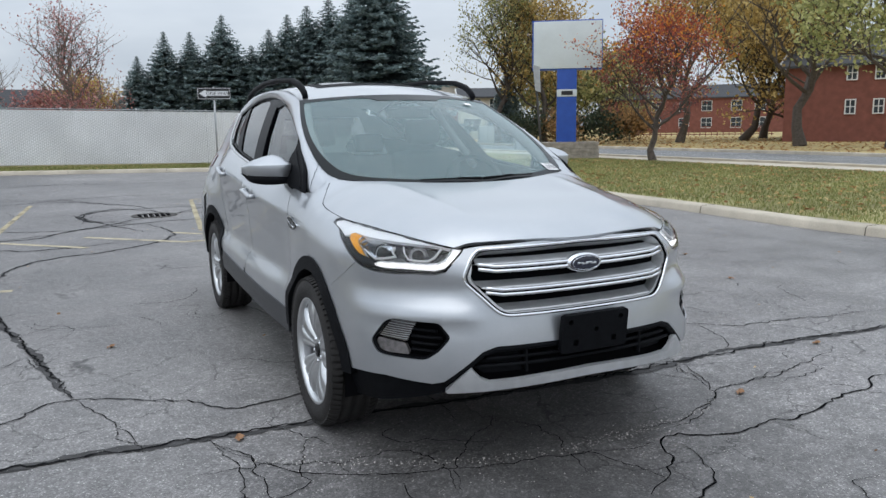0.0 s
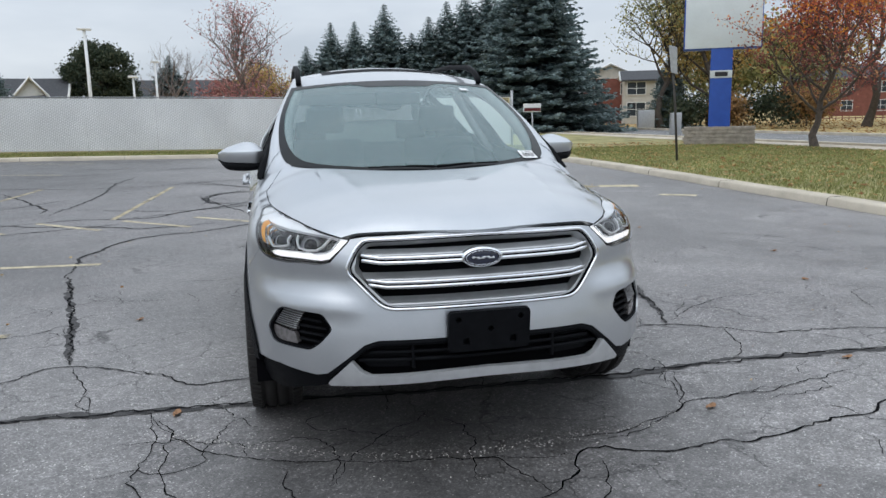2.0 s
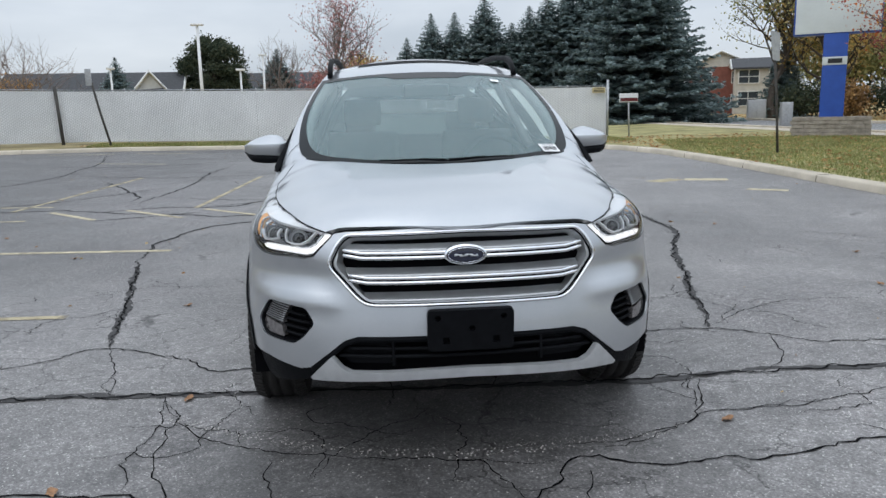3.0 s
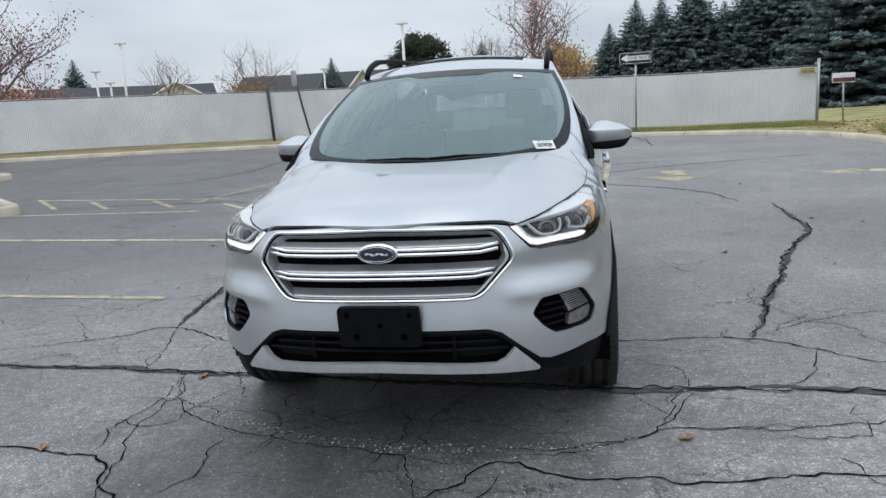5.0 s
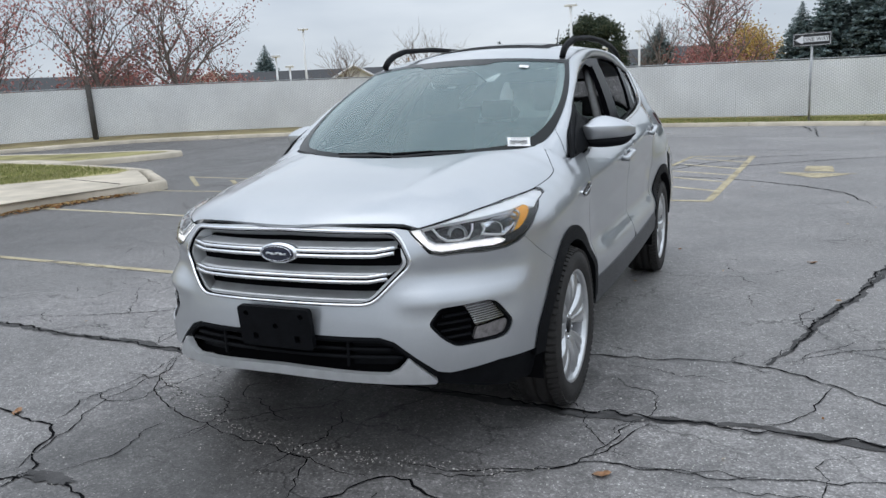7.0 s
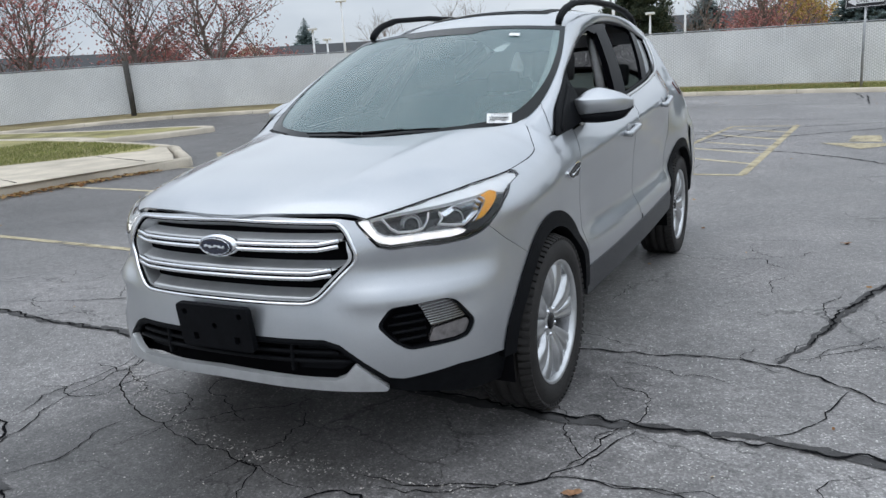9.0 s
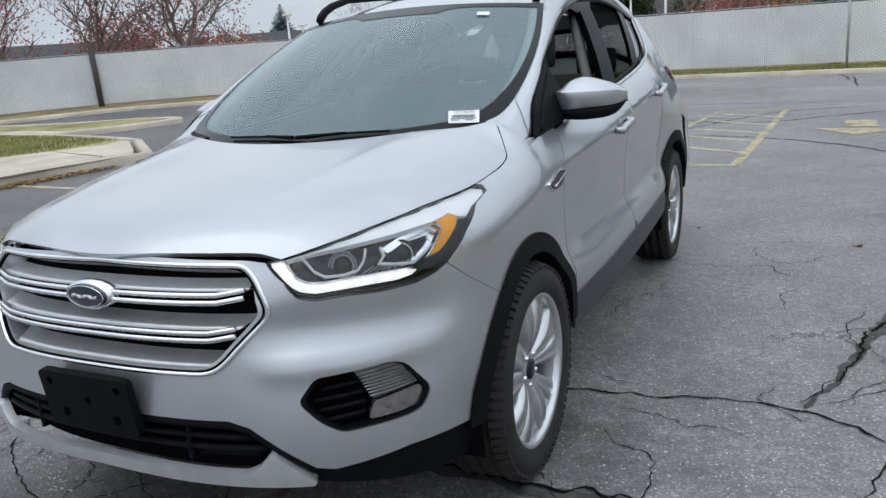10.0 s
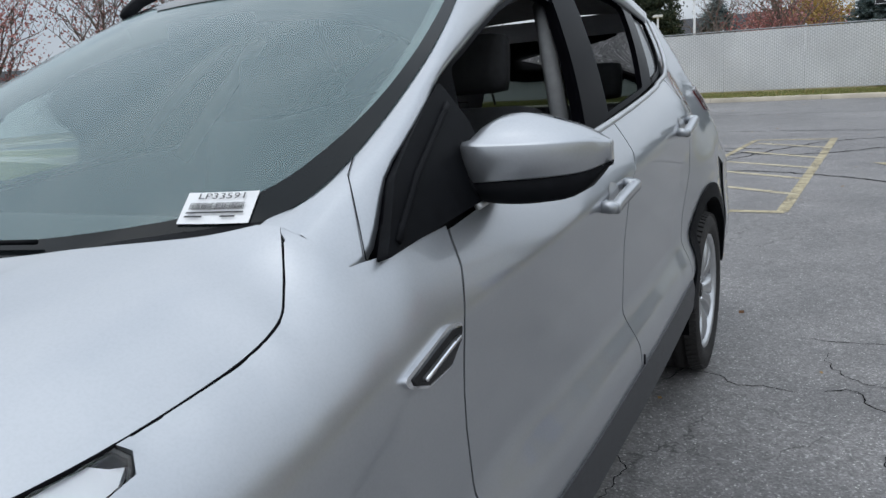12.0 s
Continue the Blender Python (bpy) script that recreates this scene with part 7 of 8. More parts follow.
tagged(flag, "red and white board on a short post at the fence's end", "sign")

# pylon sign
pylon = empty("pylon_sign", (14.98, 20.75, 0.08), -33)
part("column", box((-0.36, -0.30, 0.0), (0.36, 0.30, 3.35), 0.015), BLUE, pylon, "blue column")
head = part("sign_box", box((-1.28, -0.30, 3.28), (1.28, 0.30, 5.05), 0.02), BLUE, pylon, "blue sign box")
part("sign_face", box((-1.23, -0.325, 3.32), (1.25, -0.304, 5.01), 0.01), SIGN_WHITE, head, "blank white sign face")
band = part("number_band", box((-0.365, -0.32, 2.30), (0.365, -0.304, 2.56), 0.004), SIGN_WHITE, pylon, "white band")
bm = bmesh.new()
add_box(bm, (-0.20, -0.328, 2.355), (0.22, -0.323, 2.505))
part("number_bar", bm, SIGN_BLACK, band, "plain dark bar", False)
bm = bmesh.new()
for k in range(5):
    z0, z1 = 0.02 + 0.125 * k, 0.02 + 0.125 * (k + 1) - 0.012
    x = -1.15 - 0.05 * (k % 2)
    while x < 1.10:
        w = min(random.uniform(0.2, 0.5), 1.2 - x)
        j = random.uniform(-0.015, 0.015)
        add_box(bm, (x, -0.62 + j, z0), (x + w - 0.012, -0.35, z1), 0.01)
        x += w
add_box(bm, (-1.15, -0.56, 0), (1.15, 0.6, 0.62))
part("plinth", bm, STONE, pylon, "low plinth of pale stacked stone", False)
tagged(pylon, "blank white and blue pylon sign on a stacked stone plinth", "sign")

# utility boxes
for x, y, w, hh, lab in ((26.4, 47.6, 1.2, 1.45, "grey-green utility cabinet on the far lawn"), (19.2, 31.0, 0.5, 1.2, "small grey utility cabinet on the lawn")):
    u = empty("utility_cabinet", (x, y, -0.09 if x > 20 else ground_z(x, y) + 0.0), -20)
    part("body", box((-w / 2, -0.3, 0.0), (w / 2, 0.3, hh), 0.03), GALV, u)
    part("door", box((-w / 2 + 0.06, -0.32, 0.1), (-0.02, -0.303, hh - 0.08), 0.008), GALV, u)
    part("door", box((0.02, -0.32, 0.1), (w / 2 - 0.06, -0.303, hh - 0.08), 0.008), GALV, u)
    tagged(u, lab, "utility box")

# ---- islands ----
def island(name, outline_pts, label, walk_w=0.0):
    isl = empty(name)
    line = smooth_line(outline_pts, 5)
    part("kerb", kerb_mesh(line, 0.16 + walk_w, 0.14), CONCRETE, isl, "pale concrete kerb")
    part("turf", laid(offset_line(line, 0.15 + walk_w), 0.145, 0.6), GRASS, isl, "patchy turf")
    tagged(isl, label, "kerbed island")


def walk_island():
    isl = empty("island_near")
    front = [(-9.6, -8.0), (-9.0, 0.0), (-8.65, 3.8), (-8.35, 5.4), (-8.05, 6.6), (-8.05, 6.95), (-8.6, 7.45), (-9.7, 8.35), (-10.2, 8.75), (-11.5, 9.25), (-13.3, 9.75), (-16.5, 10.4), (-24.0, 11.0)]
    line = smooth_line(front[::-1], 4)
    part("kerb", kerb_mesh(line, 0.18, 0.15), CONCRETE, isl, "pale concrete kerb")
    walk = [(-9.45, -8.0), (-8.85, 0.0), (-8.5, 3.8), (-8.2, 5.4), (-7.95, 6.6), (-8.7, 7.3), (-10.25, 8.6), (-10.5, 8.45), (-10.2, 7.95), (-10.6, 7.35), (-11.1, 6.55), (-11.6, 5.75), (-12.3, 3.0), (-12.8, -8.0)]
    walk = [(x - 0.14, y - 0.02) for x, y in walk]
    part("walk", laid(walk, 0.149, 0.8), CONCRETE, isl, "wide pale concrete walk")
    turf = [(-12.9, -8.0), (-12.4, 3.0), (-11.7, 5.75), (-11.2, 6.55), (-10.7, 7.35), (-10.3, 7.95), (-10.6, 8.6), (-11.5, 9.0), (-13.3, 9.55), (-16.5, 10.2), (-24.0, 10.8), (-26.0, 4.0), (-24.0, -8.0)]
    part("turf", laid(turf, 0.153, 0.6), GRASS, isl, "green turf")
    for y in (-3.0, -0.6, 1.8, 4.2, 6.4):
        x = -8.6 - 0.08 * (6 - y)
        part("walk_joint", tube([(x, y, 0.139 + ground_z(x, y) + 0.015), (x - 2.2, y + 1.4 * 0.55, 0.139 + ground_z(x - 2.2, y) + 0.015)], 0.006, 4), TAR, isl)
    tagged(isl, "kerbed grass island with a wide concrete walk", "kerbed island")


walk_island()
island("island_far", [(-30.0, 9.0), (-18.0, 10.6), (-14.8, 10.3), (-14.3, 10.7), (-13.7, 11.5), (-13.2, 12.7), (-13.6, 13.25), (-15.0, 13.25), (-17.0, 12.7), (-20.0, 12.5), (-30.0, 12.0)][::-1], "narrow kerbed grass island", 0.2)


def stripe(a, b, w=0.10, material=PALE, lift=0.004):
    a, b = Vector(a), Vector(b)
    d = (b - a).normalized()
    s = Vector((-d.y, d.x)) * w / 2
    n = max(1, int((b - a).length / 0.5))
    rows = [[], []]
    for i in range(n + 1):
        p = a.lerp(b, i / n)
        for r, q in zip(rows, (p + s, p - s)):
            r.append((q.x, q.y, ground_z(q.x, q.y) + lift))
    bm = loft(rows)
    bmesh.ops.recalc_face_normals(bm, faces=bm.faces)
    for f in bm.faces:
        if f.normal.z < 0:
            f.normal_flip()
    return bm


lines = ([((-5.9, 1.92), (-2.42, 1.66)), ((-8.5, 4.75), (-2.35, 4.13)), ((-2.68, 7.25), (-1.73, 6.33)), ((-1.75, 7.29), (-0.65, 6.22)), ((-3.75, 7.35), (-2.8, 6.42)), ((-4.8, 7.4), (-3.9, 6.47)), ((-0.7, 7.2), (0.2, 6.25))]
         + [((-9.1, 8.7), (-7.7, 7.3)), ((-7.64, 8.16), (-6.66, 7.15)), ((-6.35, 7.99), (-5.4, 7.0))])
for k, (a, b) in enumerate(lines):
    part("line", stripe(a, b, 0.085, YELLOW if k in (0, 7, 8, 9) else PALE), YELLOW if k in (0, 7, 8, 9) else PALE, lot)
for a, b in (((-0.33, 7.17), (0.15, 11.9)), ((-2.83, 7.42), (-2.57, 12.1)), ((-5.4, 7.6), (-5.0, 12.4)), ((-7.3, 16.5), (-5.46, 15.95)), ((-7.43, 20.3), (-5.6, 20.0)), ((-9.8, 20.0), (-8.0, 20.1))):
    part("line", stripe(a, b, 0.075), YELLOW if a[1] < 8 else PALE, lot)
for a, b in (((-9.0, 8.6), (-5.0, 8.0)), ((-8.6, 6.7), (-4.8, 6.6))):
    part("line", stripe(a, b, 0.07), PALE, lot)
# hatched bay
for a, b in (((0.91, 6.14), (1.21, 11.95)), ((-0.65, 6.25), (0.93, 6.12)), ((0.15, 11.9), (1.24, 11.83))):
    part("line", stripe(a, b, 0.095, YELLOW), YELLOW, lot)
for a, b in (((0.22, 11.45), (1.17, 10.73)), ((0.15, 10.45), (1.12, 9.65)), ((0.06, 9.43), (1.07, 8.77)), ((-0.02, 8.68), (1.02, 7.95)), ((-0.15, 7.78), (0.98, 6.99))):
    part("line", stripe(a, b, 0.085), PALE, lot)
bm = bmesh.new()
bm.faces.new([bm.verts.new((x, y, ground_z(x, y) + 0.005)) for x, y in ((1.62, 9.16), (2.66, 8.98), (2.10, 8.42))])
bm.faces.new([bm.verts.new((x, y, ground_z(x, y) + 0.005)) for x, y in ((1.98, 9.3), (2.38, 9.22), (2.40, 10.03), (2.04, 10.1))])
bmesh.ops.recalc_face_normals(bm, faces=bm.faces)
part("arrow", bm, YELLOW, lot, "worn yellow arrow", False)
bm = bmesh.new()
for k, (a, b) in enumerate((((4.4, 8.9), (4.95, 9.2)), ((5.04, 9.1), (5.7, 8.86)), ((5.3, 7.4), (5.76, 7.05)))):
    part("line", stripe(a, b, 0.35 if k != 2 else 0.2), YELLOW if k == 0 else PALE, lot)

# storm drain
DRAIN_Z = ground_z(-0.73, 9.42) + 0.004
drain = finish("storm_drain", lathe([(-0.02, 0.001), (0.006, 0.30), (0.008, 0.34), (-0.02, 0.36)], 28, "z", (-0.73, 9.42, DRAIN_Z)), POST)
bm = bmesh.new()
for k in range(6):
    for j in range(3):
        add_box(bm, (-0.97 + 0.085 * k, 9.24 + 0.13 * j, DRAIN_Z), (-0.92 + 0.085 * k, 9.33 + 0.13 * j, DRAIN_Z + 0.012))
part("slot", bm, DARK, drain, "", False)
tagged(drain, "round cast iron storm drain cover in the asphalt", "drain cover")


# ---- cracks ----
CRACK = simple("crack", (0.006, 0.006, 0.007), 0.9, 0, 0.4, 25, 0.3, 0, 0.05)
SEAM = simple("worn seam filler", (0.075, 0.073, 0.073), 0.8, 0, 0.4, 9, 0.4, 0, 0.2)


def ribbon(bm, line, w, jag, rng, step_len=0.045, lift=0.0035):
    pts = []
    line = smooth_line(line, 3)
    pts = resample(line, step_len, False)
    off = 0.0
    left, right = [], []
    n = len(pts)
    for i, p in enumerate(pts):
        a, b = Vector(pts[max(0, i - 1)]), Vector(pts[min(n - 1, i + 1)])
        t = (b - a)
        t = t.normalized() if t.length > 1e-9 else Vector((1, 0))
        s = Vector((-t.y, t.x))
        off = 0.7 * off + rng.normal() * jag
        taper = min(1.0, 0.25 + 4.0 * min(i, n - 1 - i) / max(1, n))
        ww = w * taper * (0.55 + 0.9 * rng.random())
        c = Vector(p) + s * off
        for lst, k in ((left, 1), (right, -1)):
            q = c + s * (k * ww / 2)
            lst.append(bm.verts.new((q.x, q.y, ground_z(q.x, q.y) + lift)))
    for i in range(n - 1):
        f = bm.faces.new((left[i], right[i], right[i + 1], left[i + 1]))
        f.normal_update()
        if f.normal.z < 0:
            f.normal_flip()


rng = np.random.default_rng(3)
wide = [[(-5.5, 0.42), (-2.67, 0.10), (-2.04, 0.07), (-1.28, 0.02), (-0.9, -0.01), (0.0, -0.08), (0.9, -0.135), (1.5, -0.10), (2.37, -0.14), (4.2, -0.3)],
        [(-2.52, 3.6), (-2.28, 2.66), (-2.08, 1.82), (-1.96, 1.23), (-1.885, 0.86)],
        [(2.9, 5.8), (2.85, 4.81), (2.84, 4.12), (2.55, 3.44), (2.28, 2.75), (2.17, 2.27), (1.94, 1.7), (1.82, 1.23), (1.71, 0.88), (1.62, 0.66)]]
medium = [[(-3.82, 8.2), (-3.73, 9.5), (-3.63, 10.7), (-3.79, 13.0), (-3.66, 15.0)], [(-6.78, 12.7), (-7.08, 14.8), (-7.11, 16.1), (-7.99, 19.4)], [(-4.92, 7.73), (-3.93, 7.15), (-2.84, 6.72), (-2.22, 6.38), (-1.4, 6.66)],
          [(-1.9, -0.85), (-1.63, -0.9), (-1.22, -0.95), (-1.05, -1.17), (-0.92, -1.29), (-0.94, -1.5)], [(-3.2, 0.2), (-2.23, 0.59), (-2.05, 0.78), (-1.88, 0.85), (-1.61, 0.71), (-1.37, 0.55), (-1.21, 0.36), (-0.94, 0.36), (0.2, 0.5), (0.86, 0.58), (1.19, 0.64), (1.60, 0.64), (1.86, 0.48), (2.07, 0.29), (2.38, 0.27), (3.4, 0.1)],
          [(0.02, -1.26), (0.20, -1.16), (0.30, -1.08), (0.43, -0.90), (0.63, -0.96), (0.88, -0.99), (1.26, -0.97), (1.55, -0.92), (2.4, -0.7)],
          [(-1.6, -1.6), (-1.0, -1.38), (-0.8, -1.30), (-0.3, -1.42), (0.3, -1.30), (0.43, -1.0)],
          [(2.55, 6.0), (2.2, 7.2), (0.9, 8.4), (-0.6, 8.6), (-2.0, 8.1), (-3.6, 8.8)],
          [(-2.52, 3.6), (-2.6, 4.6), (-2.2, 5.6), (-1.4, 6.0), (-0.7, 6.9), (-0.9, 8.3)],
          [(-0.9, 8.2), (-1.8, 9.4), (-1.5, 10.4), (-0.2, 10.6), (0.8, 10.0), (2.6, 11.2), (5.5, 12.6)],
          [(-4.0, 10.4), (-5.2, 8.6), (-6.6, 7.9)], [(-6.5, 13.0), (-3.5, 12.2), (-1.0, 13.4), (3.0, 12.8)], [(-9.5, 16.0), (-6.0, 15.2), (-3.0, 17.0), (2.0, 18.6)],
          [(2.2, 21.6), (2.4, 19.6), (2.3, 18.6)], [(-5.6, 11.9), (-4.2, 9.3), (-4.0, 8.4)], [(2.4, -0.7), (3.2, -0.2), (4.8, 0.6), (6.2, 0.9)], [(3.4, 0.1), (5.0, 0.9), (6.5, 1.8)]]
fine = [[(-3.44, 10.4), (-3.0, 11.3), (-2.5, 9.25)], [(-1.8, 8.5), (-1.6, 9.8), (-1.32, 9.1)], [(-1.23, -0.94), (-1.32, -0.7), (-1.3, -0.55), (-1.29, -0.22), (-1.42, 0.03)], [(-0.77, -0.73), (-0.78, -0.88), (-0.71, -1.05), (-0.82, -1.24)],
        [(1.05, -0.5), (1.12, -0.3), (1.16, -0.15)], [(0.38, -0.79), (0.7, -0.73), (0.98, -0.6), (1.09, -0.55), (1.37, -0.53), (1.73, -0.46)], [(-1.33, -0.02), (-1.22, -0.29), (-1.23, -0.63), (-1.09, -1.02), (-1.0, -1.38)], [(-1.32, -0.04), (-1.11, -0.44), (-0.91, -0.59), (-0.6, -0.73), (-0.17, -0.82), (0.35, -0.91)],
        [(1.19, -0.12), (1.04, -0.55), (0.78, -0.72), (0.5, -0.81)], [(1.04, -0.55), (1.27, -0.53), (1.68, -0.51), (2.22, -0.31)],
        [(1.62, 0.66), (2.4, 1.2), (3.0, 1.1)], [(1.9, 0.45), (1.75, 0.1), (1.6, -0.1)], [(-1.88, 0.85), (-1.7, 0.4), (-1.62, 0.06)]]
# filled cracks across the far bays
far = [[(-1.88, 9.99), (-1.36, 10.7), (-0.85, 10.41), (-0.48, 9.63), (-0.08, 9.97), (0.23, 10.52)], [(-2.41, 12.78), (-1.23, 11.68), (-0.66, 10.5)],
       [(-2.7, 7.45), (-2.08, 7.82), (-1.44, 8.43), (-1.04, 8.93), (-0.5, 9.46), (0.08, 9.87)], [(-1.88, 9.99), (-1.66, 8.91), (-1.24, 8.89)],
       [(-0.18, 9.12), (0.12, 9.7), (0.46, 10.5), (0.77, 10.98), (1.36, 11.69), (2.85, 12.31)], [(-0.51, 11.08), (0.44, 10.69)]]
far += [[(-6.28, 17.7), (-1.74, 17.1), (0.54, 17.1), (3.13, 17.0)], [(2.5, 20.3), (2.44, 16.7)], [(-13.54, 13.72), (-13.81, 15.63), (-14.0, 19.3)],
        [(-8.17, 10.52), (-7.45, 10.81), (-7.05, 12.04), (-6.79, 13.92)], [(-7.66, 7.28), (-6.78, 7.48), (-5.63, 7.57), (-4.58, 7.6)],
        [(-4.16, 7.24), (-3.21, 7.54), (-2.39, 7.41), (-1.93, 7.99), (-1.07, 8.75)], [(-2.18, 13.14), (-1.12, 11.36)], [(-1.04, 7.45), (-1.77, 9.7), (-1.11, 11.0)],
        [(-3.9, 6.38), (-3.04, 6.73), (-2.68, 6.96)]]
far += [ln for ln in medium if sum(q[1] for q in ln) / len(ln) > 5]
medium = [ln for ln in medium if ln not in far]
for name, group_lines, w, jag in (("filled_crack", far, 0.036, 0.014), ("tar_seam", wide, 0.050, 0.008), ("crack", medium, 0.0105, 0.010), ("fine_crack", fine, 0.005, 0.010)):
    for ln in group_lines:
        bm = bmesh.new()
        ribbon(bm, ln, w, jag, rng)
        seam = part(name, bm, {"tar_seam": SEAM, "filled_crack": TAR}.get(name, CRACK), lot, "dark crack in the asphalt")
        if name == "tar_seam":
            core = bmesh.new()
            ribbon(core, ln, 0.013, 0.011, rng, 0.03, 0.0075)
            part("open_crack", core, CRACK, seam, "open black crack")
# a web of hairline cracks
bm = bmesh.new()
for k in range(115):
    x, y = rng.uniform(-4.2, 4.4), rng.uniform(-2.2, 3.2)
    if k > 85:
        x, y = rng.uniform(-7, 6.4), rng.uniform(0, 12)
    a = rng.uniform(0, 2 * math.pi)
    pts = [(x, y)]
    for i in range(rng.integers(3, 8)):
        a += rng.normal() * 0.55
        pts.append((pts[-1][0] + math.cos(a) * 0.13, pts[-1][1] + math.sin(a) * 0.13))
    ribbon(bm, pts, 0.004 if k < 86 else 0.0055, 0.008, rng, 0.03)
web = part("hairline_cracks", bm, CRACK, lot, "web of hairline cracks")
tagged(web, kind="stuff")
# worn-out hole
bm = bmesh.new()
ring = []
for k in range(44):
    a = 2 * math.pi * k / 44
    r = 1 + 0.35 * rng.normal() * 0.5
    ring.append(bm.verts.new((-0.80 + 0.12 * r * math.cos(a), -1.30 + 0.035 * r * math.sin(a), -0.0105)))
bm.faces.new(ring)
part("pothole", bm, SEAM, lot, "small dark worn hole", False)

# ---- leaves and grit on the ground ----
def leaf_mesh(seed):
    r = np.random.default_rng(seed)
    bm = bmesh.new()
    n = 9
    mid = [bm.verts.new((0.034 * (i / 4 - 1), 0, 0.006 + 0.008 * math.sin(i))) for i in range(n)]
    for s in (1, -1):
        edge = [bm.verts.new((0.034 * (i / 4 - 1) + 0.004 * r.normal(), s * 0.020 * math.sin(math.pi * (i + 0.4) / n) * (0.8 + 0.4 * r.random()), 0.003 + 0.012 * r.random())) for i in range(n)]
        for i in range(n - 1):
            bm.faces.new((mid[i], mid[i + 1], edge[i + 1], edge[i]) if s > 0 else (mid[i], edge[i], edge[i + 1], mid[i + 1]))
    return bm


BROWN_SINGLE = simple("dry leaf", (0.30, 0.16, 0.08), 0.7, 0, 0.3, 60)
leaf0 = finish("fallen_leaf", leaf_mesh(1), BROWN_SINGLE)
tagged(leaf0, "curled orange-brown leaf on the asphalt", "leaf", "leaves on the asphalt")
spots = [(1.12, -0.64, 30), (-1.22, -0.05, 80), (2.19, -0.23, 10), (-1.66, 1.84, 50), (-1.5, -0.9, 120), (3.91, 2.7, 0), (-3.2, 3.9, 20), (3.4, 4.4, 70), (2.9, 7.8, 20), (-4.4, 5.2, 140), (1.9, 3.1, 10), (3.3, 1.5, 95)]
for i, (x, y, a) in enumerate(spots):
    m = pose(x, y, ground_z(x, y) + 0.001, 0, 0, a)
    if i == 0:
        leaf0.matrix_basis = m
    else:
        copy_thing(leaf0, m)


def scatter(name, n, where, size, material, seed, label, flat=0.35):
    r = np.random.default_rng(seed)
    C = []
    while len(C) < n:
        p = where(r)
        if p is not None:
            C.append(p)
    C = np.array(C)
    u = random_dirs(r, n)
    u[:, 2] *= flat
    w = np.cross(u, np.array((0, 0, 1.0)) + 0.3 * r.normal(size=(n, 3)))
    w /= np.linalg.norm(w, axis=1)[:, None] + 1e-9
    s = size * (0.5 + r.random((n, 1)))
    return tagged(quads(name, C, u * s, w * s * 0.7, material), label, "leaf litter", kind="stuff")


def on_lawn(r):
    x, y = r.uniform(7.2, 16), r.uniform(-3, 24)
    if not within(lawn_poly, np.array([x]), np.array([y]))[0]:
        return None
    return (x, y, ground_z(x, y) + 0.115 + 0.02 * r.random())


def on_far_lawn(r):
    x, y = r.uniform(29, 60), r.uniform(8, 75)
    return (x, y, -0.06 + 0.03 * r.random())


def on_verge(r):
    x = r.uniform(-10, 8.5)
    y = r.uniform(22.2, 24.8)
    return (x, y, ground_z(x, y) + 0.12)


def by_kerb(r):
    y = r.uniform(0, 6.2)
    x = -8.58 + abs(r.normal()) * 0.14 + 0.15 * (y - 4.0)
    return (x, y, ground_z(x, y) + 0.02 + 0.02 * r.random())


def on_lot(r):
    x, y = r.uniform(-7, 6.4), r.uniform(-2, 20)
    return (x, y, ground_z(x, y) + 0.006)


scatter("lawn_leaves", 5200, on_lawn, 0.05, LITTER, 61, "yellow and brown leaves scattered over the lawn")
scatter("far_leaves", 9000, on_far_lawn, 0.10, LITTER, 62, "golden leaves covering the far lawn")
scatter("verge_leaves", 900, on_verge, 0.045, LITTER, 63, "brown leaves on the verge")
scatter("gutter_leaves", 1500, by_kerb, 0.035, LITTER, 64, "brown leaves gathered along the island's kerb")
scatter("lot_litter", 260, on_lot, 0.016, LITTER, 65, "small pale leaf scraps on the asphalt")


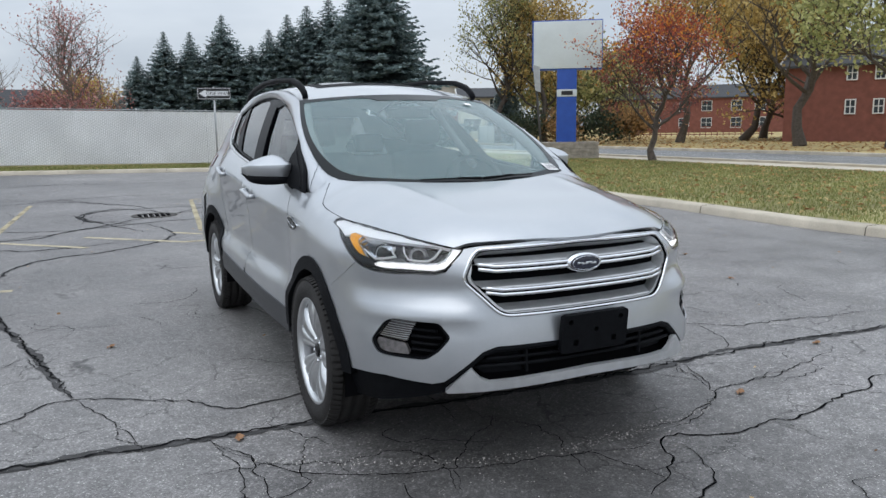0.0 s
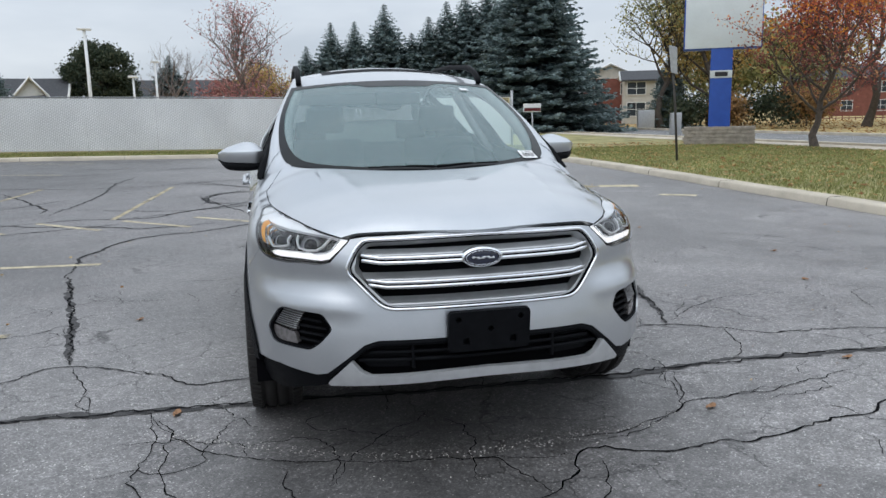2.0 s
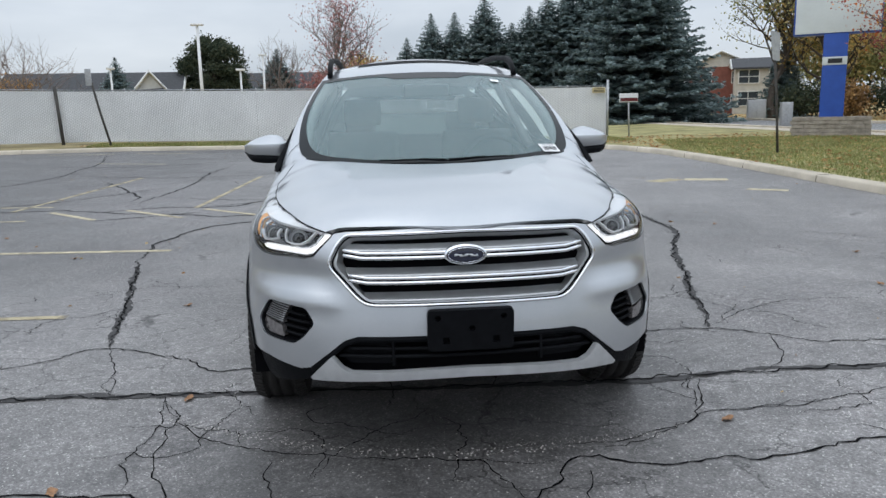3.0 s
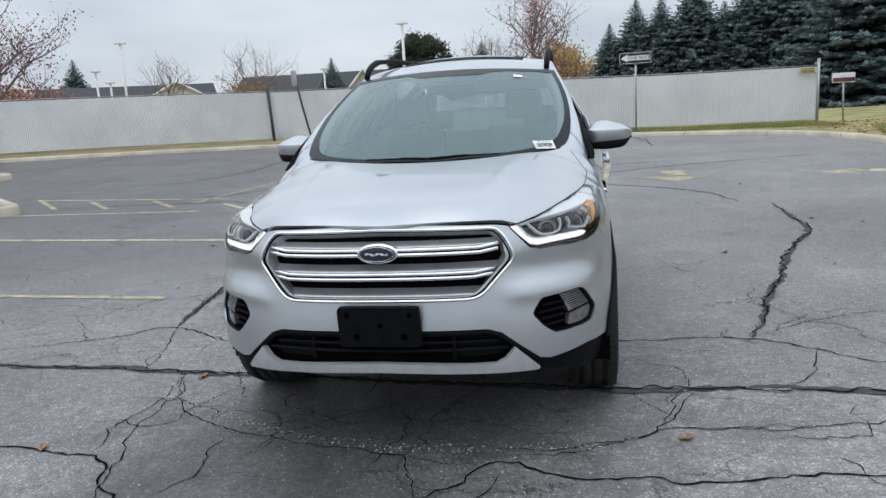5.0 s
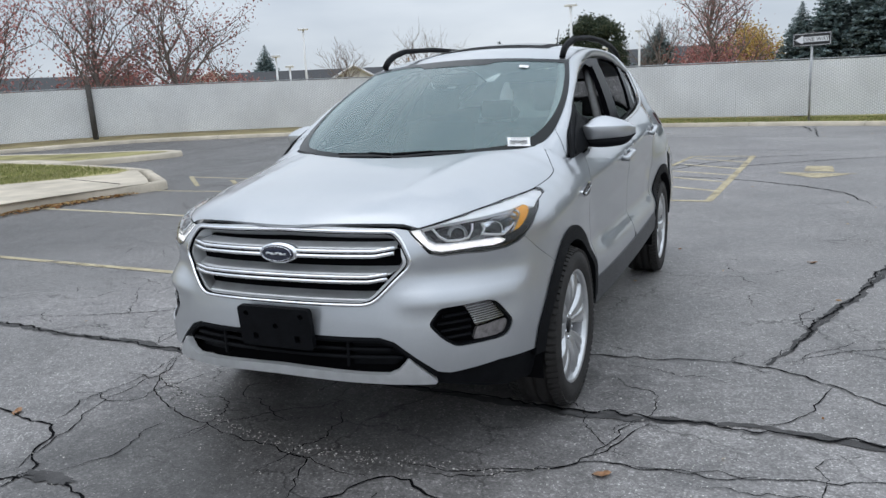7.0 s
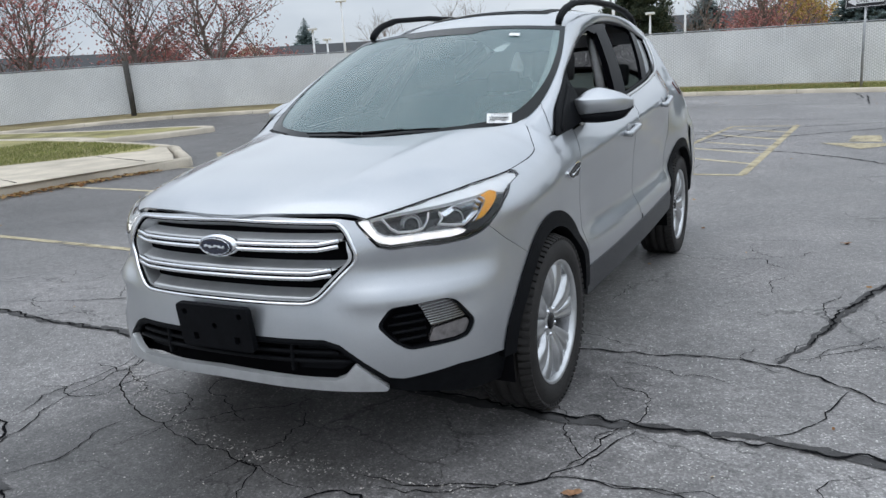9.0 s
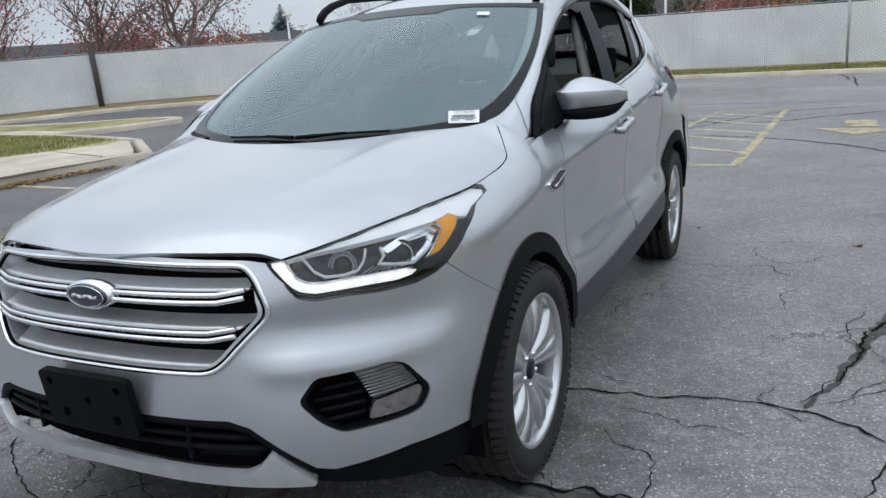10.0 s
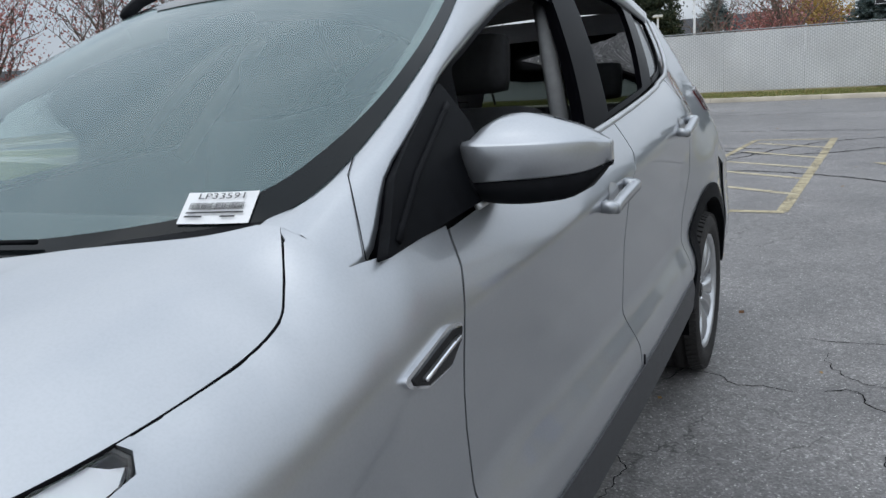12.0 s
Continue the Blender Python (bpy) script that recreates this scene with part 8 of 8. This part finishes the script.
def blades(name, poly, n, seed, size, label, zf):
    r = np.random.default_rng(seed)
    a = np.array(poly)
    C = []
    while len(C) < n:
        xs, ys = r.uniform(a[:, 0].min(), a[:, 0].max(), 4000), r.uniform(a[:, 1].min(), a[:, 1].max(), 4000)
        ok = within(poly, xs, ys)
        C += [(x, y, zf(x, y)) for x, y in zip(xs[ok], ys[ok])]
    C = np.array(C[:n])
    u = r.normal(size=(n, 3)) * 0.35
    u[:, 2] = 1
    w = np.cross(u, random_dirs(r, n))
    w /= np.linalg.norm(w, axis=1)[:, None] + 1e-9
    s = size * (0.5 + r.random((n, 1)))
    return tagged(quads(name, C + np.array((0, 0, size * 0.5)), u * s, w * s * 0.16, TURF), label, "grass", kind="stuff")


TURF = leaf_material("grass blades", [(0.0, (0.16, 0.19, 0.062)), (0.6, (0.27, 0.29, 0.105)), (1.0, (0.44, 0.40, 0.19))])
near_lawn = [(7.2, -3), (7.0, 3.8), (7.0, 7.2), (7.35, 11.8), (7.5, 15.5), (9, 21), (15.8, 21), (15.8, -3)]
blades("lawn_grass", near_lawn, 90000, 71, 0.035, "short patchy autumn grass", lambda x, y: ground_z(x, y) + 0.10)
blades("verge_grass", [(-9.5, 22.0), (4, 22.0), (8.5, 21.0), (8.5, 24.8), (-10, 24.8)], 22000, 72, 0.045, "rough grass under the fence", lambda x, y: ground_z(x, y) + 0.10)
blades("island_grass", [(-15.5, 0), (-12.6, 0), (-12.4, 3.0), (-11.7, 5.75), (-10.7, 7.35), (-10.6, 8.5), (-13.3, 9.4), (-16, 9.8)], 22000, 73, 0.04, "grass on the island", lambda x, y: ground_z(x, y) + 0.14)


# pale grit washed into an arc before the car
def on_arc(r):
    u = r.random()
    x = -1.25 + 2.1 * u
    y = curve((-1.25, -0.91, -0.39, 0.0, 0.49, 0.85), (-0.28, -0.49, -0.72, -0.79, -0.76, -0.72), x) + r.normal() * 0.022
    return (x, y, ground_z(x, y) + 0.004)


def grit_anywhere(r):
    x, y = r.uniform(-3.5, 4.0), r.uniform(-2.2, 4.0)
    return (x, y, ground_z(x, y) + 0.004)


GRIT = simple("pale grit", (0.52, 0.50, 0.46), 0.8, 0, 0.2, 40)
scatter("grit_arc", 420, on_arc, 0.0042, GRIT, 81, "pale grit washed into an arc on the asphalt")
scatter("loose_grit", 7000, grit_anywhere, 0.0038, GRIT, 82, "pale grit scattered over the asphalt")
